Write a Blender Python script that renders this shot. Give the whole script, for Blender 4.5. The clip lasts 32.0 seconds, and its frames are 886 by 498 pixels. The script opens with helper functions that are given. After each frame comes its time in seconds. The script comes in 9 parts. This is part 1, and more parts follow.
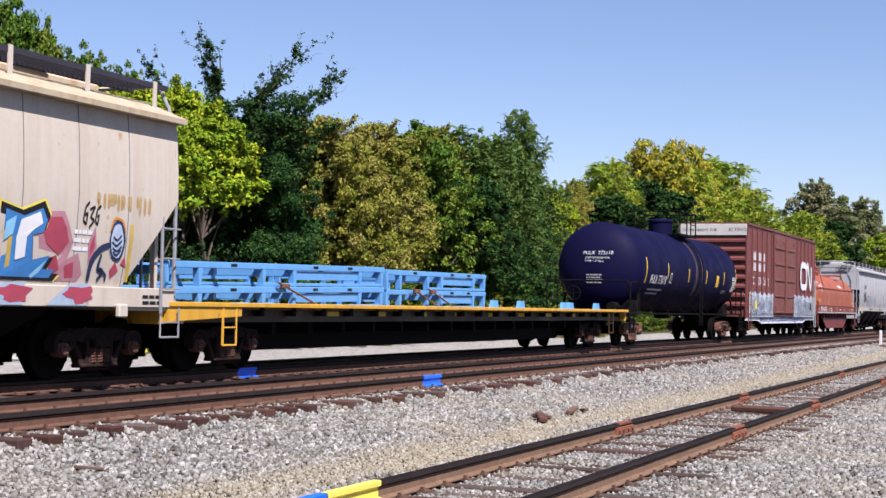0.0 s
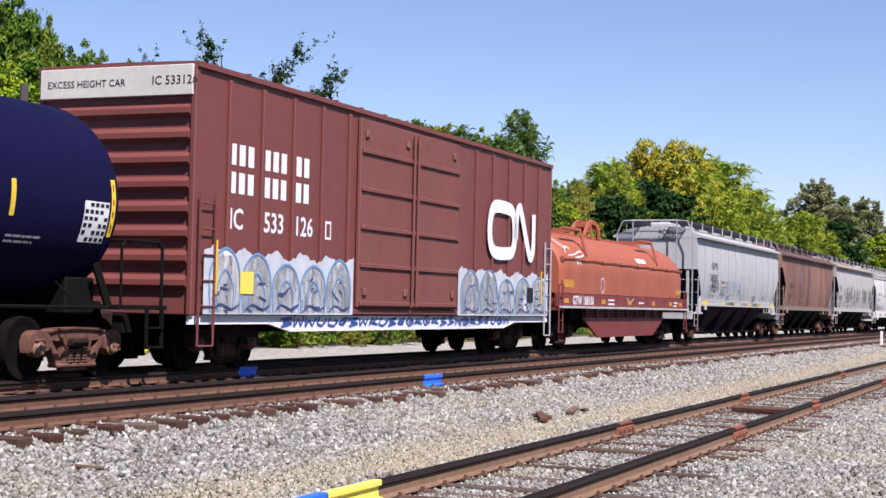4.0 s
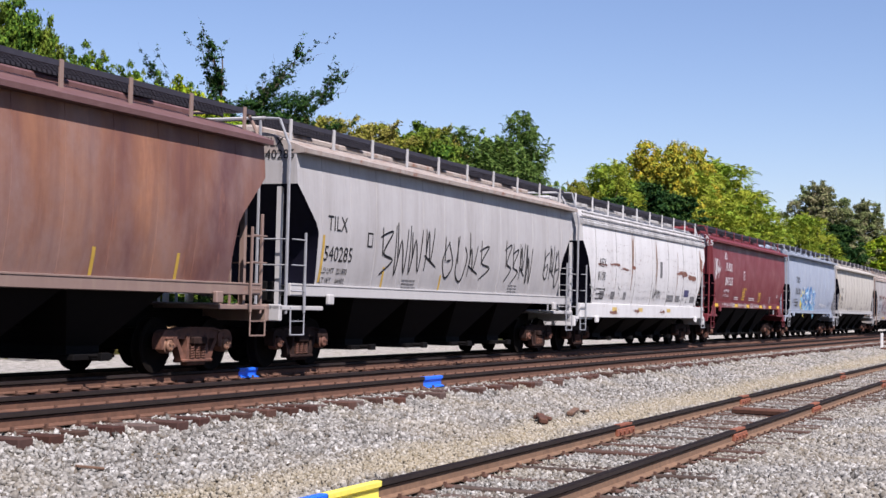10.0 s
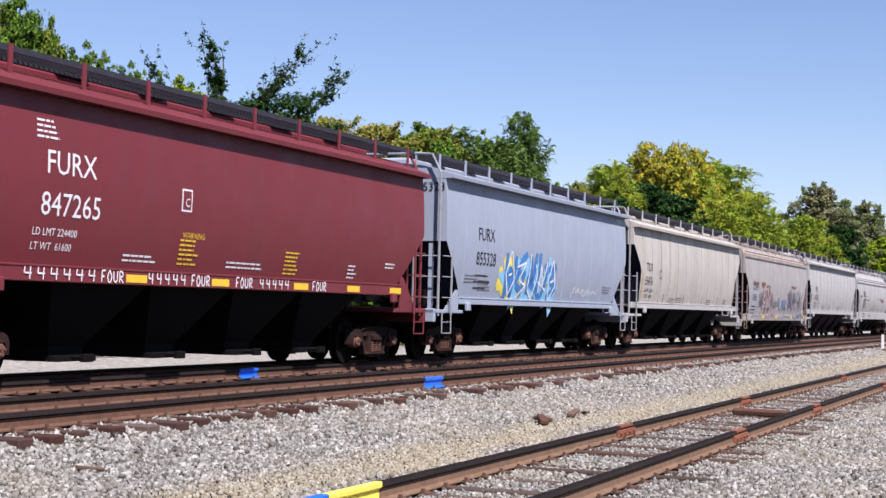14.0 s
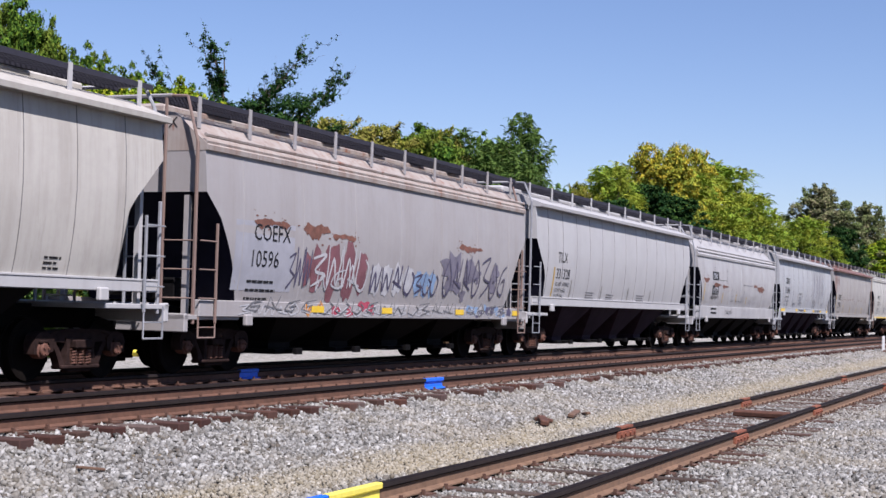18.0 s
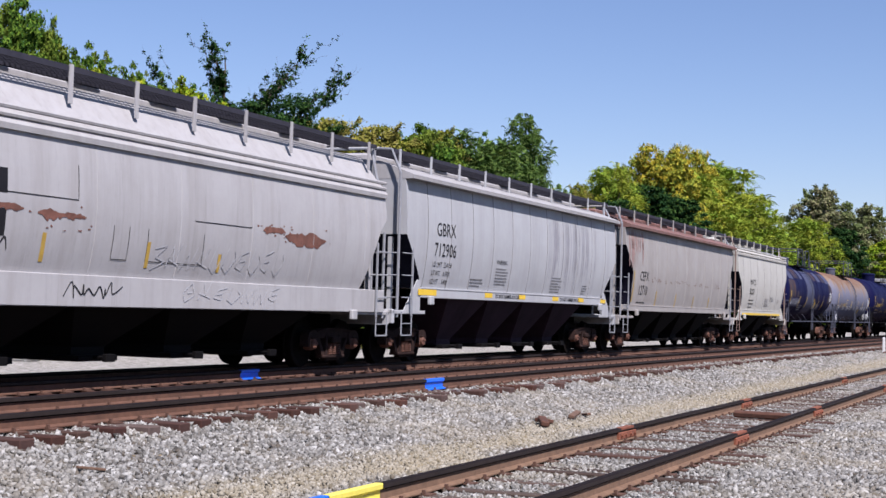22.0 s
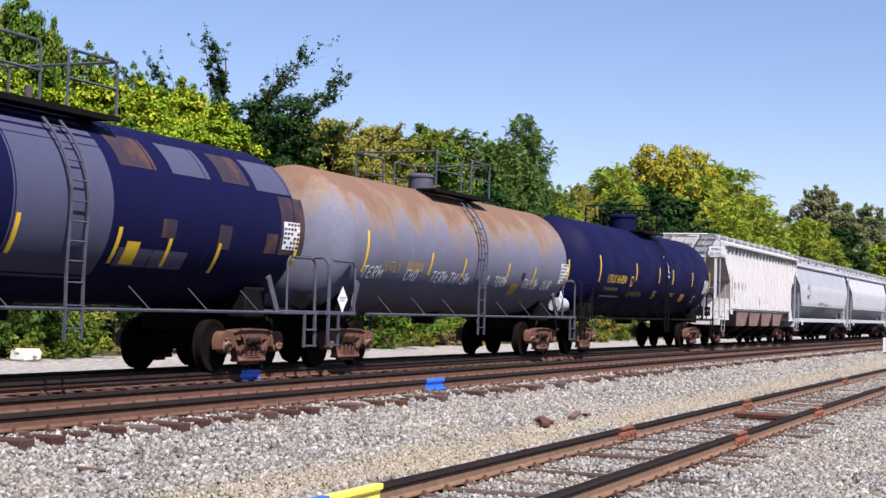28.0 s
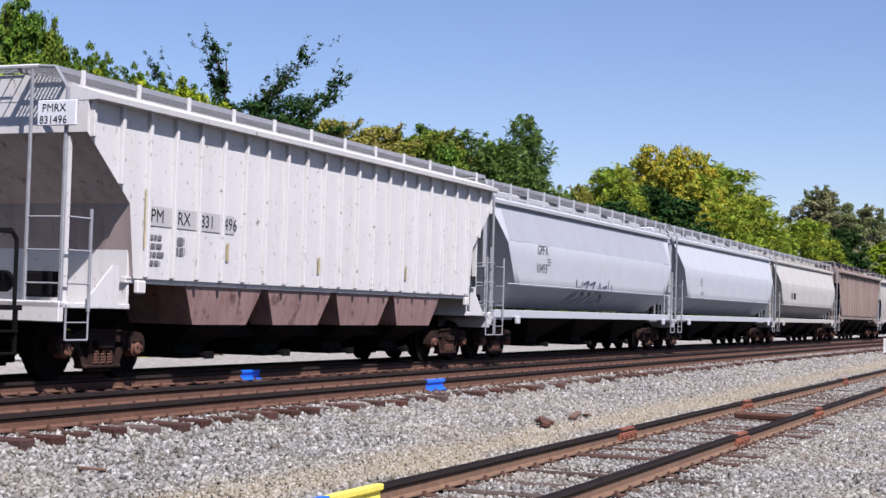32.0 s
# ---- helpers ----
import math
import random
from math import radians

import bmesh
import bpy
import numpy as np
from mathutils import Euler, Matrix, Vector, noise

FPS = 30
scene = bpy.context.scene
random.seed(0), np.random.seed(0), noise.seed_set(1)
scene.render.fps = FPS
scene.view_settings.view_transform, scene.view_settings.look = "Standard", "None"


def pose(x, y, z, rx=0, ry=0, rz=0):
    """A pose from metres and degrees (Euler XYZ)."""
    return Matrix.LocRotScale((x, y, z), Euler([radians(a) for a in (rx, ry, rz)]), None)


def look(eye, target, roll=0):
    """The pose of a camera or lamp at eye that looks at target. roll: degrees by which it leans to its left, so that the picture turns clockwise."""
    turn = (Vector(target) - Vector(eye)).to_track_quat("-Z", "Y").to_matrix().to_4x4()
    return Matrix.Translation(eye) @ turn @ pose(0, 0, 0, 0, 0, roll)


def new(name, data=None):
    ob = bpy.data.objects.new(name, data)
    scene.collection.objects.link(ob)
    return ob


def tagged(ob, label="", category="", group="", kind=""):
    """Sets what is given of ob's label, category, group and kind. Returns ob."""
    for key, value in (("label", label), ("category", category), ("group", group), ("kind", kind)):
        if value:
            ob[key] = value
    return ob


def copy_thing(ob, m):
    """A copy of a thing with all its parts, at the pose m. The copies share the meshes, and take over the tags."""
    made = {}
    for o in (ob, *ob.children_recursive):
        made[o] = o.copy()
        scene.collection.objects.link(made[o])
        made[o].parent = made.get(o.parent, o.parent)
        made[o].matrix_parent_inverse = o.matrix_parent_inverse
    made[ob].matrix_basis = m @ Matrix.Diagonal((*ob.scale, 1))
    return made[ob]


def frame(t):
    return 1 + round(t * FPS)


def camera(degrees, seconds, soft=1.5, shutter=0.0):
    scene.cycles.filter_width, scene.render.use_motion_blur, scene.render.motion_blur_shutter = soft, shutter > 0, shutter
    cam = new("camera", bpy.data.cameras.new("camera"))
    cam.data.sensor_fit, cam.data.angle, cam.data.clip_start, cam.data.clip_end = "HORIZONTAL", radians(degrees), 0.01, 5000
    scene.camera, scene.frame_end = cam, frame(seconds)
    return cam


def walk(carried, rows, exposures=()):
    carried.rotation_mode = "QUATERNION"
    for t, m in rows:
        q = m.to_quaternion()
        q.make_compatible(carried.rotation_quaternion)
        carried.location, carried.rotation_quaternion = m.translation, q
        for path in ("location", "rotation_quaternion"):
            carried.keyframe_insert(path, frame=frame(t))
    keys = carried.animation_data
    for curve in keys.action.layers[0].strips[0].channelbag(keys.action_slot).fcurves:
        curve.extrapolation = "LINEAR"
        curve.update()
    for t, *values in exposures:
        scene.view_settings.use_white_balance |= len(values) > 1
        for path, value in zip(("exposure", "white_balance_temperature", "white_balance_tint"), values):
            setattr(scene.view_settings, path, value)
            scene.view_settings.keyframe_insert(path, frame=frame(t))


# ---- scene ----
cam = camera(32.7, 32.0)
EYE = (0.0, 0.0, 1.204)
# seconds, heading from the track's line, tilt, lean, all in degrees
HELD = [
    (0.0, 22.339, 2.138, 1.129),
    (1.5, 22.353, 2.114, 1.162),
    (3.5, 22.367, 2.119, 1.230),
    (6.0, 22.395, 2.140, 1.291),
    (9.0, 22.388, 2.165, 1.339),
    (11.5, 22.403, 2.189, 1.364),
    (14.5, 22.425, 2.211, 1.420),
    (17.0, 22.441, 2.234, 1.468),
    (20.0, 22.465, 2.251, 1.535),
    (23.0, 22.480, 2.270, 1.575),
    (25.5, 22.489, 2.274, 1.574),
    (28.0, 22.490, 2.276, 1.590),
    (32.0, 22.506, 2.289, 1.626),
]


def held(heading, tilt, lean):
    a, b = radians(heading), radians(tilt)
    way = Vector((math.cos(a) * math.cos(b), math.sin(a) * math.cos(b), math.sin(b)))
    return look(EYE, Vector(EYE) + 10 * way, lean)


# seconds, stops, white balance
LENS_LIGHT = [(0.0, 1.09, 6080), (1.5, 1.17, 6100), (3.2, 1.19, 6150), (5.6, 1.04, 6080), (9.0, 1.02, 6080), (10.0, 1.06, 6150), (12.0, 0.96, 5940), (14.2, 1.11, 6110), (17.0, 0.97, 5920),
              (19.5, 0.93, 5860), (22.0, 0.92, 5910), (24.0, 1.0, 6040), (25.2, 1.05, 6120), (28.0, 1.16, 6150), (30.5, 1.12, 6100), (32.0, 0.96, 5930)]
walk(cam, [(t, held(a, b, c)) for t, a, b, c in HELD], [(t, e, k, 20) for t, e, k in LENS_LIGHT])

# ---- light ----
SUN_EL, SUN_AZ = 52.0, -129.0          # height, and bearing from +x towards +y
world = bpy.data.worlds.new("world")
scene.world = world
world.use_nodes = True
wn = world.node_tree
sky = wn.nodes.new("ShaderNodeTexSky")
sky.sky_type = "NISHITA"
sky.sun_disc = False
sky.sun_elevation = radians(SUN_EL)
sky.sun_rotation = radians(90.0 - SUN_AZ)
sky.air_density, sky.dust_density, sky.ozone_density = 1.0, 0.15, 3.5
tint = wn.nodes.new("ShaderNodeMix")
tint.data_type, tint.blend_type = "RGBA", "MULTIPLY"
tint.inputs[0].default_value = 1.0
tint.inputs[7].default_value = (1.025, 0.97, 1.0, 1)
wn.links.new(sky.outputs[0], tint.inputs[6])
wn.links.new(tint.outputs[2], wn.nodes["Background"].inputs[0])
wn.nodes["Background"].inputs[1].default_value = 0.058
sun = new("sun", bpy.data.lights.new("sun", "SUN"))
sun.data.energy, sun.data.angle, sun.data.color = 5.0, radians(0.53), (1.0, 0.93, 0.82)
se, sa = radians(SUN_EL), radians(SUN_AZ)
sun.matrix_world = look((0, 0, 0), (-math.cos(se) * math.cos(sa), -math.cos(se) * math.sin(sa), -math.sin(se)))
sun.location = (0, 0, 60)


# ---- materials ----
def mat_base(name, rough=0.6, metal=0.0, spec=0.5):
    m = bpy.data.materials.new(name)
    m.use_nodes = True
    b = m.node_tree.nodes["Principled BSDF"]
    b.inputs["Roughness"].default_value = rough
    b.inputs["Metallic"].default_value = metal
    b.inputs["Specular IOR Level"].default_value = spec
    return m, m.node_tree, b


def coords(nt, scale=(1, 1, 1)):
    tc = nt.nodes.new("ShaderNodeTexCoord")
    mp = nt.nodes.new("ShaderNodeMapping")
    mp.inputs["Scale"].default_value = scale
    nt.links.new(tc.outputs["Object"], mp.inputs[0])
    return mp.outputs[0]


def noise_tex(nt, vec, scale, detail=4.0, rough=0.6):
    n = nt.nodes.new("ShaderNodeTexNoise")
    n.inputs["Scale"].default_value = scale
    n.inputs["Detail"].default_value = detail
    n.inputs["Roughness"].default_value = rough
    nt.links.new(vec, n.inputs["Vector"])
    return n.outputs[0]


def ramp(nt, fac, stops):
    r = nt.nodes.new("ShaderNodeValToRGB")
    el = r.color_ramp.elements
    while len(el) < len(stops):
        el.new(0.5)
    for e, (p, c) in zip(el, stops):
        e.position = p
        e.color = (*c, 1) if not isinstance(c, (int, float)) else (c, c, c, 1)
    nt.links.new(fac, r.inputs[0])
    return r.outputs[0]


def mixc(nt, fac, a, b, how="MIX"):
    x = nt.nodes.new("ShaderNodeMix")
    x.data_type = "RGBA"
    x.blend_type = how
    for i, v in ((0, fac), (6, a), (7, b)):
        if hasattr(v, "links"):
            nt.links.new(v, x.inputs[i])
        else:
            x.inputs[i].default_value = v if isinstance(v, (int, float)) else (*v, 1)
    return x.outputs[2]


def bump(nt, b, h, strength=0.3, dist=0.02):
    n = nt.nodes.new("ShaderNodeBump")
    n.inputs["Strength"].default_value = strength
    n.inputs["Distance"].default_value = dist
    nt.links.new(h, n.inputs["Height"])
    nt.links.new(n.outputs[0], b.inputs["Normal"])


def paint(name, base, dirt=(0.16, 0.13, 0.10), amount=0.35, rust=0.0, rough=0.5, streak=1.0, rustcol=(0.17, 0.06, 0.03), low=0.5, spec=0.4, spot=3.1):
    """Weathered car paint: streaks that run down, blotches, specks of rust."""
    m, nt, b = mat_base(name, rough, 0, spec)
    run = noise_tex(nt, coords(nt, (2.2 * streak, 2.2, 0.16)), 1.6, 6, 0.62)
    blot = noise_tex(nt, coords(nt), 0.9, 5, 0.6)
    fine = noise_tex(nt, coords(nt), 9.0, 6, 0.7)
    c = mixc(nt, ramp(nt, run, [(0.45, 0.0), (0.78, amount)]), base, dirt)
    c = mixc(nt, ramp(nt, blot, [(0.4, 0.0), (0.75, amount * low)]), c, tuple(0.55 * x for x in base))
    c = mixc(nt, ramp(nt, fine, [(0.3, 0.0), (0.8, 0.16)]), c, dirt)
    drip = noise_tex(nt, coords(nt, (6.5 * streak, 6.5, 0.22)), 1.3, 5, 0.7)
    c = mixc(nt, ramp(nt, drip, [(0.55, 0.0), (0.8, amount * 0.9)]), c, tuple(0.7 * x for x in dirt))
    if rust:
        spots = noise_tex(nt, coords(nt, (1, 1, 0.7)), spot, 9, 0.72)
        c = mixc(nt, ramp(nt, spots, [(0.66 - 0.22 * rust, 0.0), (0.72 - 0.2 * rust, 0.9)]), c, rustcol)
    nt.links.new(c, b.inputs["Base Color"])
    nt.links.new(ramp(nt, blot, [(0.3, rough - 0.08), (0.8, rough + 0.2)]), b.inputs["Roughness"])
    bump(nt, b, blot, 0.25, 0.03)
    m.diffuse_color = (*base, 1)
    return m


def plain(name, base, rough=0.6, metal=0.0, var=0.25, scale=6.0, spec=0.4, relief=0.3):
    m, nt, b = mat_base(name, rough, metal, spec)
    n = noise_tex(nt, coords(nt), scale, 6, 0.65)
    big = noise_tex(nt, coords(nt), scale * 0.13, 3, 0.5)
    c = mixc(nt, ramp(nt, n, [(0.25, 0.0), (0.8, 1.0)]), tuple(x * (1 - var) for x in base), tuple(min(1, x * (1 + var)) for x in base))
    c = mixc(nt, ramp(nt, big, [(0.3, 0.0), (0.75, 0.5)]), c, tuple(x * (1 - var) for x in base))
    nt.links.new(c, b.inputs["Base Color"])
    bump(nt, b, n, relief, 0.01)
    return m


def by_island(name, cols, rough=0.8, obj=False, scale=30.0, thin=0.0, relief=0.4):
    """Pieces that each take a tone of their own."""
    m, nt, b = mat_base(name, rough, 0, 0.25)
    g = nt.nodes.new("ShaderNodeObjectInfo" if obj else "ShaderNodeNewGeometry")
    rnd = g.outputs["Random" if obj else "Random Per Island"]
    k = len(cols) - 1
    c = ramp(nt, rnd, [(i / k, x) for i, x in enumerate(cols)])
    n = noise_tex(nt, coords(nt), scale, 4, 0.6)
    c = mixc(nt, ramp(nt, n, [(0.3, 0.0), (0.75, 0.45)]), c, (0.5, 0.5, 0.5), "MULTIPLY")
    nt.links.new(c, b.inputs["Base Color"])
    if thin:
        t = nt.nodes.new("ShaderNodeBsdfTranslucent")
        nt.links.new(c, t.inputs[0])
        mx = nt.nodes.new("ShaderNodeMixShader")
        mx.inputs[0].default_value = thin
        nt.links.new(b.outputs[0], mx.inputs[1])
        nt.links.new(t.outputs[0], mx.inputs[2])
        nt.links.new(mx.outputs[0], nt.nodes["Material Output"].inputs[0])
    else:
        bump(nt, b, n, relief, 0.01)
    return m


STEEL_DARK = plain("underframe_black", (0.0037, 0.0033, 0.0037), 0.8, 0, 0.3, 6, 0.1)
TRUCK_RUST = plain("truck_rust", (0.115, 0.05, 0.033), 0.8, 0, 0.65, 7)
BEARING_TAN = plain("greasy_tan_bearing", (0.16, 0.085, 0.055), 0.6, 0, 0.5, 9)
TRUCK_DARK = plain("truck_grime", (0.026, 0.015, 0.013), 0.85, 0, 0.6, 7, 0.1)
WHEEL_STEEL = plain("wheel_steel", (0.0052, 0.0037, 0.003), 0.85, 0.0, 0.5, 5, 0.08)
WHITE = plain("white_paint", (0.5624, 0.5624, 0.555), 0.5, 0, 0.12)
YELLOW = plain("yellow_paint", (0.5772, 0.3848, 0.0222), 0.45, 0, 0.15)
GREY_PAINT = plain("grey_paint", (0.3108, 0.3182, 0.333), 0.5, 0, 0.15)
GRATE_PALE = plain("galvanised_grating", (0.2516, 0.259, 0.2812), 0.6, 0.2, 0.25)
GRATE = plain("running_board_grating", (0.032, 0.032, 0.044), 0.75, 0.1, 0.25, spec=0.15)


# ---- mesh building ----
class Shape:
    """Gathers faces, then makes one mesh of them."""

    def __init__(self):
        self.v, self.f, self.smooth = [], [], []

    def add(self, verts, faces, smooth=False):
        n = len(self.v)
        self.v += [tuple(p) for p in verts]
        self.f += [tuple(i + n for i in q) for q in faces]
        self.smooth += [smooth] * len(faces)
        return self

    def box(self, x0, x1, y0, y1, z0, z1, c=0.0):
        if not c:
            v = [(x, y, z) for x in (x0, x1) for y in (y0, y1) for z in (z0, z1)]
            return self.add(v, [(0, 1, 3, 2), (4, 6, 7, 5), (0, 4, 5, 1), (2, 3, 7, 6), (0, 2, 6, 4), (1, 5, 7, 3)])
        v, key = [], {}
        for ix, x in enumerate((x0, x1)):
            for iy, y in enumerate((y0, y1)):
                for iz, z in enumerate((z0, z1)):
                    sx, sy, sz = (c if i == 0 else -c for i in (ix, iy, iz))
                    for a, p in enumerate(((x, y + sy, z + sz), (x + sx, y, z + sz), (x + sx, y + sy, z))):
                        key[ix, iy, iz, a] = len(v)
                        v.append(p)
        f = []
        for s in (0, 1):
            f.append([key[s, i, j, 0] for i, j in ((0, 0), (0, 1), (1, 1), (1, 0))][::1 if s == 0 else -1])
            f.append([key[i, s, j, 1] for i, j in ((0, 0), (0, 1), (1, 1), (1, 0))][::-1 if s == 0 else 1])
            f.append([key[i, j, s, 2] for i, j in ((0, 0), (0, 1), (1, 1), (1, 0))][::1 if s == 0 else -1])
        for i in (0, 1):
            for j in (0, 1):
                f.append([key[i, j, 0, 0], key[i, j, 1, 0], key[i, j, 1, 1], key[i, j, 0, 1]])
                f.append([key[i, 0, j, 0], key[i, 1, j, 0], key[i, 1, j, 2], key[i, 0, j, 2]])
                f.append([key[0, i, j, 1], key[1, i, j, 1], key[1, i, j, 2], key[0, i, j, 2]])
                for k in (0, 1):
                    f.append([key[i, j, k, 0], key[i, j, k, 1], key[i, j, k, 2]])
        return self.add(v, f)

    def bar(self, p, q, r, n=6, r2=None, caps=True):
        """A round bar from p to q."""
        p, q = Vector(p), Vector(q)
        d = (q - p).normalized()
        a = d.orthogonal().normalized()
        b = d.cross(a)
        r, r2 = float(r), float(r if r2 is None else r2)
        v = []
        for c, rr in ((p, r), (q, r2)):
            v += [c + rr * (math.cos(2 * math.pi * i / n) * a + math.sin(2 * math.pi * i / n) * b) for i in range(n)]
        self.add(v, [(i, (i + 1) % n, n + (i + 1) % n, n + i) for i in range(n)], n > 5)
        if caps:
            self.add(v, [tuple(range(n))[::-1], tuple(range(n, 2 * n))])
        return self

    def run(self, pts, r, n=6):
        for p, q in zip(pts, pts[1:]):
            self.bar(p, q, r, n)
        return self

    def beam(self, p, q, w, h):
        """A square beam from p to q, h tall in the upright plane, w wide."""
        p, q = Vector(p), Vector(q)
        d = (q - p).normalized()
        side = d.cross(Vector((0, 0, 1)))
        side = side.normalized() if side.length > 1e-4 else Vector((0, 1, 0))
        up = side.cross(d)
        v = [c + i * side * w / 2 + j * up * h / 2 for c in (p, q) for i, j in ((-1, -1), (1, -1), (1, 1), (-1, 1))]
        return self.add(v, [(0, 1, 2, 3), (7, 6, 5, 4), (0, 4, 5, 1), (1, 5, 6, 2), (2, 6, 7, 3), (3, 7, 4, 0)])

    def prism(self, outline, y0, y1):
        """An outline in x, z drawn out from y0 to y1."""
        n = len(outline)
        v = [(x, y0, z) for x, z in outline] + [(x, y1, z) for x, z in outline]
        return self.add(v, [(i, (i + 1) % n, n + (i + 1) % n, n + i) for i in range(n)] + [tuple(range(n))[::-1], tuple(range(n, 2 * n))])

    def loft(self, rings, closed=True, caps=True, smooth=True):
        n = len(rings[0])
        v = [p for r in rings for p in r]
        f = []
        for j in range(len(rings) - 1):
            for i in range(n if closed else n - 1):
                k = (i + 1) % n
                f.append((j * n + i, j * n + k, (j + 1) * n + k, (j + 1) * n + i))
        self.add(v, f, smooth)
        if caps:
            self.add(rings[0], [tuple(range(n))[::-1]])
            self.add(rings[-1], [tuple(range(n))])
        return self

    def lathe(self, prof, n=24, axis="y", at=(0, 0, 0), smooth=True):
        """Turn (radius, along) round an axis."""
        rings = []
        for r, s in prof:
            ring = []
            for i in range(n):
                c, d = r * math.cos(2 * math.pi * i / n), r * math.sin(2 * math.pi * i / n)
                p = (c, s, d) if axis == "y" else (s, c, d) if axis == "x" else (c, d, s)
                ring.append((p[0] + at[0], p[1] + at[1], p[2] + at[2]))
            rings.append(ring)
        return self.loft(rings, True, True, smooth)

    def mesh(self, name, material):
        me = bpy.data.meshes.new(name)
        me.from_pydata(self.v, [], self.f)
        me.polygons.foreach_set("use_smooth", self.smooth)
        me.materials.append(material)
        if any(self.smooth):
            me.set_sharp_from_angle(angle=radians(35))
        return me


def part(name, shape, material, parent=None, label=""):
    data = shape.mesh(name, material) if isinstance(shape, Shape) else shape
    ob = new(name, data)
    ob.parent = parent
    loose = name.startswith(("graffiti", "small_print", "rust_scar", "grey_patch", "old_overpaint", "sill_scrawl", "twig"))
    return tagged(ob, label, "", "", "stuff" if loose else "")


def np_mesh(name, verts, faces, material, smooth=False):
    """A large mesh from arrays, faces all of one size."""
    me = bpy.data.meshes.new(name)
    k, nf = faces.shape[1], len(faces)
    me.vertices.add(len(verts))
    me.vertices.foreach_set("co", verts.astype(np.float32).ravel())
    me.loops.add(nf * k)
    me.loops.foreach_set("vertex_index", faces.astype(np.int32).ravel())
    me.polygons.add(nf)
    me.polygons.foreach_set("loop_start", np.arange(0, nf * k, k, dtype=np.int32))
    me.polygons.foreach_set("use_smooth", np.full(nf, smooth))
    me.update(calc_edges=True)
    me.materials.append(material)
    return me


# ---- the plan: three tracks, x along the rails, heights from the train's rail head ----
TRAIN_Y, TRAIN_K = 14.56, -0.0001455
NEAR_Y, NEAR_K, NEAR_Z = 10.27, -0.0002266, 0.07
SIDE_Y, SIDE_M, SIDE_K, SIDE_Z = 4.71, 0.0051, -0.000237, -0.325
GAUGE = 0.7525


def train_line(x):
    return TRAIN_Y + TRAIN_K * x * x / 2


def near_line(x):
    return NEAR_Y + NEAR_K * x * x / 2


def side_line(x):
    return SIDE_Y + SIDE_M * x + SIDE_K * x * x / 2


def sandy_strip(nt, vec, wander):
    """How much sand has washed over the stones along the far side of the siding."""
    sep = nt.nodes.new("ShaderNodeSeparateXYZ")
    nt.links.new(vec, sep.inputs[0])
    add = nt.nodes.new("ShaderNodeMath")
    add.operation = "MULTIPLY_ADD"
    add.inputs[1].default_value = 1.6
    nt.links.new(wander, add.inputs[0])
    nt.links.new(sep.outputs[1], add.inputs[2])
    low = nt.nodes.new("ShaderNodeMath")
    low.operation = "MULTIPLY"
    low.inputs[1].default_value = 0.1
    nt.links.new(add.outputs[0], low.inputs[0])
    return ramp(nt, low.outputs[0], [(0.68, 0.0), (0.73, 0.42), (0.77, 0.42), (0.82, 0.0)])


def stone_material():
    m, nt, b = mat_base("ballast_stone", 0.92, 0, 0.2)
    g = nt.nodes.new("ShaderNodeNewGeometry")
    tones = [(0.045, 0.042, 0.039), (0.16, 0.157, 0.147), (0.255, 0.252, 0.242), (0.09, 0.085, 0.079), (0.315, 0.313, 0.303), (0.08, 0.067, 0.053), (0.20, 0.197, 0.188), (0.38, 0.378, 0.368)]
    c = ramp(nt, g.outputs["Random Per Island"], [(i / 7, x) for i, x in enumerate(tones)])
    vec = coords(nt)
    grain = noise_tex(nt, vec, 60, 4, 0.6)
    c = mixc(nt, ramp(nt, grain, [(0.3, 0.0), (0.75, 0.5)]), c, (0.5, 0.48, 0.45), "MULTIPLY")
    dust = noise_tex(nt, vec, 0.45, 5, 0.65)
    c = mixc(nt, ramp(nt, dust, [(0.46, 0.0), (0.68, 0.26)]), c, (0.28, 0.235, 0.155))
    c = mixc(nt, sandy_strip(nt, vec, dust), c, (0.28, 0.235, 0.145))
    nt.links.new(c, b.inputs["Base Color"])
    bump(nt, b, grain, 0.4, 0.01)
    return m


STONE = stone_material()


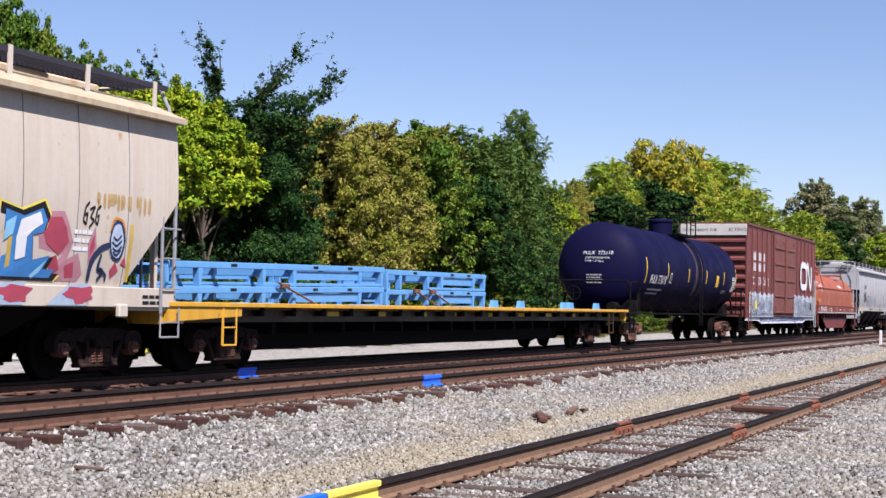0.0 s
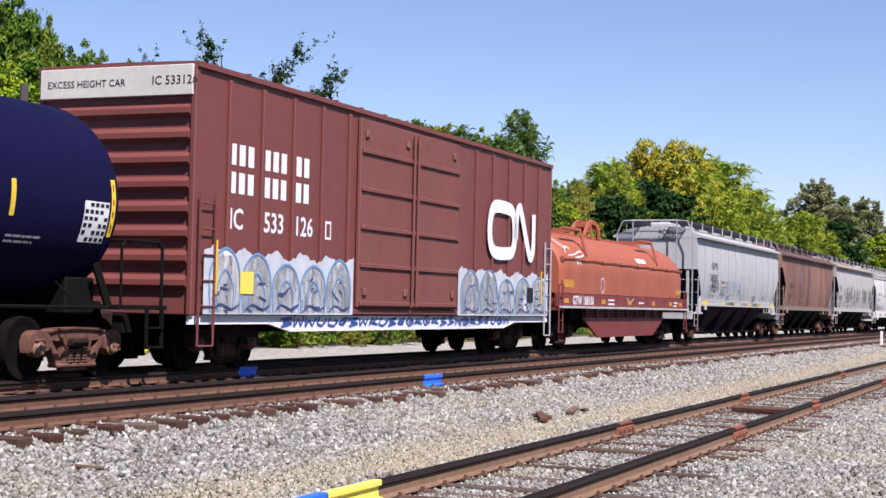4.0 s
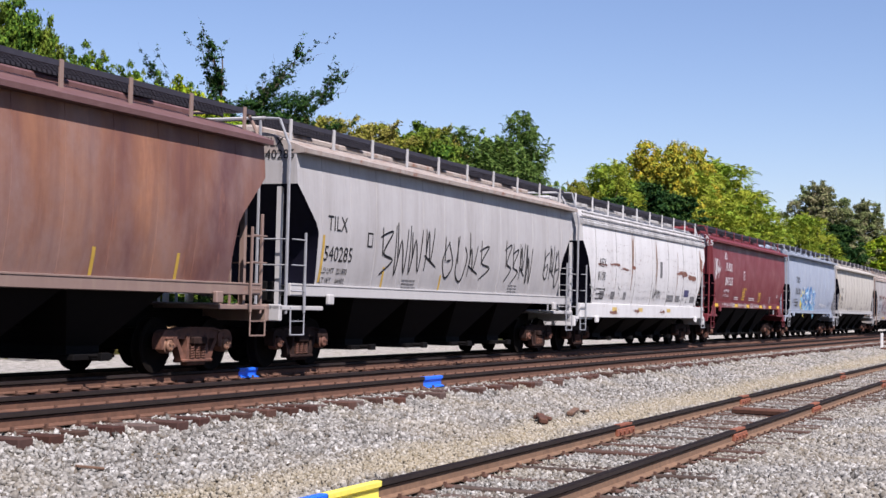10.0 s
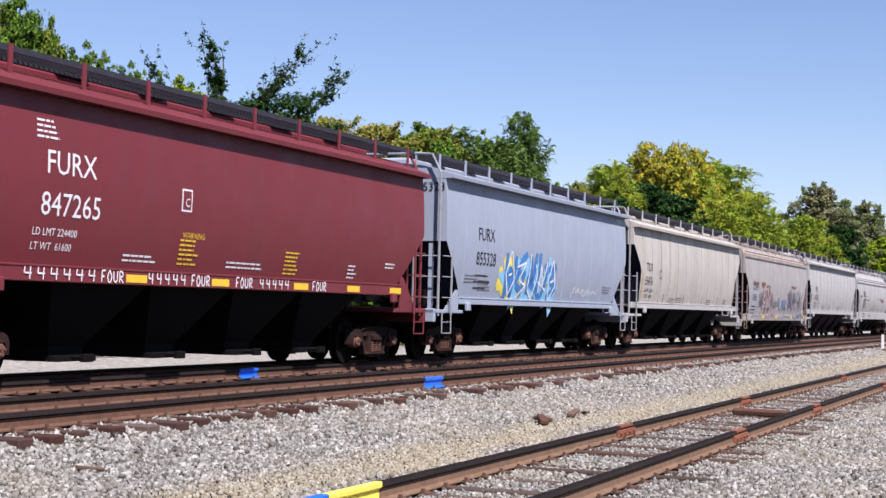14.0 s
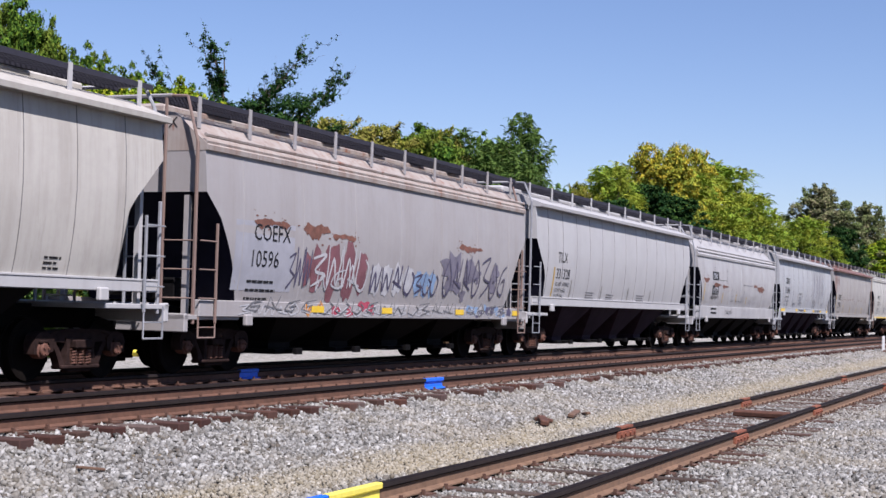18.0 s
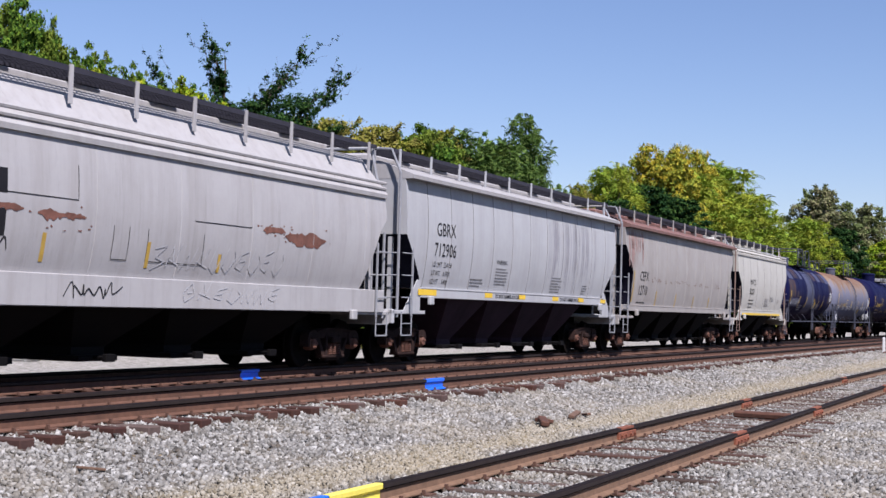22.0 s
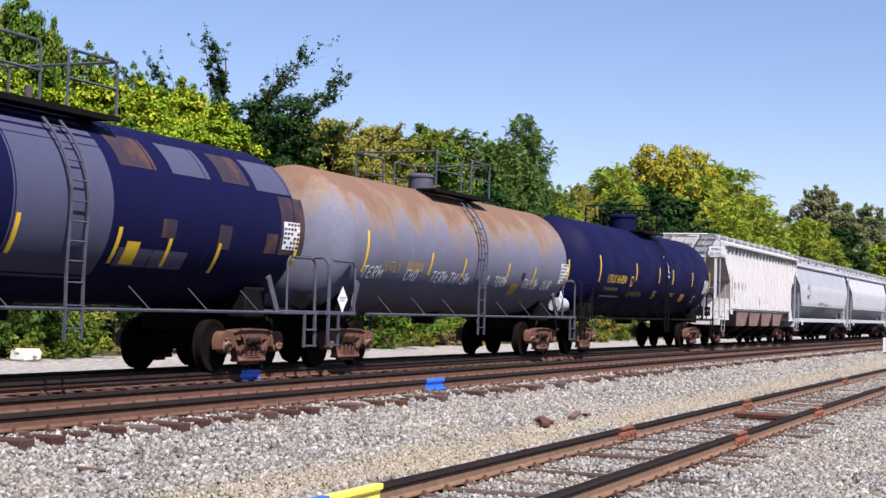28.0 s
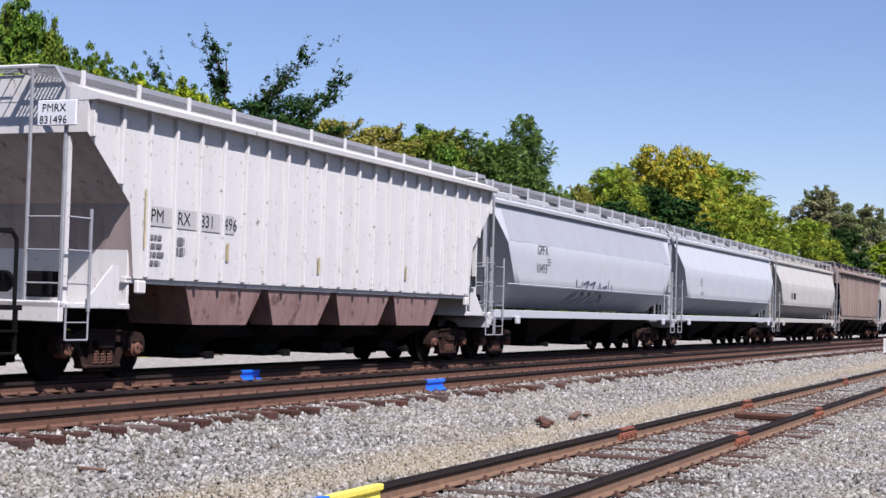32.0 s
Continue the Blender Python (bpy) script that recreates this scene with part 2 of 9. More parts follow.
def ground_material():
    m, nt, b = mat_base("ballast_ground", 0.95, 0, 0.2)
    vec = coords(nt)
    vo = nt.nodes.new("ShaderNodeTexVoronoi")
    vo.inputs["Scale"].default_value = 17.0
    nt.links.new(vec, vo.inputs["Vector"])
    tone = nt.nodes.new("ShaderNodeSeparateColor")
    nt.links.new(vo.outputs["Color"], tone.inputs[0])
    c = ramp(nt, tone.outputs[0], [(0.0, (0.037, 0.0333, 0.0296)), (0.35, (0.111, 0.1073, 0.0962)), (0.7, (0.1924, 0.185, 0.1739)), (1.0, (0.0666, 0.0592, 0.0518))])
    c = mixc(nt, ramp(nt, vo.outputs["Distance"], [(0.16, 0.0), (0.42, 0.95)]), c, (0.014, 0.012, 0.011))
    big = noise_tex(nt, vec, 0.35, 4, 0.6)
    c = mixc(nt, ramp(nt, big, [(0.42, 0.0), (0.7, 0.55)]), c, (0.34, 0.265, 0.16))
    sep = nt.nodes.new("ShaderNodeSeparateXYZ")
    nt.links.new(vec, sep.inputs[0])
    # beyond the gravel road the earth is dry grass and litter
    far = nt.nodes.new("ShaderNodeMath")
    far.operation = "MULTIPLY_ADD"
    far.inputs[1].default_value = 0.02
    nt.links.new(sep.outputs[1], far.inputs[0])
    edge = nt.nodes.new("ShaderNodeMath")
    edge.operation = "MULTIPLY"
    edge.inputs[1].default_value = 0.05
    nt.links.new(big, edge.inputs[0])
    nt.links.new(edge.outputs[0], far.inputs[2])
    road = ramp(nt, far.outputs[0], [(0.325, 0.0), (0.36, 0.85), (0.53, 0.85), (0.55, 0.0)])
    c = mixc(nt, road, c, ramp(nt, noise_tex(nt, vec, 6.0, 6, 0.75), [(0.32, (0.074, 0.0703, 0.0592)), (0.5, (0.296, 0.2849, 0.2664)), (0.66, (0.4588, 0.4477, 0.4292))]))
    # track bed coloured dark to deepen the train's shade and cut bounced light
    bed_shade = ramp(nt, far.outputs[0], [(0.203, 0.0), (0.213, 0.9), (0.345, 0.9), (0.36, 0.0)])
    c = mixc(nt, bed_shade, c, ramp(nt, noise_tex(nt, vec, 6.0, 6, 0.7), [(0.3, (0.0207, 0.0148, 0.0118)), (0.7, (0.0555, 0.0407, 0.0333))]))
    grass = ramp(nt, noise_tex(nt, vec, 3.0, 8, 0.7), [(0.3, (0.02, 0.025, 0.010)), (0.55, (0.06, 0.052, 0.025)), (0.8, (0.11, 0.09, 0.05))])
    c = mixc(nt, ramp(nt, far.outputs[0], [(0.525, 0.0), (0.54, 1.0)]), c, grass)
    nt.links.new(c, b.inputs["Base Color"])
    bump(nt, b, vo.outputs["Distance"], 0.9, -0.05)
    return m


GROUND = ground_material()
PROFILE = [(-3000, -0.8), (-200, -0.6), (-30, -0.55), (0, -0.54), (2.6, -0.535), (3.1, -0.540), (6.2, -0.540), (6.8, -0.535), (7.5, -0.47), (8.2, -0.36), (8.75, -0.275),
           (9.05, -0.195), (9.3, -0.16), (9.7, -0.15), (11.0, -0.15), (11.9, -0.22), (12.9, -0.215), (13.8, -0.21), (15.3, -0.21), (16.0, -0.24), (17.6, -0.45), (19.0, -0.5), (23.5, -0.47), (26, -0.4), (34, -0.25), (60, 0.0), (250, 0.4), (3000, 1.0)]


def ground_z(v):
    return np.interp(v, [p[0] for p in PROFILE], [p[1] for p in PROFILE])


def build_ground():
    xs = np.unique(np.concatenate([np.linspace(-3000, -60, 14), np.arange(-60, 4, 4.0), np.arange(4, 46, 0.35), np.arange(46, 120, 1.6), np.linspace(120, 520, 60), np.linspace(520, 3500, 16)]))
    vs = np.unique(np.concatenate([[p[0] for p in PROFILE], np.arange(1.0, 9.2, 0.25), np.arange(9.2, 30, 0.7)]))
    X, V = np.meshgrid(xs, vs, indexing="ij")
    Y = V + np.where(abs(X) < 600, TRAIN_K * X * X / 2, TRAIN_K * 180000.0)
    Z = ground_z(V)
    rng = np.random.RandomState(3)
    Z = Z + np.where((V > 1) & (V < 9), rng.uniform(-0.018, 0.018, Z.shape), 0)
    a, b = X.shape
    verts = np.stack([X, Y, Z], -1).reshape(-1, 3)
    i, j = np.meshgrid(np.arange(a - 1), np.arange(b - 1), indexing="ij")
    q = (i * b + j).ravel()
    faces = np.stack([q, q + b, q + b + 1, q + 1], -1)
    ob = new("ground", np_mesh("ground", verts, faces, GROUND, True))
    tagged(ob, "pale grey limestone ballast and gravel with dry grass beyond", "ground", "", "structure")


build_ground()

RAIL_SIDE = plain("rail_rust", (0.098, 0.047, 0.029), 0.9, 0, 0.4, 9)
RAIL_OCHRE = plain("rail_ochre_rust", (0.145, 0.085, 0.052), 0.9, 0, 0.4, 9)
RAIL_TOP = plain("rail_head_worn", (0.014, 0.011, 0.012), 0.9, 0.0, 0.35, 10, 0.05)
# for the undersides of the head: their shadow painted near black
RAIL_BLACK = plain("rail_head_underside_shade", (0.008, 0.007, 0.007), 0.9, 0, 0.3, 10, 0.05)
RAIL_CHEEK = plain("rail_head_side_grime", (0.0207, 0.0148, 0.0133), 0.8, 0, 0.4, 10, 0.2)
TIE = by_island("tie_wood", [(0.0296, 0.0118, 0.0089), (0.0629, 0.0252, 0.0163), (0.0888, 0.0629, 0.0555), (0.0407, 0.0155, 0.0118), (0.0518, 0.0296, 0.0222)], 0.9, True, 12)
OLD_TIE = by_island("weathered_tie_wood", [(0.0296, 0.0163, 0.0118), (0.0888, 0.0666, 0.0555), (0.0555, 0.0266, 0.0192), (0.1258, 0.1036, 0.0888)], 0.9, True, 9)
SPIKE = plain("spike_rust", (0.0888, 0.0444, 0.0296), 0.8, 0, 0.4, 20)
RAIL_SEC = [(-0.07, 0.0), (0.07, 0.0), (0.07, 0.012), (0.012, 0.032), (0.010, 0.11), (0.037, 0.128), (0.037, 0.163), (0.026, 0.172), (-0.026, 0.172), (-0.037, 0.163), (-0.037, 0.128), (-0.010, 0.11), (-0.012, 0.032), (-0.07, 0.012)]


def spans(x0, x1):
    xs, x = [], x0
    while x < x1:
        xs.append(x)
        x += 2.0 if abs(x) < 120 else 10.0
    return xs + [x1]


def rail(line, off, top, x0, x1, parent, label):
    rings = [[(x, line(x) + off + a, top - 0.172 + h) for a, h in RAIL_SEC] for x in spans(x0, x1)]
    s = Shape().loft(rings, True, True, False)
    ob = part("rail", s, RAIL_OCHRE if line is side_line else RAIL_SIDE, parent, label)
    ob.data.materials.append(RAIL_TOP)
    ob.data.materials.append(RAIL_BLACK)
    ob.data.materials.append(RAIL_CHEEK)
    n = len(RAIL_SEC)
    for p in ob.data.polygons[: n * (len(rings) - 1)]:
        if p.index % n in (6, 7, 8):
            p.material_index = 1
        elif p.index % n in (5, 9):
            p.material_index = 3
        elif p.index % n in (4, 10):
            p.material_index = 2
    return ob


def track(name, label, line, top, x0, x1, tie_x0, tie_x1, step, seed, poke=0.0, rest=True):
    base = new(name)
    tagged(base, label, "railway track", "", "structure")
    for off in (-GAUGE, GAUGE):
        rail(line, off, top, x0, x1, base, "rusty steel rail with a worn head")
    rnd = random.Random(seed)
    kinds = []
    wood = OLD_TIE if line is side_line else TIE
    for k in range(5):
        s = Shape()
        w, h = (0.15 + 0.05 * rnd.random() if line is side_line else 0.22 + 0.02 * rnd.random()), 0.17
        s.box(-w / 2, w / 2, -1.2 - 0.24 * rnd.random(), 1.3 + 0.06 * rnd.random(), -h, 0, 0.012)
        kinds.append(s.mesh("tie", wood))
    plates = Shape()
    for sx in (-1, 1):
        plates.box(-0.09, 0.09, sx * GAUGE - 0.16, sx * GAUGE + 0.16, 0.0, 0.014)
        for a in (-0.1, 0.1):
            plates.box(-0.05 + a * 0.4, -0.02 + a * 0.4, sx * GAUGE + a - 0.015, sx * GAUGE + a + 0.015, 0.01, 0.055)
    plate_mesh = plates.mesh("tie_plate", SPIKE)
    x, n = tie_x0, 0
    while x < tie_x1 and n < 300:
        d = line(x + 0.1) - line(x)
        m = pose(x + rnd.uniform(-0.03, 0.03), line(x) + rnd.uniform(-0.05, 0.05), top - 0.186 + ((rnd.uniform(-0.006, 0.028) if rnd.random() < 0.85 else -0.05) if line is side_line else rnd.uniform(-0.012, 0.006)), rnd.uniform(-0.4, 0.4), 0, math.degrees(d / 0.1) + rnd.uniform(-1.5, 1.5))
        t = new("tie", rnd.choice(kinds))
        t.parent, t.matrix_basis = base, m
        if x < 48:
            p = new("tie_plate", plate_mesh)
            p.parent, p.matrix_basis = base, pose(x, line(x), top - 0.185, 0, 0, math.degrees(d / 0.1))
        x += step + rnd.uniform(-0.03, 0.03)
        n += 1
    if rest:
        s = Shape()
        for lo, hi in ((x0, tie_x0 - step), (x, x1)):
            u = lo
            while u < hi:
                s.box(u - 0.11, u + 0.11, line(u) - 1.3, line(u) + 1.3, top - 0.34, top - 0.186)
                u += step if abs(u) < 150 else step * 2
        if s.v:
            tagged(part("far_ties", s, TIE, base), "", "", "", "stuff")
    return base


# ---- the train: car parts ----
from mathutils.geometry import tessellate_polygon


def wheelset_mesh():
    s = Shape()
    for sy in (-1, 1):
        prof = [(0.10, 0.10), (0.12, 0.07), (0.30, 0.035), (0.36, 0.05), (0.385, 0.065), (0.452, 0.065), (0.457, 0.03), (0.460, -0.05), (0.487, -0.062), (0.487, -0.085), (0.38, -0.085), (0.34, -0.03), (0.12, -0.05), (0.10, -0.08)]
        s.lathe([(r, sy * (0.7525 + a)) for r, a in prof], 26, "y")
    s.bar((0, -0.9, 0), (0, 0.9, 0), 0.085, 12)
    return s.mesh("wheelset", WHEEL_STEEL)


def sideframe_shape(side):
    """Cast truck side: hooded pedestals over the bearings, arched top chord with a flange, curved struts down to the spring seat."""
    s = Shape()
    yc = side * 0.99
    y0, y1 = yc - 0.065, yc + 0.065
    for sx in (-1, 1):
        # hood over the bearing, with its two jaws
        hood = [(0.64, 0.62), (0.66, 0.44), (0.74, 0.42), (0.75, 0.53), (0.80, 0.585), (0.89, 0.605), (0.98, 0.585), (1.03, 0.53), (1.04, 0.40), (1.10, 0.40), (1.115, 0.56), (1.07, 0.66), (0.98, 0.71), (0.86, 0.72), (0.72, 0.69)]
        s.prism([(sx * x, z) for x, z in hood][::-sx], y0 - 0.025, y1 + 0.025)
        # strut that curves from the hood down to the spring seat
        rings = []
        for k in range(7):
            a = k / 6
            x, z, w = 0.72 - 0.33 * a, 0.62 - 0.42 * (a ** 1.5), 0.075 - 0.022 * math.sin(math.pi * a)
            rings.append([(sx * (x - w), y0, z), (sx * (x + w), y0, z), (sx * (x + w), y1, z), (sx * (x - w), y1, z)])
        s.loft(rings, True, True, False)
        s.loft([[(sx * (0.30 - w), y0 - 0.02, z), (sx * (0.30 + w), y0 - 0.02, z), (sx * (0.30 + w), y1 + 0.02, z), (sx * (0.30 - w), y1 + 0.02, z)] for z, w in ((0.62, 0.06), (0.5, 0.035), (0.34, 0.035), (0.24, 0.055))], True, True, False)
        s.box(sx * 0.89 - 0.09, sx * 0.89 + 0.09, y0 - 0.05, y1 + 0.05, 0.555, 0.60, 0.012)
    chord = [(-0.76, 0.58), (-0.36, 0.56), (0.0, 0.57), (0.36, 0.56), (0.76, 0.58), (0.72, 0.69), (0.48, 0.735), (0.0, 0.75), (-0.48, 0.735), (-0.72, 0.69)]
    s.prism(chord[::-1], y0 + 0.004, y1 - 0.004)
    # flanges that stand out along the top and the seat
    for a, b in zip(chord[5:], chord[6:]):
        s.beam((a[0], yc, a[1]), (b[0], yc, b[1]), 0.2, 0.028)
    s.box(-0.46, 0.46, y0 - 0.045, y1 + 0.045, 0.17, 0.235, 0.02)
    s.box(-0.30, 0.30, y0 - 0.01, y1 + 0.01, 0.12, 0.175, 0.025)
    # square bolster end in the window
    s.box(-0.2, 0.2, *sorted((side * 0.95, side * 1.10)), 0.475, 0.60, 0.03)
    for x in (-0.08, 0.08):
        s.bar((x, side * 1.09, 0.535), (x, side * 1.115, 0.535), 0.035, 8)
    return s


def spring_shape(side):
    s = Shape()
    for x in (-0.17, 0.0, 0.17):
        for y in (-0.06, 0.06):
            n, r = 40, 0.062
            pts = [(x + r * math.cos(i * 0.9), side * 0.99 + y + r * math.sin(i * 0.9), 0.235 + 0.235 * i / n) for i in range(n)]
            for p, q in zip(pts, pts[1:]):
                s.bar(p, q, 0.014, 4, None, False)
    return s


def bearing_shape(side):
    """Round bearing with its bolted end cap."""
    s = Shape().lathe([(0.115, side * 0.90), (0.125, side * 0.93), (0.125, side * 1.06), (0.10, side * 1.075), (0.10, side * 1.11), (0.085, side * 1.125), (0.03, side * 1.13)], 16, "y")
    for i in range(3):
        a = 2 * math.pi * i / 3 + 0.4
        s.bar((0.055 * math.cos(a), side * 1.12, 0.055 * math.sin(a)), (0.055 * math.cos(a), side * 1.15, 0.055 * math.sin(a)), 0.02, 6)
    return s


def bolster_shape():
    s = Shape()
    s.box(-0.20, 0.20, -1.15, 1.15, 0.47, 0.60, 0.02)
    s.box(-0.28, 0.28, -0.45, 0.45, 0.45, 0.72, 0.03)
    for sx in (-1, 1):
        s.box(sx * 0.42 - 0.03, sx * 0.42 + 0.03, -0.85, 0.85, 0.36, 0.46)
        for sy in (-1, 1):
            s.box(sx * 0.42 - 0.05, sx * 0.42 + 0.05, sy * 0.70 - 0.06, sy * 0.70 + 0.06, 0.26, 0.52)
    return s


WHEELSET = wheelset_mesh()
SIDEFRAME = {}
SPRINGS = {k: spring_shape(k).mesh("spring", TRUCK_RUST) for k in (-1, 1)}
BOLSTER = bolster_shape().mesh("truck", TRUCK_DARK)
for key, m in (("rust", TRUCK_RUST), ("dark", TRUCK_DARK)):
    for k in (-1, 1):
        SIDEFRAME[key, k] = sideframe_shape(k).mesh("sideframe", m)
BEARING = {(key, k): bearing_shape(k).mesh("bearing", m) for key, m in (("rust", BEARING_TAN), ("dark", TRUCK_RUST)) for k in (-1, 1)}
AXLES = []          # (wheelset, train coordinate)


def truck(car, x, tone, mid):
    t = part("truck", BOLSTER, None, car)
    t.location = (x, 0, 0)
    for k in (-1, 1):
        part("sideframe", SIDEFRAME[tone, k], None, t)
        tagged(part("spring", SPRINGS[k], None, t), "", "", "", "stuff")
    for sx in (-0.89, 0.89):
        w = part("wheelset", WHEELSET, None, t)
        w.location = (sx, 0, 0.457)
        for k in (-1, 1):
            part("bearing", BEARING[tone, k], None, t).location = (sx, 0, 0.457)
        AXLES.append((w, mid + x + sx, sx))
    return t


CARS = []           # (car, train coordinate of its middle)


def start_car(name, u0, u1, label, category="freight car"):
    car = new(name)
    tagged(car, label, category, "cars of the freight train")
    mid = (u0 + u1) / 2
    CARS.append((car, mid))
    return car, u1 - u0, mid


def coupler(car, half, sx, reach=0.75):
    s = Shape()
    s.box(min(sx * half, sx * (half + reach)), max(sx * half, sx * (half + reach)), -0.08, 0.08, 0.80, 0.94, 0.02)
    x = sx * (half + reach - 0.1)
    s.box(x - 0.16, x + 0.16, -0.16, 0.16, 0.72, 1.0, 0.05)
    s.run([(sx * half, 0.35, 0.75), (sx * (half + 0.3), 0.33, 0.52), (sx * (half + reach), 0.25, 0.45)], 0.03, 6)
    part("coupler", s, TRUCK_DARK, car)


def letters(text, x, z, size, surf, material, car, name="lettering", stretch=1.0, end=None, label="", bold=0.0):
    """Lettering laid on a car's near side (x to the right) or, with end, on the face at x=end (y to the right)."""
    cu = bpy.data.curves.new("lettering", "FONT")
    cu.body, cu.size, cu.resolution_u, cu.offset = text, size * 1.38, 2, min(bold, size * 0.025)
    ob = bpy.data.objects.new("lettering", cu)
    scene.collection.objects.link(ob)
    dg = bpy.context.evaluated_depsgraph_get()
    me = bpy.data.meshes.new_from_object(ob.evaluated_get(dg))
    bpy.data.objects.remove(ob)
    for v in me.vertices:
        a, b = v.co.x * stretch, v.co.y
        if end is None:
            v.co = (x + a, -(surf(x + a, z + b) + 0.008), z + b)
        else:
            v.co = (end, x - a, z + b)
    me.materials.clear()
    me.materials.append(material)
    o = new(name, me)
    o.parent = car
    return tagged(o, label, "", "", "stuff")


def panel(car, x0, x1, z0, z1, surf, material, name="stencil_panel", lift=0.006, n=4, label=""):
    """A thin painted or stuck-on patch that follows the car's side."""
    s = Shape()
    k = max(1, n)
    v = [(x, -(surf(x, z0 + (z1 - z0) * i / k) + lift), z0 + (z1 - z0) * i / k) for x in (x0, x1) for i in range(k + 1)]
    s.add(v, [(i, k + 1 + i, k + 2 + i, i + 1) for i in range(k)], k > 3)
    return part(name, s, material, car, label)


def bars(car, x, z, w, rows, surf, material, rnd, gap=0.075, h=0.032, name="small_print"):
    """Small print too fine to read: rows of broken bars."""
    s = Shape()
    for r in range(rows):
        a, zz = x, z - r * gap
        stop = x + w * rnd.uniform(0.7, 1.0)
        while a < stop:
            b = min(stop, a + rnd.uniform(0.05, 0.2))
            s.add([(p, -(surf(p, q) + 0.007), q) for p, q in ((a, zz), (b, zz), (b, zz + h), (a, zz + h))], [(0, 1, 2, 3)])
            a = b + 0.025
    return part(name, s, material, car)


def stroke(s, pts, width, surf, lift=0.009, taper=0.35):
    """A sprayed line through points (x, z) on the side, smoothed."""
    P = []
    n = len(pts)
    for i in range(n - 1):
        p0, p1, p2, p3 = pts[max(i - 1, 0)], pts[i], pts[i + 1], pts[min(i + 2, n - 1)]
        for k in range(5):
            t = k / 5
            P.append(tuple(0.5 * (2 * b + (c - a) * t + (2 * a - 5 * b + 4 * c - d) * t * t + (3 * b - a - 3 * c + d) * t ** 3) for a, b, c, d in zip(p0, p1, p2, p3)))
    P.append(pts[-1])
    v = []
    for i, (x, z) in enumerate(P):
        a, b = P[max(i - 1, 0)], P[min(i + 1, len(P) - 1)]
        dx, dz = b[0] - a[0], b[1] - a[1]
        L = math.hypot(dx, dz) or 1
        w = width * 0.5 * (1 - taper * abs(2 * i / (len(P) - 1) - 1) ** 3)
        for sg in (-1, 1):
            px, pz = x - sg * dz / L * w, z + sg * dx / L * w
            v.append((px, -(surf(px, pz) + lift), pz))
    s.add(v, [(2 * i, 2 * i + 2, 2 * i + 3, 2 * i + 1) for i in range(len(P) - 1)])


def blob(s, cx, cz, rx, rz, surf, rnd, lift=0.007, n=22, rag=0.25):
    """A ragged filled patch of sprayed colour, fanned from its middle."""
    ph = [rnd.uniform(0, 6.28) for _ in range(4)]
    v = [(cx, -(surf(cx, cz) + lift), cz)]
    for k in (0.5, 1.0):
        for i in range(n):
            a = 2 * math.pi * i / n
            r = 1 + rag * (0.5 * math.sin(3 * a + ph[0]) + 0.35 * math.sin(5 * a + ph[1]) + 0.3 * math.sin(9 * a + ph[2]))
            x, z = cx + k * r * rx * math.cos(a), cz + k * r * rz * math.sin(a)
            v.append((x, -(surf(x, z) + lift), z))
    f = [(0, 1 + i, 1 + (i + 1) % n) for i in range(n)]
    f += [(1 + i, 1 + n + i, 1 + n + (i + 1) % n, 1 + (i + 1) % n) for i in range(n)]
    s.add(v, f)


def patch(s, pts, surf, lift=0.008):
    """A filled outline of (x, z) points on the side."""
    tri = tessellate_polygon([[Vector((x, z, 0)) for x, z in pts]])
    s.add([(x, -(surf(x, z) + lift), z) for x, z in pts], tri)


# hand-drawn capitals: strokes through points of a unit square
HAND = {
    "N": [[(0, 0), (0.12, 1), (0.62, 0.1), (0.85, 1.05)]],
    "O": [[(0.45, 1.05), (0.08, 0.55), (0.2, 0.05), (0.6, 0.0), (0.85, 0.5), (0.45, 1.05)]],
    "V": [[(0.05, 0.95), (0.3, 0.0), (0.85, 1.05)]],
    "A": [[(0.0, 0.0), (0.6, 1.0), (0.75, 0.0)], [(0.2, 0.4), (0.9, 0.3)]],
    "4": [[(0.2, 1), (0.15, 0.5), (0.75, 0.5)], [(0.65, 1), (0.6, 0)]],
}
HAND.update({
    "F": [[(0.1, 0), (0.15, 1), (0.8, 1)], [(0.12, 0.5), (0.6, 0.5)]],
    "U": [[(0.1, 1), (0.12, 0.15), (0.5, 0.0), (0.75, 0.25), (0.8, 1)]],
    "R": [[(0.1, 0), (0.12, 1), (0.65, 0.95), (0.7, 0.6), (0.15, 0.45), (0.8, 0)]],
    "T": [[(0.0, 0.95), (0.9, 1.0)], [(0.45, 1.0), (0.4, 0.0)]],
    "E": [[(0.8, 0.95), (0.15, 0.85), (0.1, 0.1), (0.85, 0.0)], [(0.1, 0.5), (0.65, 0.5)]],
})
HAND.update({
    "M": [[(-0.1, 1.15), (0.1, 0.2), (0.2, 0.0), (0.1, 0.75), (0.4, 0.35), (0.75, 0.8), (0.85, 0.0)]],
    "C": [[(0.8, 0.9), (0.3, 0.95), (0.1, 0.4), (0.4, 0.0), (0.85, 0.15)]],
    "H": [[(0.1, 1), (0.12, 0)], [(0.75, 1), (0.7, 0)], [(0.1, 0.5), (0.72, 0.5)]],
    "I": [[(0.4, 1), (0.4, 0)]],
    "S": [[(0.85, 0.85), (0.5, 1.0), (0.45, 0.6), (0.9, 0.5), (0.85, 0.1), (0.3, 0.0), (0.05, 0.3)]],
})


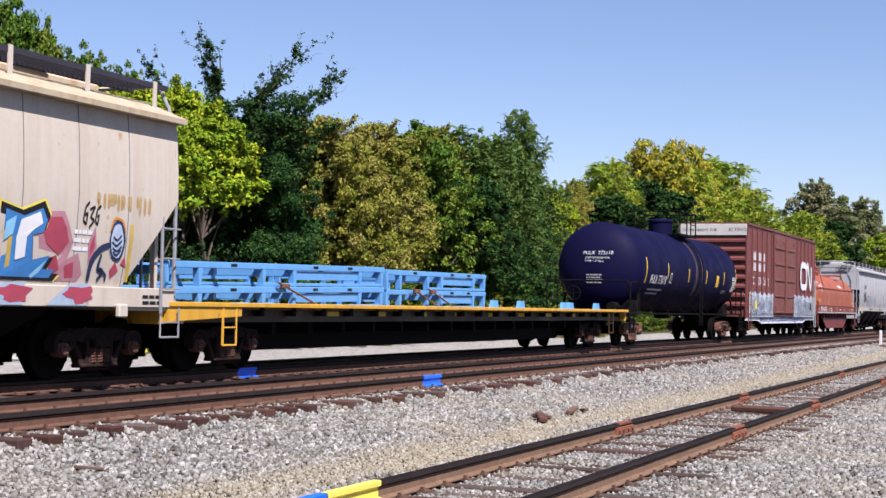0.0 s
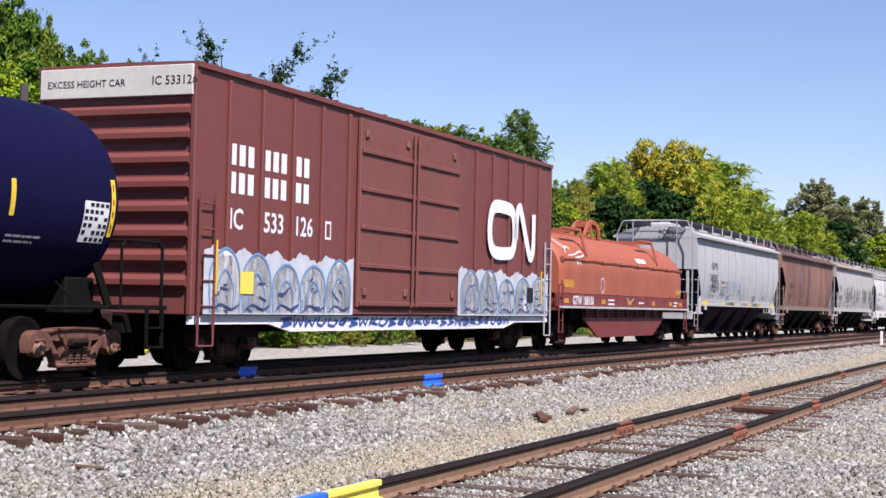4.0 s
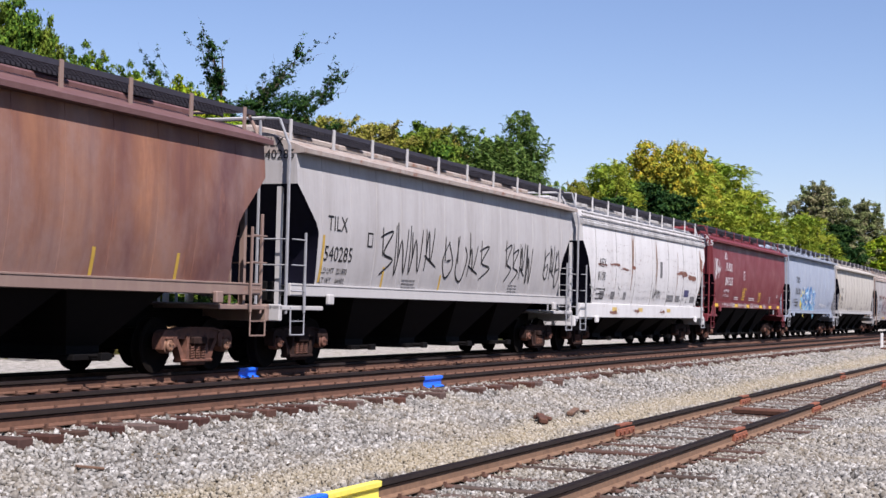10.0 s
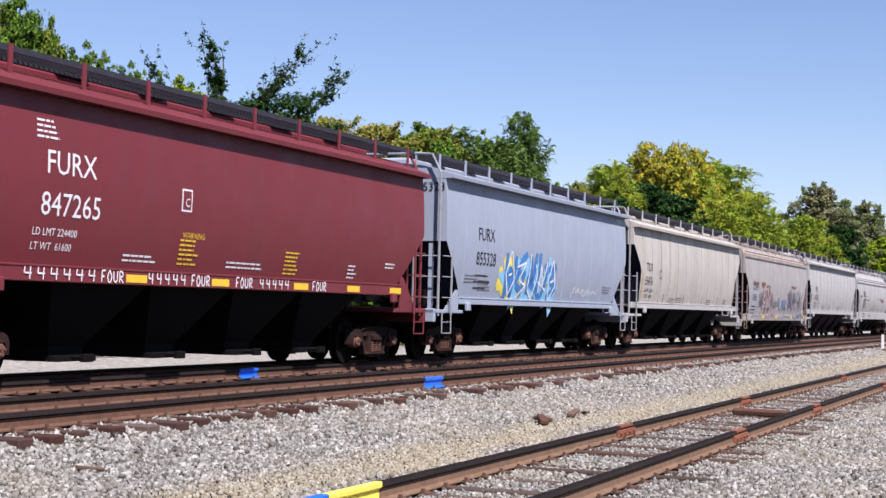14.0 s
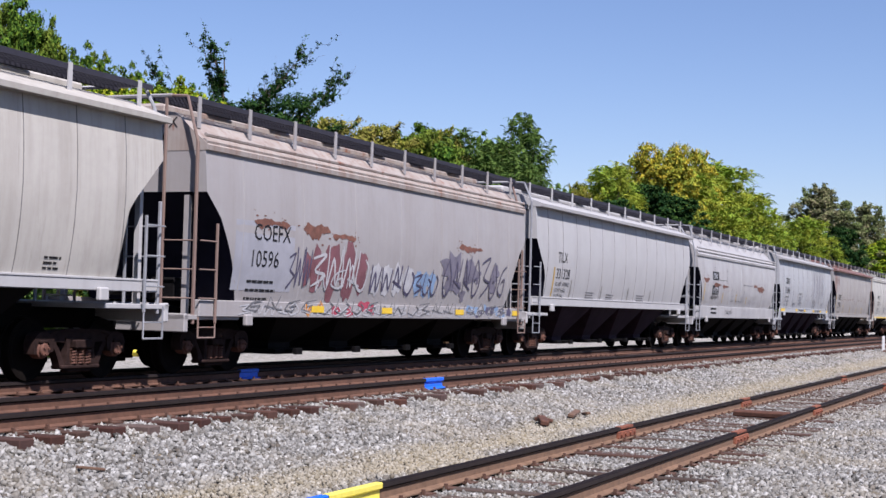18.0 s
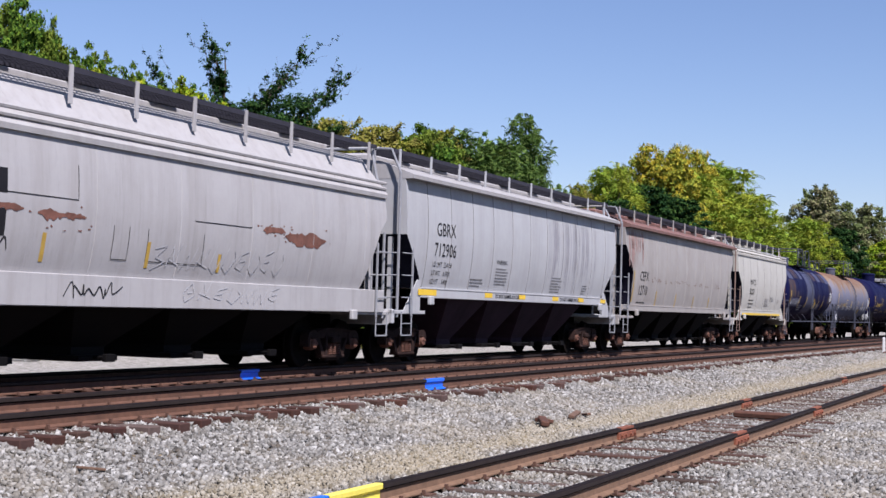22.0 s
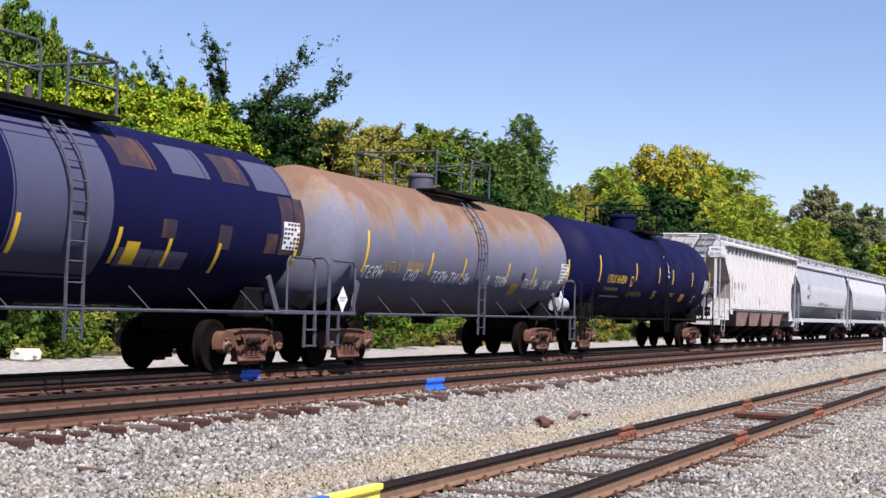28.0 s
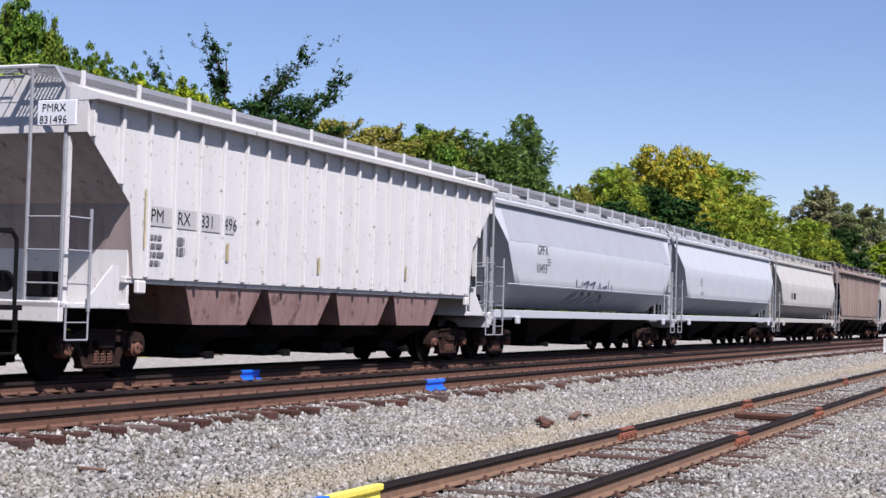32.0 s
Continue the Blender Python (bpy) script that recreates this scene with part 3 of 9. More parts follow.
def tag(s, word, x, z, w, h, width, surf, slant=0.0, round_off=False):
    """Hand-sprayed capitals in one row, w wide."""
    step = w / len(word)
    for i, ch in enumerate(word):
        for line in HAND.get(ch, []):
            pts = [(x + step * (i + 0.92 * a + slant * b), z + h * b) for a, b in line]
            if round_off:
                stroke(s, pts, width, surf)
            else:
                for q, r in zip(pts, pts[1:]):
                    stroke(s, [q, r], width, surf, 0.009, 0.15)


# marks that stand for no letter: bent lines in a unit square
WILD = [[[(0.05, 1.05), (0.12, 0.0), (0.42, 0.75), (0.7, 0.05), (0.92, 1.0)]], [[(0.45, 1.1), (0.06, 0.55), (0.35, 0.0), (0.86, 0.4), (0.45, 1.1)], [(0.3, 0.5), (0.6, 0.55)]],
        [[(0.0, 0.85), (0.85, 1.0), (0.25, 0.5), (0.95, 0.35), (0.1, 0.0)]], [[(0.25, 1.15), (0.1, 0.25), (0.55, 0.0), (0.95, 0.6), (0.7, 0.9)]], [[(0.1, 0.1), (0.3, 1.0), (0.55, 0.3), (0.8, 1.1)], [(0.05, 0.45), (0.95, 0.2)]],
        [[(0.9, 1.0), (0.3, 0.8), (0.1, 0.3), (0.6, 0.15), (0.75, 0.6), (0.35, 0.5)]]]


def wild(s, n, x, z, w, h, width, surf, slant=0.0, round_off=False):
    """A row of n sprayed marks that cannot be read."""
    rnd = random.Random(int(100 * (x + 10)) + n)
    step = w / n
    for i in range(n):
        k, up = rnd.uniform(0.85, 1.15), rnd.uniform(-0.05, 0.05)
        for line in rnd.choice(WILD):
            pts = [(x + step * (i + 0.98 * a + slant * b + rnd.uniform(-0.06, 0.06)), z + h * k * (b + up)) for a, b in line]
            if round_off:
                stroke(s, pts, width, surf)
            else:
                for q, r in zip(pts, pts[1:]):
                    stroke(s, [q, r], width, surf, 0.009, 0.15)


def scar(s, x0, x1, z, h, surf, rnd):
    """A smear of bare rust, nearly straight above, ragged below, with flecks about it."""
    n = max(6, int((x1 - x0) / 0.05))
    up, lo = 0.35 * h, -0.35 * h
    rows = []
    for i in range(n + 1):
        f = i / n
        up += rnd.uniform(-0.12, 0.12) * h
        lo += rnd.uniform(-0.22, 0.22) * h
        up, lo = min(max(up, 0.15 * h), 0.55 * h), min(max(lo, -0.75 * h), -0.1 * h)
        k = min(1.0, 6 * f + 0.15, 6 * (1 - f) + 0.15)
        rows.append((x0 + (x1 - x0) * f, z + lo * k, z + up * k))
    s.add([(x, -(surf(x, q) + 0.0065), q) for x, a, b in rows for q in (a, b)], [(2 * i, 2 * i + 2, 2 * i + 3, 2 * i + 1) for i in range(n)])
    for _ in range(10):
        x, q = rnd.uniform(x0 - 0.2, x1 + 0.2), z + rnd.uniform(-1.1, 0.9) * h
        blob(s, x, q, rnd.uniform(0.01, 0.05), rnd.uniform(0.006, 0.02), surf, rnd, 0.0065, 7, 0.5)


def scrawl(s, x, z, w, h, n, width, surf, rnd, slant=0.1):
    """A hasty unbroken scribble of n swings."""
    pts = []
    for i in range(3 * n + 1):
        up = rnd.uniform(0.55, 1.0) if i % 2 else rnd.uniform(0.0, 0.45)
        pts.append((x + w * (i + rnd.uniform(-0.9, 0.9)) / (3 * n) + slant * h * up, z + h * up))
    stroke(s, pts, width, surf)


# ---- covered hoppers ----
SEAM_GRIME = plain("grimy_weld_seam", (0.1554, 0.148, 0.1443), 0.7, 0, 0.5, 3)
# near-black navy: the shade on the end slopes is put into this colour
SLOPE = plain("slope_sheet_shade", (0.0067, 0.0067, 0.0163), 0.8, 0, 0.3, 5, 0.1)
SIDES = {
    # height fraction from sill to eave, half width
    "round": [(0, 1.46), (0.12, 1.52), (0.3, 1.575), (0.5, 1.60), (0.7, 1.59), (0.86, 1.565), (1, 1.53)],
    "flat": [(0, 1.56), (0.5, 1.57), (1, 1.56)],
    "tuck": [(0, 0.93), (0.21, 1.55), (0.225, 1.58), (0.62, 1.60), (0.635, 1.59), (1, 1.27)],
}


STRAIGHT = [(0, 2.76), (1.12, 1.42)]
CURLED = [(0, 3.38), (0.25, 3.16), (0.5, 2.93), (0.74, 2.72), (0.90, 2.50), (0.95, 2.30), (0.97, 1.90), (1.0, 1.42)]
PENT = [(0, 3.60), (1.2, 2.58), (1.24, 2.4), (1.27, 1.54)]
SCOOP = [(0, 3.80), (0.3, 3.40), (0.7, 2.75), (1.1, 2.1), (1.35, 1.7), (1.6, 1.22)]


def hopper(name, u0, u1, label, mats, side="round", eave=3.98, sill_top=1.42, sill_bot=1.17, cut=STRAIGHT, roof=(0.34, 0.95), bays=4, seams=10, bands=0, band_z=0.0,
           deep=False, ribs=0, posts=10, board_lift=0.26, tone="dark", rail_mat=None, bay_mat=None, ladder_mat=None, hopper_top=None, dark_slope=True, sill_line=None, board_mat=None, slope_mat=None, out=0.13, end_mat=None):
    """A covered hopper from its eave corners u0 to u1."""
    car, L, mid = start_car(name, u0, u1, label)
    half = L / 2
    body_m, roof_m, sill_m = mats
    ladder_mat = ladder_mat or GRATE_PALE
    rail_mat = rail_mat or sill_m
    prof = SIDES[side]

    def surf(x, z):
        return float(np.interp((z - sill_top) / (eave - sill_top), [p[0] for p in prof], [p[1] for p in prof]))

    cut = cut[:-1] + [(cut[-1][0], sill_top)]
    deepest = cut[-1][0]
    step_z = min(sill_bot, 1.12)        # height of the end platforms

    def low(x):
        return float(np.interp(half - abs(x), [p[0] for p in cut], [p[1] for p in cut]))

    # shell: near end slope, long sides, far end slope
    xs = sorted(set([-half + deepest * i / 8 for i in range(9)] + [half - deepest * i / 8 for i in range(9)] + [-half + deepest + (L - 2 * deepest) * i / max(1, seams) for i in range(seams + 1)]))
    rings = []
    fracs = [0, 0.1, 0.21, 0.225, 0.3, 0.4, 0.5, 0.62, 0.635, 0.72, 0.81, 0.9, 1] if side == "tuck" else [i / 12 for i in range(13)]
    nz = 12
    for x in xs:
        b = low(x)
        zs = [b + (eave - b) * fr for fr in fracs]
        ring = [(x, -surf(x, z), z) for z in zs] + [(x, surf(x, z), z) for z in zs[::-1]]
        rings.append(ring)
    s = Shape().loft(rings, True, True, True)
    body = part("body", s, body_m, car)
    # undersides of the end slopes take a colour that carries their shade
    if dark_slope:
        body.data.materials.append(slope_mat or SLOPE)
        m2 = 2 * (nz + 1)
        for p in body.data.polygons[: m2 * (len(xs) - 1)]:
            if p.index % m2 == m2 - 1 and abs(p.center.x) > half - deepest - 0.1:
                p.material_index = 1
    # weld seams stand a little proud
    if seams:
        s = Shape()
        for i in range(seams + 1):
            x = -half + deepest + (L - 2 * deepest) * i / seams
            zs = [low(x) + (eave - low(x)) * k / 10 for k in range(11)]
            for sy in (-1, 1):
                for a, b in zip(zs, zs[1:]):
                    w = 0.012
                    s.add([(x - w, sy * (surf(x, a) - 0.01), a), (x - w * 0.5, sy * (surf(x, a) + 0.006), a), (x + w * 0.5, sy * (surf(x, a) + 0.006), a), (x + w, sy * (surf(x, a) - 0.01), a),
                           (x - w, sy * (surf(x, b) - 0.01), b), (x - w * 0.5, sy * (surf(x, b) + 0.006), b), (x + w * 0.5, sy * (surf(x, b) + 0.006), b), (x + w, sy * (surf(x, b) - 0.01), b)],
                          [(0, 1, 5, 4), (1, 2, 6, 5), (2, 3, 7, 6)])
        tagged(part("weld_seams", s, SEAM_GRIME if sum(body_m.diffuse_color[:3]) > 1.0 else body_m, body), "", "", "", "stuff")
    if ribs:
        for i in range(ribs):
            x = -half + 0.1 + (L - 0.2) * i / (ribs - 1)
            for sy in (-1, 1):
                s = Shape().box(x - 0.035, x + 0.035, min(sy * 1.56, sy * 1.635), max(sy * 1.56, sy * 1.635), max(low(x), sill_top) + 0.02, eave - 0.02, 0.008)
                part("side_post", s, body_m, body)
    # roof
    rise, shoulder = roof
    s = Shape()
    ye = surf(0, eave)
    lip = 0.05 if bands else 0.12 if side == "tuck" else 0.19
    sec = [(-ye - lip, eave - 0.03), (-ye - lip - 0.01, eave + 0.05), (-shoulder, eave + rise), (-0.4, eave + rise + 0.06), (0.4, eave + rise + 0.06), (shoulder, eave + rise), (ye + lip + 0.01, eave + 0.05), (ye + lip, eave - 0.03), (ye - 0.05, eave - 0.04), (-ye + 0.05, eave - 0.04)]
    s.loft([[(x, y, z) for y, z in sec] for x in (-half - 0.006, half + 0.006)], True, True, False)
    rf = part("roof", s, roof_m, car)
    if end_mat:
        for sx in (-1, 1):
            gable = [(-ye + 0.02, cut[0][1]), (ye - 0.02, cut[0][1]), (ye - 0.02, eave), (shoulder, eave + rise), (0.4, eave + rise + 0.05), (-0.4, eave + rise + 0.05), (-shoulder, eave + rise), (-ye + 0.02, eave)]
            x0, x1 = sx * (half + 0.002), sx * (half + 0.010)
            part("end_sheet", Shape().loft([[(x, y, z) for y, z in gable] for x in (x0, x1)], True, True, False), end_mat, car)
    for k in range(bands):
        s = Shape()
        z = eave - 0.06 - 0.11 * k + band_z
        for sy in (-1, 1):
            y = surf(0, z)
            s.bar((-half, sy * y, z), (half, sy * y, z), 0.035, 6)
        part("roof_band", s, roof_m, rf)
    # running boards on posts, hatches between them
    top = eave + rise + board_lift
    for sy in (-1, 1):
        s = Shape()
        yb = sy * (shoulder - 0.02)
        for k in range(11):
            w = 0.014 if k in (0, 10) else 0.007
            yk = yb + (k - 5) * 0.065
            s.box(-half - out, half + out, yk - w, yk + w, top - (0.085 if k in (0, 10) else 0.03), top)
        for k in range(int((L + 2 * out) / 0.12)):
            s.box(-half - out + 0.12 * k, -half - out + 0.03 + 0.12 * k, yb - 0.325, yb + 0.325, top - 0.02, top - 0.008)
        part("running_board", s, board_mat or GRATE, rf)
        for i in range(posts):
            x = -half + 0.25 + (L - 0.5) * i / (posts - 1)
            s = Shape()
            zr = eave + rise * 0.82
            s.box(x - 0.045, x + 0.045, yb + sy * 0.33, yb + sy * 0.355, zr - 0.14, top + 0.02)
            part("board_bracket", s, rail_mat, rf)
    s = Shape()
    s.box(-half + 0.5, half - 0.5, -0.42, 0.42, eave + rise, top - 0.02, 0.05)
    hatch = part("hatch_trough", s, roof_m, rf)
    for i in range(6):
        x = -half + 1.1 + (L - 2.2) * (i + 0.5) / 6
        s = Shape().box(x - 0.42, x + 0.42, -0.5, 0.5, top - 0.02, top + 0.05, 0.03)
        s.bar((x, -0.52, top + 0.07), (x, 0.52, top + 0.07), 0.025)
        part("hatch_cover", s, roof_m, rf)
    # side sills and centre sill
    ys = 1.54 if deep else 1.52
    zt = sill_line or sill_top + (0.02 if not deep else 0.1)
    board_mat = board_mat or GRATE
    hs = half - deepest + 0.12 if len(cut) < 5 and not deep else half + 0.05
    for sy in (-1, 1):
        s = Shape()
        s.box(-hs, hs, min(sy * ys, sy * (ys - 0.1)), max(sy * ys, sy * (ys - 0.1)), sill_bot, zt, 0.012)
        if not deep:
            s.box(-hs, hs, min(sy * ys, sy * (ys + 0.012)), max(sy * ys, sy * (ys + 0.012)), zt - 0.035, zt, 0.006)
        part("side_sill", s, sill_m, car)
    s = Shape()
    s.box(-half - 0.5, half + 0.5, -0.2, 0.2, 0.75, 1.12, 0.01)
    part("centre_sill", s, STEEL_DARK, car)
    # hopper bays; without bay_mat the near-black colour stands for their shade
    z1 = hopper_top or (sill_bot + 0.02)
    span = (L - 2 * 2.75) / bays
    for i in range(bays):
        c = -half + 2.75 + span * (i + 0.5)
        s = Shape()
        a, bq = span * 0.5 - 0.04, 0.42
        m = (a + bq) / 2
        waist = [[(c - m, -1.40, z1 - 0.72), (c + m, -1.40, z1 - 0.72), (c + m, 1.40, z1 - 0.72), (c - m, 1.40, z1 - 0.72)]] if hopper_top else []
        yt = 1.5 if hopper_top else 1.42
        rings = [[(c - a, -yt, z1), (c + a, -yt, z1), (c + a, yt, z1), (c - a, yt, z1)]] + waist + [
                 [(c - bq, -0.8, 0.48), (c + bq, -0.8, 0.48), (c + bq, 0.8, 0.48), (c - bq, 0.8, 0.48)],
                 [(c - bq, -0.8, 0.36), (c + bq, -0.8, 0.36), (c + bq, 0.8, 0.36), (c - bq, 0.8, 0.36)]]
        if waist:
            s.loft(rings[:2][::-1], True, True, False)
            bay = part("hopper_bay", s, bay_mat, car)
            # lower half of the bay, coloured black in place of its shade
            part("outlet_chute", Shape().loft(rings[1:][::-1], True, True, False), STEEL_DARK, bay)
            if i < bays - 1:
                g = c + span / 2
                # ridge between two bays, its black giving the gap's shade
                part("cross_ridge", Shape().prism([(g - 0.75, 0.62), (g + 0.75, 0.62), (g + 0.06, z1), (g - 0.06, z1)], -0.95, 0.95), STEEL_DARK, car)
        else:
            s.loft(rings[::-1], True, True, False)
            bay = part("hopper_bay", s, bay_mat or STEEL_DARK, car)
        s = Shape().box(c - 0.5, c + 0.5, -1.0, 1.0, 0.27, 0.36, 0.01)
        s.bar((c - 0.1, -1.25, 0.33), (c - 0.1, 1.25, 0.33), 0.03)
        s.box(c - 0.22, c + 0.02, -1.3, -1.22, 0.27, 0.39, 0.01)
        part("outlet_gate", s, STEEL_DARK, bay)
    # platforms, ladders, end posts
    for sx in (-1, 1):
        e = sx * half
        s = Shape()
        for k in range(3):
            xk = e + sx * out * (0.1 + 0.42 * k)
            s.box(xk - 0.006, xk + 0.006, -0.45, 0.75, top - 0.03, top - 0.01)
        for k in range(7):
            s.box(min(e, e + sx * out), max(e, e + sx * out), -0.45 + 0.2 * k - 0.008, -0.45 + 0.2 * k + 0.008, top - 0.025, top - 0.012)
        part("crossover_board", s, board_mat, rf)
        part("end_rail", Shape().bar((e + sx * out, -0.95, top), (e + sx * out, 0.95, top), 0.032, 6), rail_mat, rf)
        pf = Shape()
        pf.box(min(e - sx * 1.3, e + sx * 0.42), max(e - sx * 1.3, e + sx * 0.42), -1.5, 1.5, step_z - 0.05, step_z + 0.03, 0.01)
        pf.box(min(e + sx * 0.3, e + sx * 0.42), max(e + sx * 0.3, e + sx * 0.42), -1.5, 1.5, step_z - 0.25, step_z + 0.05, 0.015)
        part("end_platform", pf, sill_m, car)
        for sy in (-1, 1):
            y = sy * 1.47
            lad = Shape()
            xo = e + sx * out
            tall = sx < 0 or sy > 0
            lad.box(xo - 0.025, xo + 0.025, y - 0.025, y + 0.025, step_z - 0.12, eave + 0.1 if tall else 2.75, 0.008)
            if tall:
                lad.run([(xo, y, eave + 0.08), (xo, sy * 1.25, top - 0.02), (xo, sy * 0.9, top)], 0.025)
            else:
                part("roof_grab", Shape().run([(e + sx * 0.05, sy * 1.4, eave), (xo, sy * 1.3, eave + 0.25), (xo, sy * 1.1, top)], 0.03), ladder_mat, car)
            lad.box(xo - 0.022, xo + 0.022, sy * 0.85 - 0.022, sy * 0.85 + 0.022, step_z, top - 0.04 if tall else 2.5, 0.006)
            z = step_z + 0.30
            while z < (eave + 0.2 if sy > 0 else 2.45):
                lad.bar((xo, y, z), (xo, sy * 0.85, z), 0.014, 5)
                z += 0.47
            part("end_ladder", lad, ladder_mat, car)
            lad = Shape()
            xi = e - sx * (0.52 - out)
            ysd = sy * 1.575
            lad.box(xi - 0.02, xi + 0.02, ysd - 0.02, ysd + 0.02, step_z - 0.1, 2.5, 0.005)
            z = step_z + 0.30
            while z < 2.45:
                lad.bar((xo, ysd, z), (xi, ysd, z), 0.014, 5)
                z += 0.47
            # stirrup below the sill
            lad.run([(xo, ysd, step_z), (xo, ysd, 0.62), (xi, ysd, 0.62), (xi, ysd, step_z)], 0.016, 5)
            lad.bar((xo, ysd, (0.62 + step_z) / 2), (xi, ysd, (0.62 + step_z) / 2), 0.012, 5)
            part("side_ladder", lad, ladder_mat, car)
            # jacking pad
            pad = Shape().box(e - sx * 1.45 - 0.11, e - sx * 1.45 + 0.11, min(sy * ys, sy * (ys + 0.09)), max(sy * ys, sy * (ys + 0.09)), sill_bot - 0.15, sill_bot + 0.05, 0.02)
            part("jacking_pad", pad, sill_m, car)
            # struts that hold the end up
            st = Shape().beam((e - sx * 0.05, sy * 1.2, cut[0][1] - 0.05), (e - sx * 0.05, sy * 1.2, step_z), 0.09, 0.09)
            # plate that ties the sill down to the platform
            if hs < half:
                part("gusset_plate", Shape().prism([(e - sx * 0.1, step_z - 0.03), (e - sx * 1.0, step_z - 0.03), (e - sx * 1.0, zt + 0.16), (e - sx * 0.84, zt + 0.16)], sy * 1.49 - 0.012, sy * 1.49 + 0.012), sill_m, car)
            part("end_post", st, sill_m, car)
        if sx < 0:
            w = Shape().lathe([(0.27, e - 0.42), (0.29, e - 0.45), (0.27, e - 0.48)], 18, "x", (0, 0.35, 1.95))
            part("brake_wheel", w, ladder_mat, car)
            part("brake_cylinder", Shape().bar((e + 0.3, 0.5, 1.45), (e + 0.9, 0.5, 1.45), 0.17, 12), STEEL_DARK, car)
            part("brake_valve", Shape().box(e + 0.2, e + 0.6, -0.9, -0.4, 1.22, 1.6, 0.03), STEEL_DARK, car)
        truck(car, sx * (half - 1.25), tone, mid)
        coupler(car, half + 0.4, sx, 0.32)
    return car, surf, half
# ---- the tracks ----
track("track_train", "main track of rusty rails on wooden ties under the train", train_line, 0.0, -420, 520, 14.0, 95.0, 0.52, 1)
track("track_near", "empty main track of rusty rails on dark wooden ties", near_line, NEAR_Z, -420, 520, 11.0, 120.0, 0.52, 2)
track("track_siding", "siding of rusty jointed rails on weathered ties in gravel", side_line, SIDE_Z, -60, 260, 4.5, 90.0, 0.52, 3)

# ---- ballast stones, joints and paint on the rails ----
def ballast():
    """Broken stones strewn over the ground nearest the eye."""
    rng = np.random.RandomState(7)
    # evenly strewn nearby, thinning out with distance
    n1, n2 = 140000, 150000
    x = np.concatenate([rng.uniform(9.5, 30.0, n1), 30.0 * (85.0 / 30.0) ** (rng.uniform(0, 1, n2) ** 0.85)])
    n = n1 + n2
    v = rng.uniform(1.5, 9.75, n)
    y = v + TRAIN_K * x * x / 2
    ang = np.degrees(np.arctan2(y, x))
    keep = (ang < 39.6) & (ang > 5.3) & (np.hypot(x, y) > 12.3)
    near = np.abs(y - side_line(x))
    for off in (-GAUGE, GAUGE):
        keep &= np.abs(y - side_line(x) - off) > 0.09
    keep &= (v < 9.15) | (rng.uniform(0, 1, n) < 0.6)
    x, y, v, near = x[keep], y[keep], v[keep], near[keep]
    n = len(x)
    size = 0.0200 + 0.019 * rng.uniform(0, 1, n) ** 1.6 + 0.00042 * np.maximum(0, np.minimum(x, 60) - 12)
    size = np.where(near < 1.4, size * 0.72, size) * np.where((v > 6.3) & (v < 7.4), 0.8, 1.0)
    z = ground_z(v) + size * rng.uniform(0.0, 0.9, n)
    # a broken stone: six corners pushed about
    base = np.array([(1, 0, 0), (-1, 0, 0), (0, 1, 0), (0, -1, 0), (0, 0, 1), (0, 0, -1)], float)
    tris = np.array([(0, 2, 4), (2, 1, 4), (1, 3, 4), (3, 0, 4), (2, 0, 5), (1, 2, 5), (3, 1, 5), (0, 3, 5)])
    P = (base[None] * rng.uniform(0.9, 1.2, (n, 6, 1)) + rng.uniform(-0.24, 0.24, (n, 6, 3))) * np.array([1.3, 1.0, 0.8])
    q = rng.normal(size=(n, 4))
    q /= np.linalg.norm(q, axis=1)[:, None]
    w, a, b, c = q.T
    M = np.stack([np.stack([1 - 2 * (b * b + c * c), 2 * (a * b - c * w), 2 * (a * c + b * w)], -1), np.stack([2 * (a * b + c * w), 1 - 2 * (a * a + c * c), 2 * (b * c - a * w)], -1),
                  np.stack([2 * (a * c - b * w), 2 * (b * c + a * w), 1 - 2 * (a * a + b * b)], -1)], 1)
    P = np.einsum("nij,nkj->nki", M, P) * size[:, None, None] + np.stack([x, y, z], -1)[:, None]
    faces = (np.arange(n)[:, None, None] * 6 + tris[None]).reshape(-1, 3)
    ob = new("ballast_stones", np_mesh("ballast_stones", P.reshape(-1, 3), faces, STONE, True))
    tagged(ob, "loose angular pale grey limestone ballast stones", "gravel", "", "stuff")


ballast()
RAIL_BLUE = plain("rail_marking_blue", (0.0148, 0.1184, 0.629), 0.4, 0, 0.2, 20)
RAIL_YELLOW = plain("rail_marking_yellow", (0.629, 0.5476, 0.0888), 0.5, 0, 0.15, 20)
JOINT = plain("joint_bar_rust", (0.1924, 0.0629, 0.0333), 0.85, 0, 0.45, 12)


def rail_coat(line, off, top, x0, x1, m, label, lift=0.004, z0=0.0, z1=0.18):
    """Paint on a rail: its outline a little proud."""
    s = Shape()
    n = 4
    ring = [(a * (1 + lift / 0.04), min(max(h, z0), z1) + (lift if h > 0.15 else 0)) for a, h in RAIL_SEC]
    s.loft([[(x, line(x) + off + a, top - 0.172 + h) for a, h in ring] for x in (x0 + (x1 - x0) * i / n for i in range(n + 1))], True, True, False)
    base = [o for o in bpy.data.objects if o.name == label][0]
    part("paint_mark", s, m, base)


rail_coat(train_line, -GAUGE, 0.0, 23.85, 24.5, RAIL_BLUE, "track_train")
rail_coat(near_line, -GAUGE, NEAR_Z, 22.25, 22.98, RAIL_BLUE, "track_near")
rail_coat(side_line, GAUGE, SIDE_Z, 10.97, 12.0, RAIL_YELLOW, "track_siding")
rail_coat(side_line, GAUGE, SIDE_Z, 9.2, 10.95, RAIL_BLUE, "track_siding")


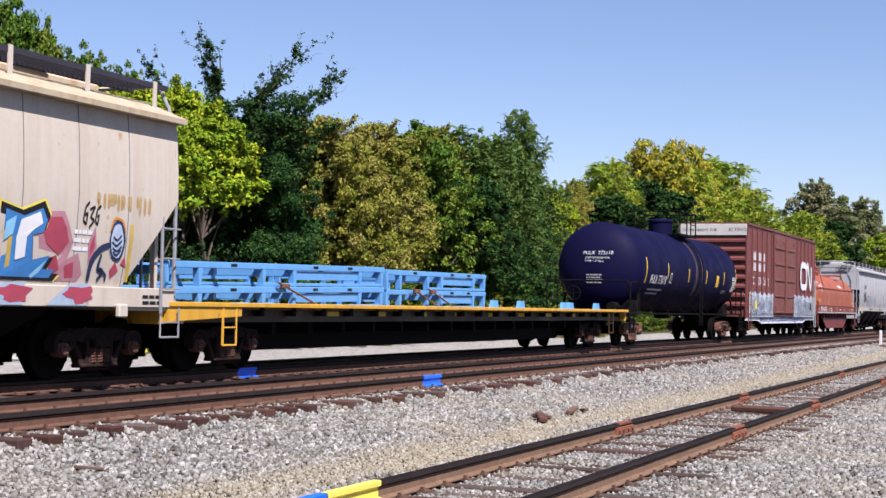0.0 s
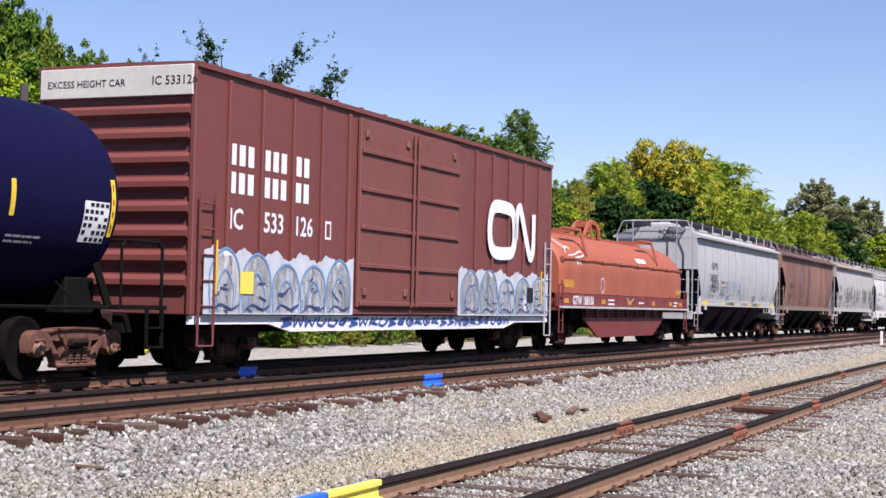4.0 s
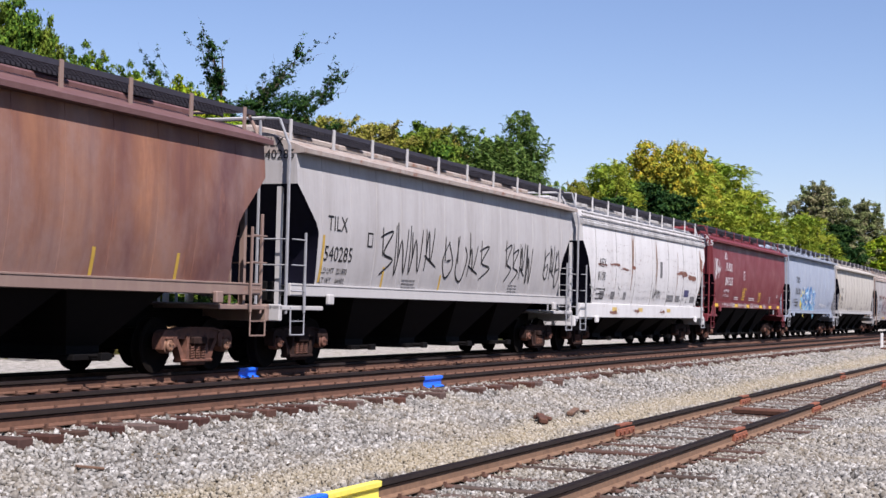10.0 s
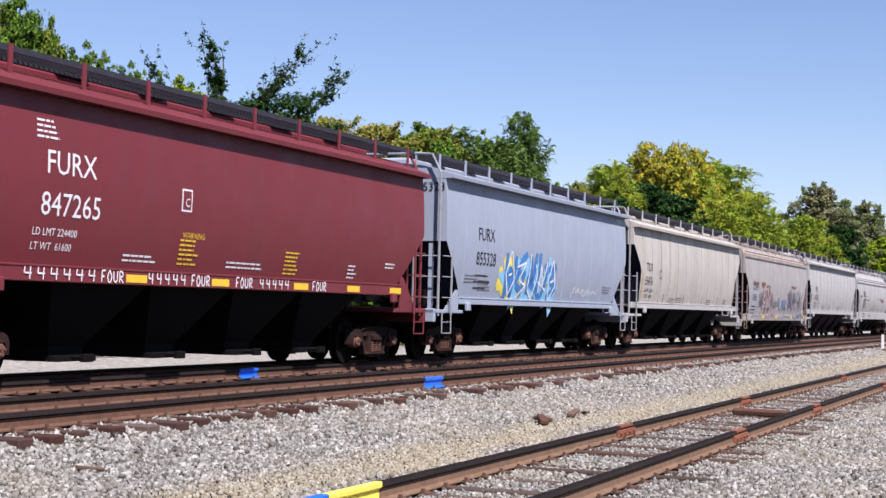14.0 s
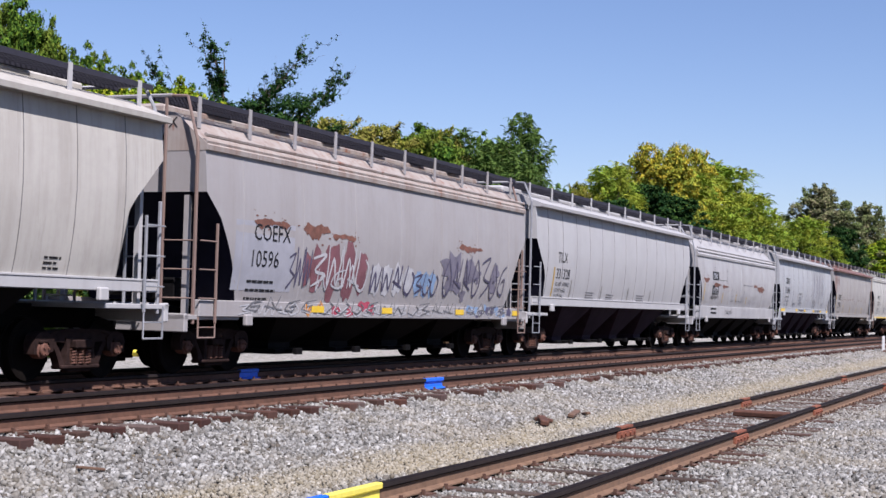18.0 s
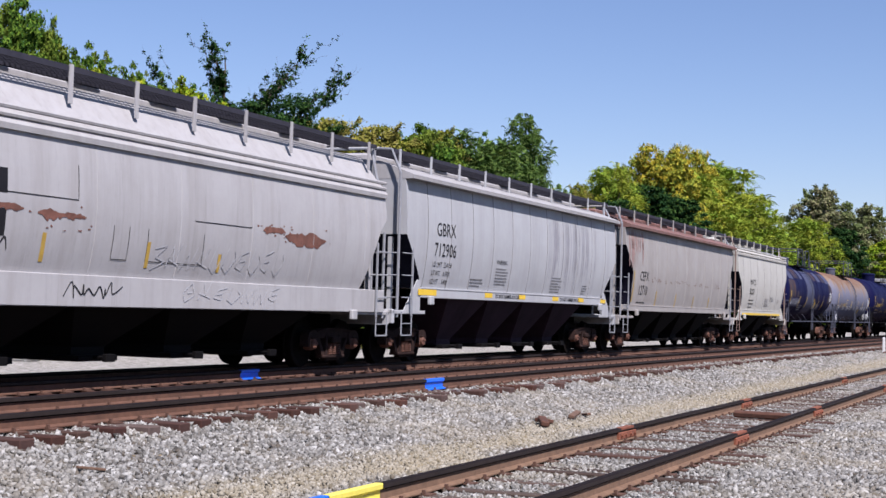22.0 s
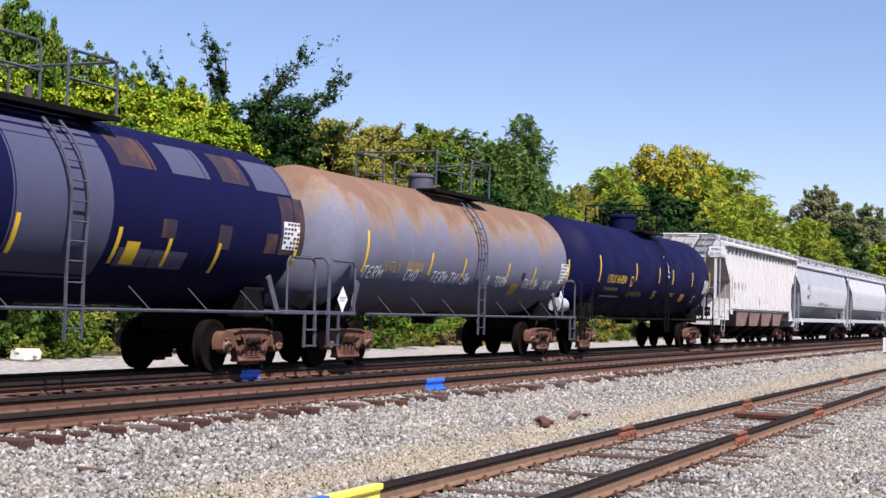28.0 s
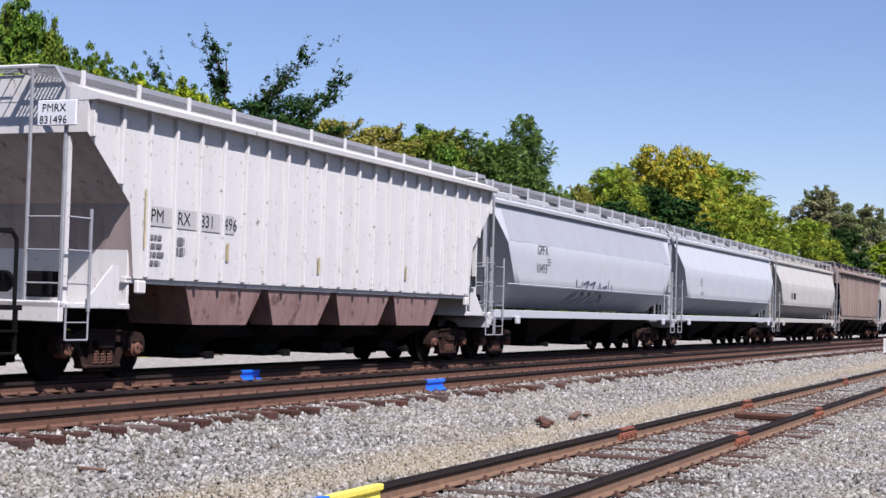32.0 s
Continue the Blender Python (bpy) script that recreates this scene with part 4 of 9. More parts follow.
def joint(x, off):
    base = [o for o in bpy.data.objects if o.name == "track_siding"][0]
    for sy in (-1, 1):
        y = side_line(x) + off + sy * 0.028
        s = Shape().box(x - 0.42, x + 0.42, y - 0.022, y + 0.022, SIDE_Z - 0.15, SIDE_Z - 0.055, 0.008)
        for k in (-0.32, -0.12, 0.12, 0.32):
            s.bar((x + k, y - 0.045, SIDE_Z - 0.1), (x + k, y + 0.045, SIDE_Z - 0.1), 0.022, 6)
        part("joint_bar", s, JOINT, base)
    part("joint_cap", Shape().box(x - 0.3, x + 0.3, side_line(x) + off - 0.045, side_line(x) + off + 0.045, SIDE_Z - 0.03, SIDE_Z + 0.003, 0.004), JOINT, base)


for x in (19.95, 28.25, 41.4, 53.0):
    joint(x, GAUGE)
for x in (20.2, 26.9, 37.4, 49.0):
    joint(x, -GAUGE)


def debris(name, label, category, x, y, z, pieces, m, seed):
    rnd = random.Random(seed)
    ob = new(name)
    tagged(ob, label, category)
    ob.location = (x, y, z)
    for i, (L, w, turn, tilt, dx) in enumerate(pieces):
        o = part("piece", Shape().box(-L / 2, L / 2, -w / 2, w / 2, -w * 0.3, w * 0.3, w * 0.12), m, ob)
        o.matrix_basis = pose(dx, rnd.uniform(-0.05, 0.05), w * 0.3, rnd.uniform(-12, 12), tilt, turn)
    return ob


OLDWOOD = plain("rotten_wood", (0.074, 0.0311, 0.0192), 0.9, 0, 0.5, 9)
TANWOOD = plain("tan_wood", (0.111, 0.0629, 0.0407), 0.9, 0, 0.4, 9)
debris("wood_chunk", "rotten brown tie chunk lying on the ballast", "wood scrap", 21.1, 7.1, -0.44, [(0.5, 0.13, 25, -6, 0), (0.34, 0.10, -20, 8, 0.22)], OLDWOOD, 1)
debris("wood_stick", "split brown stick lying on the ballast", "wood scrap", 23.2, 7.2, -0.455, [(1.15, 0.10, 12, 0, 0), (0.5, 0.07, 30, 5, 0.3)], TANWOOD, 2)
debris("wood_stick", "short brown twig on the ballast", "wood scrap", 11.4, 8.1, -0.325, [(0.3, 0.04, -20, 8, 0)], TANWOOD, 3)
debris("tie_plank", "dark weathered plank lying between the rails", "wood scrap", 25.4, 4.7, -0.47, [(0.95, 0.16, 85, 0, 0)], OLDWOOD, 4)
debris("scrap_heap", "dark scrap lying beside the siding", "scrap", 72.9, 7.7, -0.5, [(1.0, 0.4, 10, 5, 0), (0.7, 0.3, 60, -10, 0.5), (0.5, 0.25, -30, 0, -0.6)], OLDWOOD, 5)
mk = new("marker_post")
tagged(mk, "short white marker post standing by the siding", "post")
mk.location = (73.5, 7.9, -0.52)
part("post", Shape().box(-0.06, 0.06, -0.06, 0.06, 0, 0.95, 0.01), WHITE, mk)

# ---- other kinds of car ----
def tank_car(u0, u1, label, shell_m, zc=2.6, R=1.48, shell=(-7.9, 7.9), ladder_x=0.0, tone="rust", dome=0.55, cage=2.3, strips=(), pale=None, dome_r=0.5, name="tank_car"):
    """A tank car between its end platforms u0 and u1."""
    car, L, mid = start_car(name, u0, u1, label, "tank car")
    half = L / 2
    pale = pale or STEEL_DARK

    def surf(x, z):
        return math.sqrt(max(0.05, R * R - (z - zc) ** 2))

    prof = []
    for i in range(9):
        a = math.pi / 2 * i / 8
        prof.append((R * math.sin(a) + 0.001, shell[0] + 0.75 * (1 - math.cos(a))))
    prof += [(R, shell[0] + (shell[1] - shell[0]) * k / 6) for k in range(1, 6)]
    for i in range(9):
        a = math.pi / 2 * (1 - i / 8)
        prof.append((R * math.sin(a) + 0.001, shell[1] - 0.75 * (1 - math.cos(a))))
    body = part("tank_shell", Shape().lathe(prof, 48, "x", (0, 0, zc)), shell_m, car)
    for x in (shell[0] + 0.75, shell[0] + 3.6, -1.3, 2.2, shell[1] - 3.6, shell[1] - 0.75):
        part("weld_ring", Shape().lathe([(R - 0.02, x - 0.03), (R + 0.007, x - 0.012), (R + 0.007, x + 0.012), (R - 0.02, x + 0.03)], 48, "x", (0, 0, zc)), shell_m, body)
    # manway and valve housing, with its railed platform
    top = zc + R
    s = Shape().lathe([(dome_r * r, top + h) for r, h in ((0.92, -0.1), (0.92, dome * 0.78), (1.0, dome * 0.8), (1.0, dome * 0.9), (0.88, dome), (0.1, dome + 0.03))], 22, "z", (ladder_x - 0.35, 0, 0))
    part("valve_housing", s, shell_m if pale is STEEL_DARK else pale, car)
    s = Shape()
    for y0, y1 in ((-1.05, -0.55), (0.55, 1.05)):
        s.box(ladder_x - cage / 2 - 0.3, ladder_x + cage / 2, y0, y1, top - 0.10, top - 0.05, 0.005)
    s.box(ladder_x + cage / 2 - 0.4, ladder_x + cage / 2, -0.55, 0.55, top - 0.10, top - 0.05, 0.005)
    for y in (-1.05, 1.05):
        s.box(ladder_x - cage / 2 - 0.3, ladder_x + cage / 2, y - 0.02, y + 0.02, top - 0.13, top - 0.04)
    plat = part("platform", s, STEEL_DARK, car)
    for y in (-1.03, 1.03):
        x0, x1 = ladder_x - cage / 2 - 0.25, ladder_x + cage / 2 - 0.05
        for a, b in ((x0, ladder_x - 0.32), (ladder_x + 0.32, x1)):
            s = Shape()
            s.run([(a, y, top - 0.1), (a, y, top + 0.72), (a + 0.08, y, top + 0.80), (b - 0.08, y, top + 0.80), (b, y, top + 0.72), (b, y, top - 0.1)], 0.024, 6)
            s.bar((a, y, top + 0.38), (b, y, top + 0.38), 0.02, 5)
            part("handrail", s, pale, plat)
    for x in (ladder_x - cage / 2 - 0.25, ladder_x + cage / 2 - 0.05):
        part("cross_rail", Shape().bar((x, -1.03, top + 0.8), (x, 1.03, top + 0.8), 0.022, 6), pale, plat)
    # ladder over the side
    for sy in (-1, 1):
        s = Shape()
        arc = [(sy * (R + 0.10) * math.sin(radians(a)), zc + (R + 0.10) * math.cos(radians(a))) for a in range(40, 106, 11)]
        arc += [(sy * (R + 0.05), 1.6), (sy * (R + 0.05), 0.62)]
        for dx in (-0.2, 0.2):
            for p, q in zip(arc, arc[1:]):
                s.beam((ladder_x + dx, p[0], p[1]), (ladder_x + dx, q[0], q[1]), 0.045, 0.025)
        for p, q in zip(arc, arc[1:]):
            n = max(1, round(math.dist(p, q) / 0.31))
            for k in range(n):
                f = (k + 0.5) / n
                s.bar((ladder_x - 0.2, p[0] + (q[0] - p[0]) * f, p[1] + (q[1] - p[1]) * f), (ladder_x + 0.2, p[0] + (q[0] - p[0]) * f, p[1] + (q[1] - p[1]) * f), 0.013, 5)
        part("ladder", s, pale, car)
        # long side rail with struts up to the shell
        s = Shape().bar((-half + 1.6, sy * 1.5, 1.06), (half - 1.6, sy * 1.5, 1.06), 0.028, 6)
        rail_ob = part("side_rail", s, pale, car)
        for i in range(7):
            x = -half + 2.6 + (L - 5.2) * i / 6
            if abs(x - ladder_x) < 0.5:
                continue
            part("rail_strut", Shape().beam((x + 0.28, sy * 1.5, 1.06), (x, sy * 1.28, 1.06 + 0.36), 0.05, 0.015), pale, rail_ob)
    # sills, cradles, end platforms
    for sx in (-1, 1):
        e = sx * half
        lo, hi = sorted((e, e - sx * 3.3))
        part("stub_sill", Shape().box(lo, hi, -0.25, 0.25, 0.72, 1.15, 0.02), STEEL_DARK, car)
        c = e - sx * 1.75
        part("cradle", Shape().box(c - 0.35, c + 0.35, -1.1, 1.1, 0.95, 1.5, 0.03), STEEL_DARK, car)
        for sy in (-1, 1):
            part("cradle_plate", Shape().beam((c + sx * 0.42, sy * 1.3, 1.08), (c + sx * 0.1, sy * 1.28, 1.7), 0.04, 0.14), pale, car)
        lo, hi = sorted((e + sx * 0.05, e - sx * 1.25))
        s = Shape().box(lo, hi, -1.45, 1.45, 1.03, 1.10, 0.008)
        pl = part("end_platform", s, pale, car)
        s = Shape()
        ex = e - sx * 0.08
        s.run([(ex, -1.42, 0.6), (ex, -1.42, 2.0), (ex, -1.32, 2.12), (ex, 1.32, 2.12), (ex, 1.42, 2.0), (ex, 1.42, 0.6)], 0.026, 6)
        part("end_handrail", s, pale, pl)
        for sy in (-1, 1):
            s = Shape()
            s.run([(ex - sx * 0.03, sy * 1.43, 1.08), (ex - sx * 0.03, sy * 1.43, 1.98), (ex - sx * 0.12, sy * 1.43, 2.08), (ex - sx * 1.02, sy * 1.43, 2.08), (ex - sx * 1.12, sy * 1.43, 1.98), (ex - sx * 1.12, sy * 1.43, 1.08)], 0.024, 6)
            part("side_handrail", s, pale, pl)
            s = Shape()
            for dx in (0.0, 0.42):
                s.box(ex - sx * dx - 0.025, ex - sx * dx + 0.025, sy * 1.44 - 0.02, sy * 1.44 + 0.02, 0.42, 1.05)
            for z in (0.45, 0.75):
                s.box(min(ex, ex - sx * 0.42), max(ex, ex - sx * 0.42), sy * 1.44 - 0.05, sy * 1.44 + 0.05, z - 0.015, z + 0.015)
            part("step", s, pale, pl)
        truck(car, sx * (half - 1.75), tone, mid)
        coupler(car, half, sx, 0.42)
    part("bottom_outlet", Shape().lathe([(0.28, zc - R - 0.25), (0.30, zc - R - 0.1), (0.42, zc - R + 0.08)], 14, "z", (ladder_x, 0, 0)), STEEL_DARK, car)
    s = Shape()
    hub = (-half + 0.1, 0.5, 1.7)
    spokes = [(-half + 0.08, 0.5 + 0.24 * math.cos(i * math.pi / 8), 1.7 + 0.24 * math.sin(i * math.pi / 8)) for i in range(17)]
    s.run(spokes, 0.018, 6)
    for i in range(0, 16, 4):
        s.bar(hub, spokes[i], 0.012, 5)
    part("brake_wheel", s, pale, car)
    part("air_reservoir", Shape().bar((-half + 0.35, -0.7, 1.28), (-half + 0.9, -0.7, 1.28), 0.15, 14), STEEL_DARK, car)
    for x, z0, z1 in strips:
        panel(car, x - 0.05, x + 0.05, z0, z1, surf, YELLOW, "reflective_strip", 0.006, 6)
    return car, surf, half


def grid_plate(car, x, z, w, h, surf, back, ink, rows=6, cols=5):
    """A stencilled table of tests: pale ground with small dark cells."""
    p = panel(car, x, x + w, z, z + h, surf, back, "stencil_table", 0.006, 4)
    s = Shape()
    for r in range(rows):
        for c in range(cols):
            if (r * 7 + c * 3) % 5 == 0:
                continue
            a, b = x + w * (c + 0.15) / cols, x + w * (c + 0.85) / cols
            q = z + h * (r + 0.2) / rows
            t = q + h * 0.55 / rows
            s.add([(a, -(surf(a, q) + 0.009), q), (b, -(surf(b, q) + 0.009), q), (b, -(surf(b, t) + 0.009), t), (a, -(surf(a, t) + 0.009), t)], [(0, 1, 2, 3)])
    tagged(part("table_print", s, ink, p), "", "", "", "stuff")


# ---- paints ----
CREAM = paint("cream_paint", (0.4292, 0.3885, 0.3367), (0.222, 0.148, 0.074), 0.25, 0.22, rustcol=(0.3108, 0.1924, 0.0888))
CREAM_ROOF = paint("cream_rusty_roof", (0.444, 0.3848, 0.2812), (0.296, 0.1628, 0.0592), 0.8, 0.3, rustcol=(0.2664, 0.148, 0.0592))
PALE = paint("pale_grey_paint", (0.3256, 0.333, 0.3478), (0.1924, 0.185, 0.185), 0.32)
GREY = paint("grey_paint_dusty", (0.315, 0.31, 0.315), (0.19, 0.175, 0.165), 0.45)
GREY2 = paint("grey_paint_clean", (0.3404, 0.3367, 0.3404), (0.2368, 0.2294, 0.222), 0.25)
BEIGE = paint("beige_paint", (0.385, 0.368, 0.335), (0.20, 0.175, 0.15), 0.5)


def streaked(name, dark, warm, dusty):
    """Old brown paint washed into broad upright bands, dusty towards the sill."""
    m, nt, b = mat_base(name, 0.6, 0, 0.3)
    band = noise_tex(nt, coords(nt, (0.55, 0.55, 0.16)), 1.0, 5, 0.6)
    run = noise_tex(nt, coords(nt, (2.2, 2.2, 0.2)), 1.6, 6, 0.65)
    fine = noise_tex(nt, coords(nt), 7.0, 7, 0.7)
    c = mixc(nt, ramp(nt, band, [(0.44, 0.0), (0.64, 1.0)]), dark, warm)
    cloud = noise_tex(nt, coords(nt, (0.7, 0.7, 0.4)), 0.9, 6, 0.65)
    c = mixc(nt, ramp(nt, cloud, [(0.44, 0.0), (0.66, 0.85)]), c, dusty)
    c = mixc(nt, ramp(nt, run, [(0.48, 0.0), (0.75, 0.4)]), c, tuple(0.7 * x for x in dark))
    pale = noise_tex(nt, coords(nt, (1.3, 1.3, 0.25)), 1.1, 6, 0.7)
    c = mixc(nt, ramp(nt, pale, [(0.58, 0.0), (0.76, 0.7)]), c, tuple(1.5 * x for x in warm))
    c = mixc(nt, ramp(nt, fine, [(0.45, 0.0), (0.75, 0.3)]), c, tuple(0.6 * x for x in warm))
    nt.links.new(c, b.inputs["Base Color"])
    bump(nt, b, fine, 0.2, 0.01)
    m.diffuse_color = (*dark, 1)
    return m


BROWN = streaked("brown_paint", (0.085, 0.036, 0.037), (0.195, 0.092, 0.055), (0.18, 0.118, 0.108))
TAN_END = paint("tan_brown_end", (0.235, 0.15, 0.125), (0.17, 0.10, 0.08), 0.4)
MAROON_ROOF = paint("dusty_maroon_roof", (0.10, 0.05, 0.05), (0.16, 0.095, 0.09), 0.5)
BROWN_SILL = paint("brown_sill", (0.1628, 0.111, 0.0962), (0.2516, 0.1924, 0.148), 0.5, 0.2)
MAROON = paint("maroon_paint", (0.124, 0.0165, 0.0225), (0.074, 0.0296, 0.0296), 0.25)
BLUEGREY = paint("blue_grey_paint", (0.2294, 0.2664, 0.3404), (0.222, 0.2368, 0.2664), 0.3)
PATCHY = paint("patched_white_paint", (0.48, 0.482, 0.49), (0.24, 0.22, 0.21), 0.3, 0.22, rustcol=(0.2, 0.14, 0.115), spot=9.0)
PATCHY_ROOF = paint("patched_grey_roof", (0.40, 0.40, 0.405), (0.09, 0.085, 0.085), 0.95, 0.1)
TAGGED = paint("dusty_lilac_grey_paint", (0.2664, 0.2553, 0.2553), (0.2072, 0.1776, 0.1628), 0.35)
RUST_ROOF = paint("grey_roof_with_rust", (0.3108, 0.2812, 0.259), (0.148, 0.0666, 0.037), 0.75, 0.35)
PINKISH = paint("grey_paint_with_rust_wash", (0.2664, 0.2516, 0.2405), (0.1924, 0.1628, 0.148), 0.4)
RED_ROOF = paint("rust_red_roof", (0.185, 0.1073, 0.0925), (0.1258, 0.0444, 0.037), 0.85, 0.3)
WHITEP = paint("white_car_paint", (0.37, 0.3626, 0.3367), (0.2368, 0.2146, 0.1776), 0.28)
CHIPPED = paint("chipped_white_paint", (0.47, 0.47, 0.472), (0.34, 0.31, 0.26), 0.2, 0.3, rustcol=(0.10, 0.065, 0.05), spot=9.0)
# rust wash on white, with the down-facing slope's shade mixed into the base
SLOPE_WASHED = paint("rust_washed_white_in_shade", (0.27, 0.225, 0.215), (0.12, 0.075, 0.065), 0.6, 0.3, rustcol=(0.07, 0.04, 0.035))
UPPER_GREY = paint("grey_upper_side", (0.27, 0.28, 0.312), (0.21, 0.21, 0.225), 0.3)
BAY_BROWN = paint("rust_stained_white", (0.25, 0.165, 0.15), (0.0888, 0.0407, 0.0333), 0.75, 0.4, rustcol=(0.074, 0.037, 0.0333))
COOLWHITE = paint("cool_white_paint", (0.36, 0.375, 0.405), (0.31, 0.315, 0.335), 0.2)
BLUSH = paint("weathered_brown_side", (0.1924, 0.1406, 0.1184), (0.3108, 0.2664, 0.2368), 0.6)
# bays of pale cars: shade and reflected violet light put into the colour
BAY_VIOLET = plain("violet_bay_shade", (0.03, 0.017, 0.026), 0.8, 0, 0.5, 1.5, 0.1)
NAVY = paint("navy_black_tank_paint", (0.0042, 0.004, 0.027), (0.006, 0.005, 0.018), 0.35, 0, 0.6, spec=0.06)
NAVY2 = paint("navy_tank_paint", (0.005, 0.0055, 0.034), (0.006, 0.006, 0.02), 0.35, 0, 0.6, spec=0.06)


def crown_rust(name, base, rust, tan, level):
    """Tank paint whose crown has rusted and run down in streaks."""
    m, nt, b = mat_base(name, 0.75, 0, 0.15)
    sep = nt.nodes.new("ShaderNodeSeparateXYZ")
    nt.links.new(coords(nt), sep.inputs[0])
    run = noise_tex(nt, coords(nt, (1.1, 1.1, 0.5)), 1.2, 6, 0.6)
    add = nt.nodes.new("ShaderNodeMath")
    add.operation = "MULTIPLY_ADD"
    add.inputs[1].default_value, add.inputs[2].default_value = 0.42, 0.0
    nt.links.new(sep.outputs[2], add.inputs[0])
    tot = nt.nodes.new("ShaderNodeMath")
    tot.operation = "ADD"
    nt.links.new(add.outputs[0], tot.inputs[0])
    nt.links.new(run, tot.inputs[1])
    low = nt.nodes.new("ShaderNodeMath")
    low.operation = "SUBTRACT"
    low.inputs[1].default_value = level
    nt.links.new(tot.outputs[0], low.inputs[0])
    c = mixc(nt, ramp(nt, run, [(0.4, 0.0), (0.75, 0.5)]), base, tuple(0.7 * x for x in base))
    c = mixc(nt, ramp(nt, low.outputs[0], [(0.0, 0.0), (0.30, 0.9)]), c, tan)
    c = mixc(nt, ramp(nt, low.outputs[0], [(0.18, 0.0), (0.4, 0.9)]), c, rust)
    fine = noise_tex(nt, coords(nt), 8.0, 6, 0.7)
    c = mixc(nt, ramp(nt, fine, [(0.4, 0.0), (0.8, 0.3)]), c, tuple(0.5 * x for x in rust))
    nt.links.new(c, b.inputs["Base Color"])
    bump(nt, b, fine, 0.2, 0.01)
    return m


TANKGREY_RUST = crown_rust("rusted_grey_tank", (0.122, 0.13, 0.183), (0.135, 0.078, 0.054), (0.20, 0.148, 0.10), 1.62)
RUSTBAND = paint("rust_patch", (0.02, 0.012, 0.022), (0.015, 0.012, 0.03), 0.5, 0.75, 0.7, rustcol=(0.055, 0.026, 0.018), spot=1.6)
TANK_IRON = plain("grey_blue_ironwork", (0.062, 0.066, 0.09), 0.7, 0, 0.4, 5, 0.15)
GREYPATCH = paint("grey_primer_patch", (0.0444, 0.0488, 0.0925), (0.037, 0.037, 0.0666), 0.5, 0, 0.6)
BOXRED = paint("boxcar_red", (0.1258, 0.0333, 0.0296), (0.0814, 0.037, 0.0333), 0.35, 0.1, 0.55)
DOORRED = paint("boxcar_door_red", (0.1406, 0.0407, 0.0333), (0.0888, 0.0444, 0.037), 0.5, 0.15, 0.6)
COILRED = paint("coil_hood_orange_red", (0.262, 0.070, 0.037), (0.16, 0.05, 0.034), 0.5, 0.0, 0.6)
COILBODY = paint("coil_car_maroon", (0.135, 0.020, 0.019), (0.0666, 0.0296, 0.0259), 0.45, 0.1, 0.55)
FLATYELLOW = paint("flatcar_yellow", (0.518, 0.2812, 0.0222), (0.148, 0.0814, 0.0222), 0.5, 0.25, 0.55)
# rusty yellow sill, darkened in colour for the deck overhang's shadow
SHADED_SILL = paint("shaded_yellow_sill", (0.035, 0.017, 0.006), (0.01, 0.008, 0.007), 0.9, 0.3)
DECKWOOD = plain("deck_wood", (0.1628, 0.0962, 0.0518), 0.9, 0, 0.4, 3)
FRAMEBLUE = plain("frame_blue_paint", (0.0962, 0.2664, 0.5328), 0.4, 0, 0.12, 4)
G_BLUE = plain("spray_blue", (0.037, 0.1628, 0.407), 0.5, 0, 0.3, 3)
G_SKY = plain("spray_sky_blue", (0.185, 0.407, 0.592), 0.5, 0, 0.2, 3)
G_RED = plain("spray_red", (0.296, 0.0444, 0.074), 0.5, 0, 0.25, 3)
G_YEL = plain("spray_yellow", (0.592, 0.5032, 0.074), 0.5, 0, 0.15, 3)
G_PURPLE = plain("spray_dark_violet", (0.0666, 0.0592, 0.1036), 0.5, 0, 0.4, 3)
G_WHITE = plain("spray_white", (0.56, 0.57, 0.60), 0.5, 0, 0.12, 3)
OLD_WHITE = plain("faded_white_spray", (0.36, 0.36, 0.375), 0.6, 0, 0.3, 4)
OLD_YELLOW = plain("dulled_yellow_reflector", (0.40, 0.19, 0.022), 0.6, 0, 0.4, 6)
OLD_BLUE = plain("faded_blue_spray", (0.17, 0.25, 0.38), 0.6, 0, 0.35, 4)
G_ORANGE = plain("spray_orange", (0.444, 0.185, 0.037), 0.5, 0, 0.2, 3)
RUSTMARK = plain("rust_scar", (0.148, 0.0629, 0.0444), 0.8, 0, 0.5, 6)
INK = plain("stencil_ink", (0.0104, 0.0104, 0.0126), 0.6, 0, 0.25, 6, 0.2)
FADED = plain("faded_ink", (0.1184, 0.1184, 0.1258), 0.7, 0, 0.4, 8)

R0 = random.Random(21)


def marks(car, surf, x, z, owner, number, ink=INK, size=0.30, drop=0.46, prints=True, w=1.05, rows=()):
    letters(owner, x, z, size, surf, ink, car)
    letters(number, x - 0.08, z - drop, size, surf, ink, car)
    for i, line in enumerate(rows):
        letters(line, x - 0.1, z - drop - 0.24 - 0.19 * i, 0.115, surf, ink, car)
    if prints and not rows:
        bars(car, x - 0.1, z - drop - 0.28, w, 3, surf, ink, R0, 0.15, 0.042)


def warn(car, surf, x, z, ink=FADED, rows=5, w=0.9):
    bars(car, x, z, w, rows, surf, ink, R0, 0.075, 0.03)


def strips(car, surf, at, m=YELLOW, w=0.09, lean=0.0):
    for x, z0, z1 in at:
        w = max(w, 0.085)
        panel(car, x, x + w, z0, z1, surf, m, "reflective_strip", 0.007, 4)


def sill_dashes(car, xs, z0, z1, y, m=YELLOW, w=0.55):
    for x in xs:
        part("reflective_strip", Shape().box(x, x + w, -y - 0.006, -y, z0, z1), m, car)


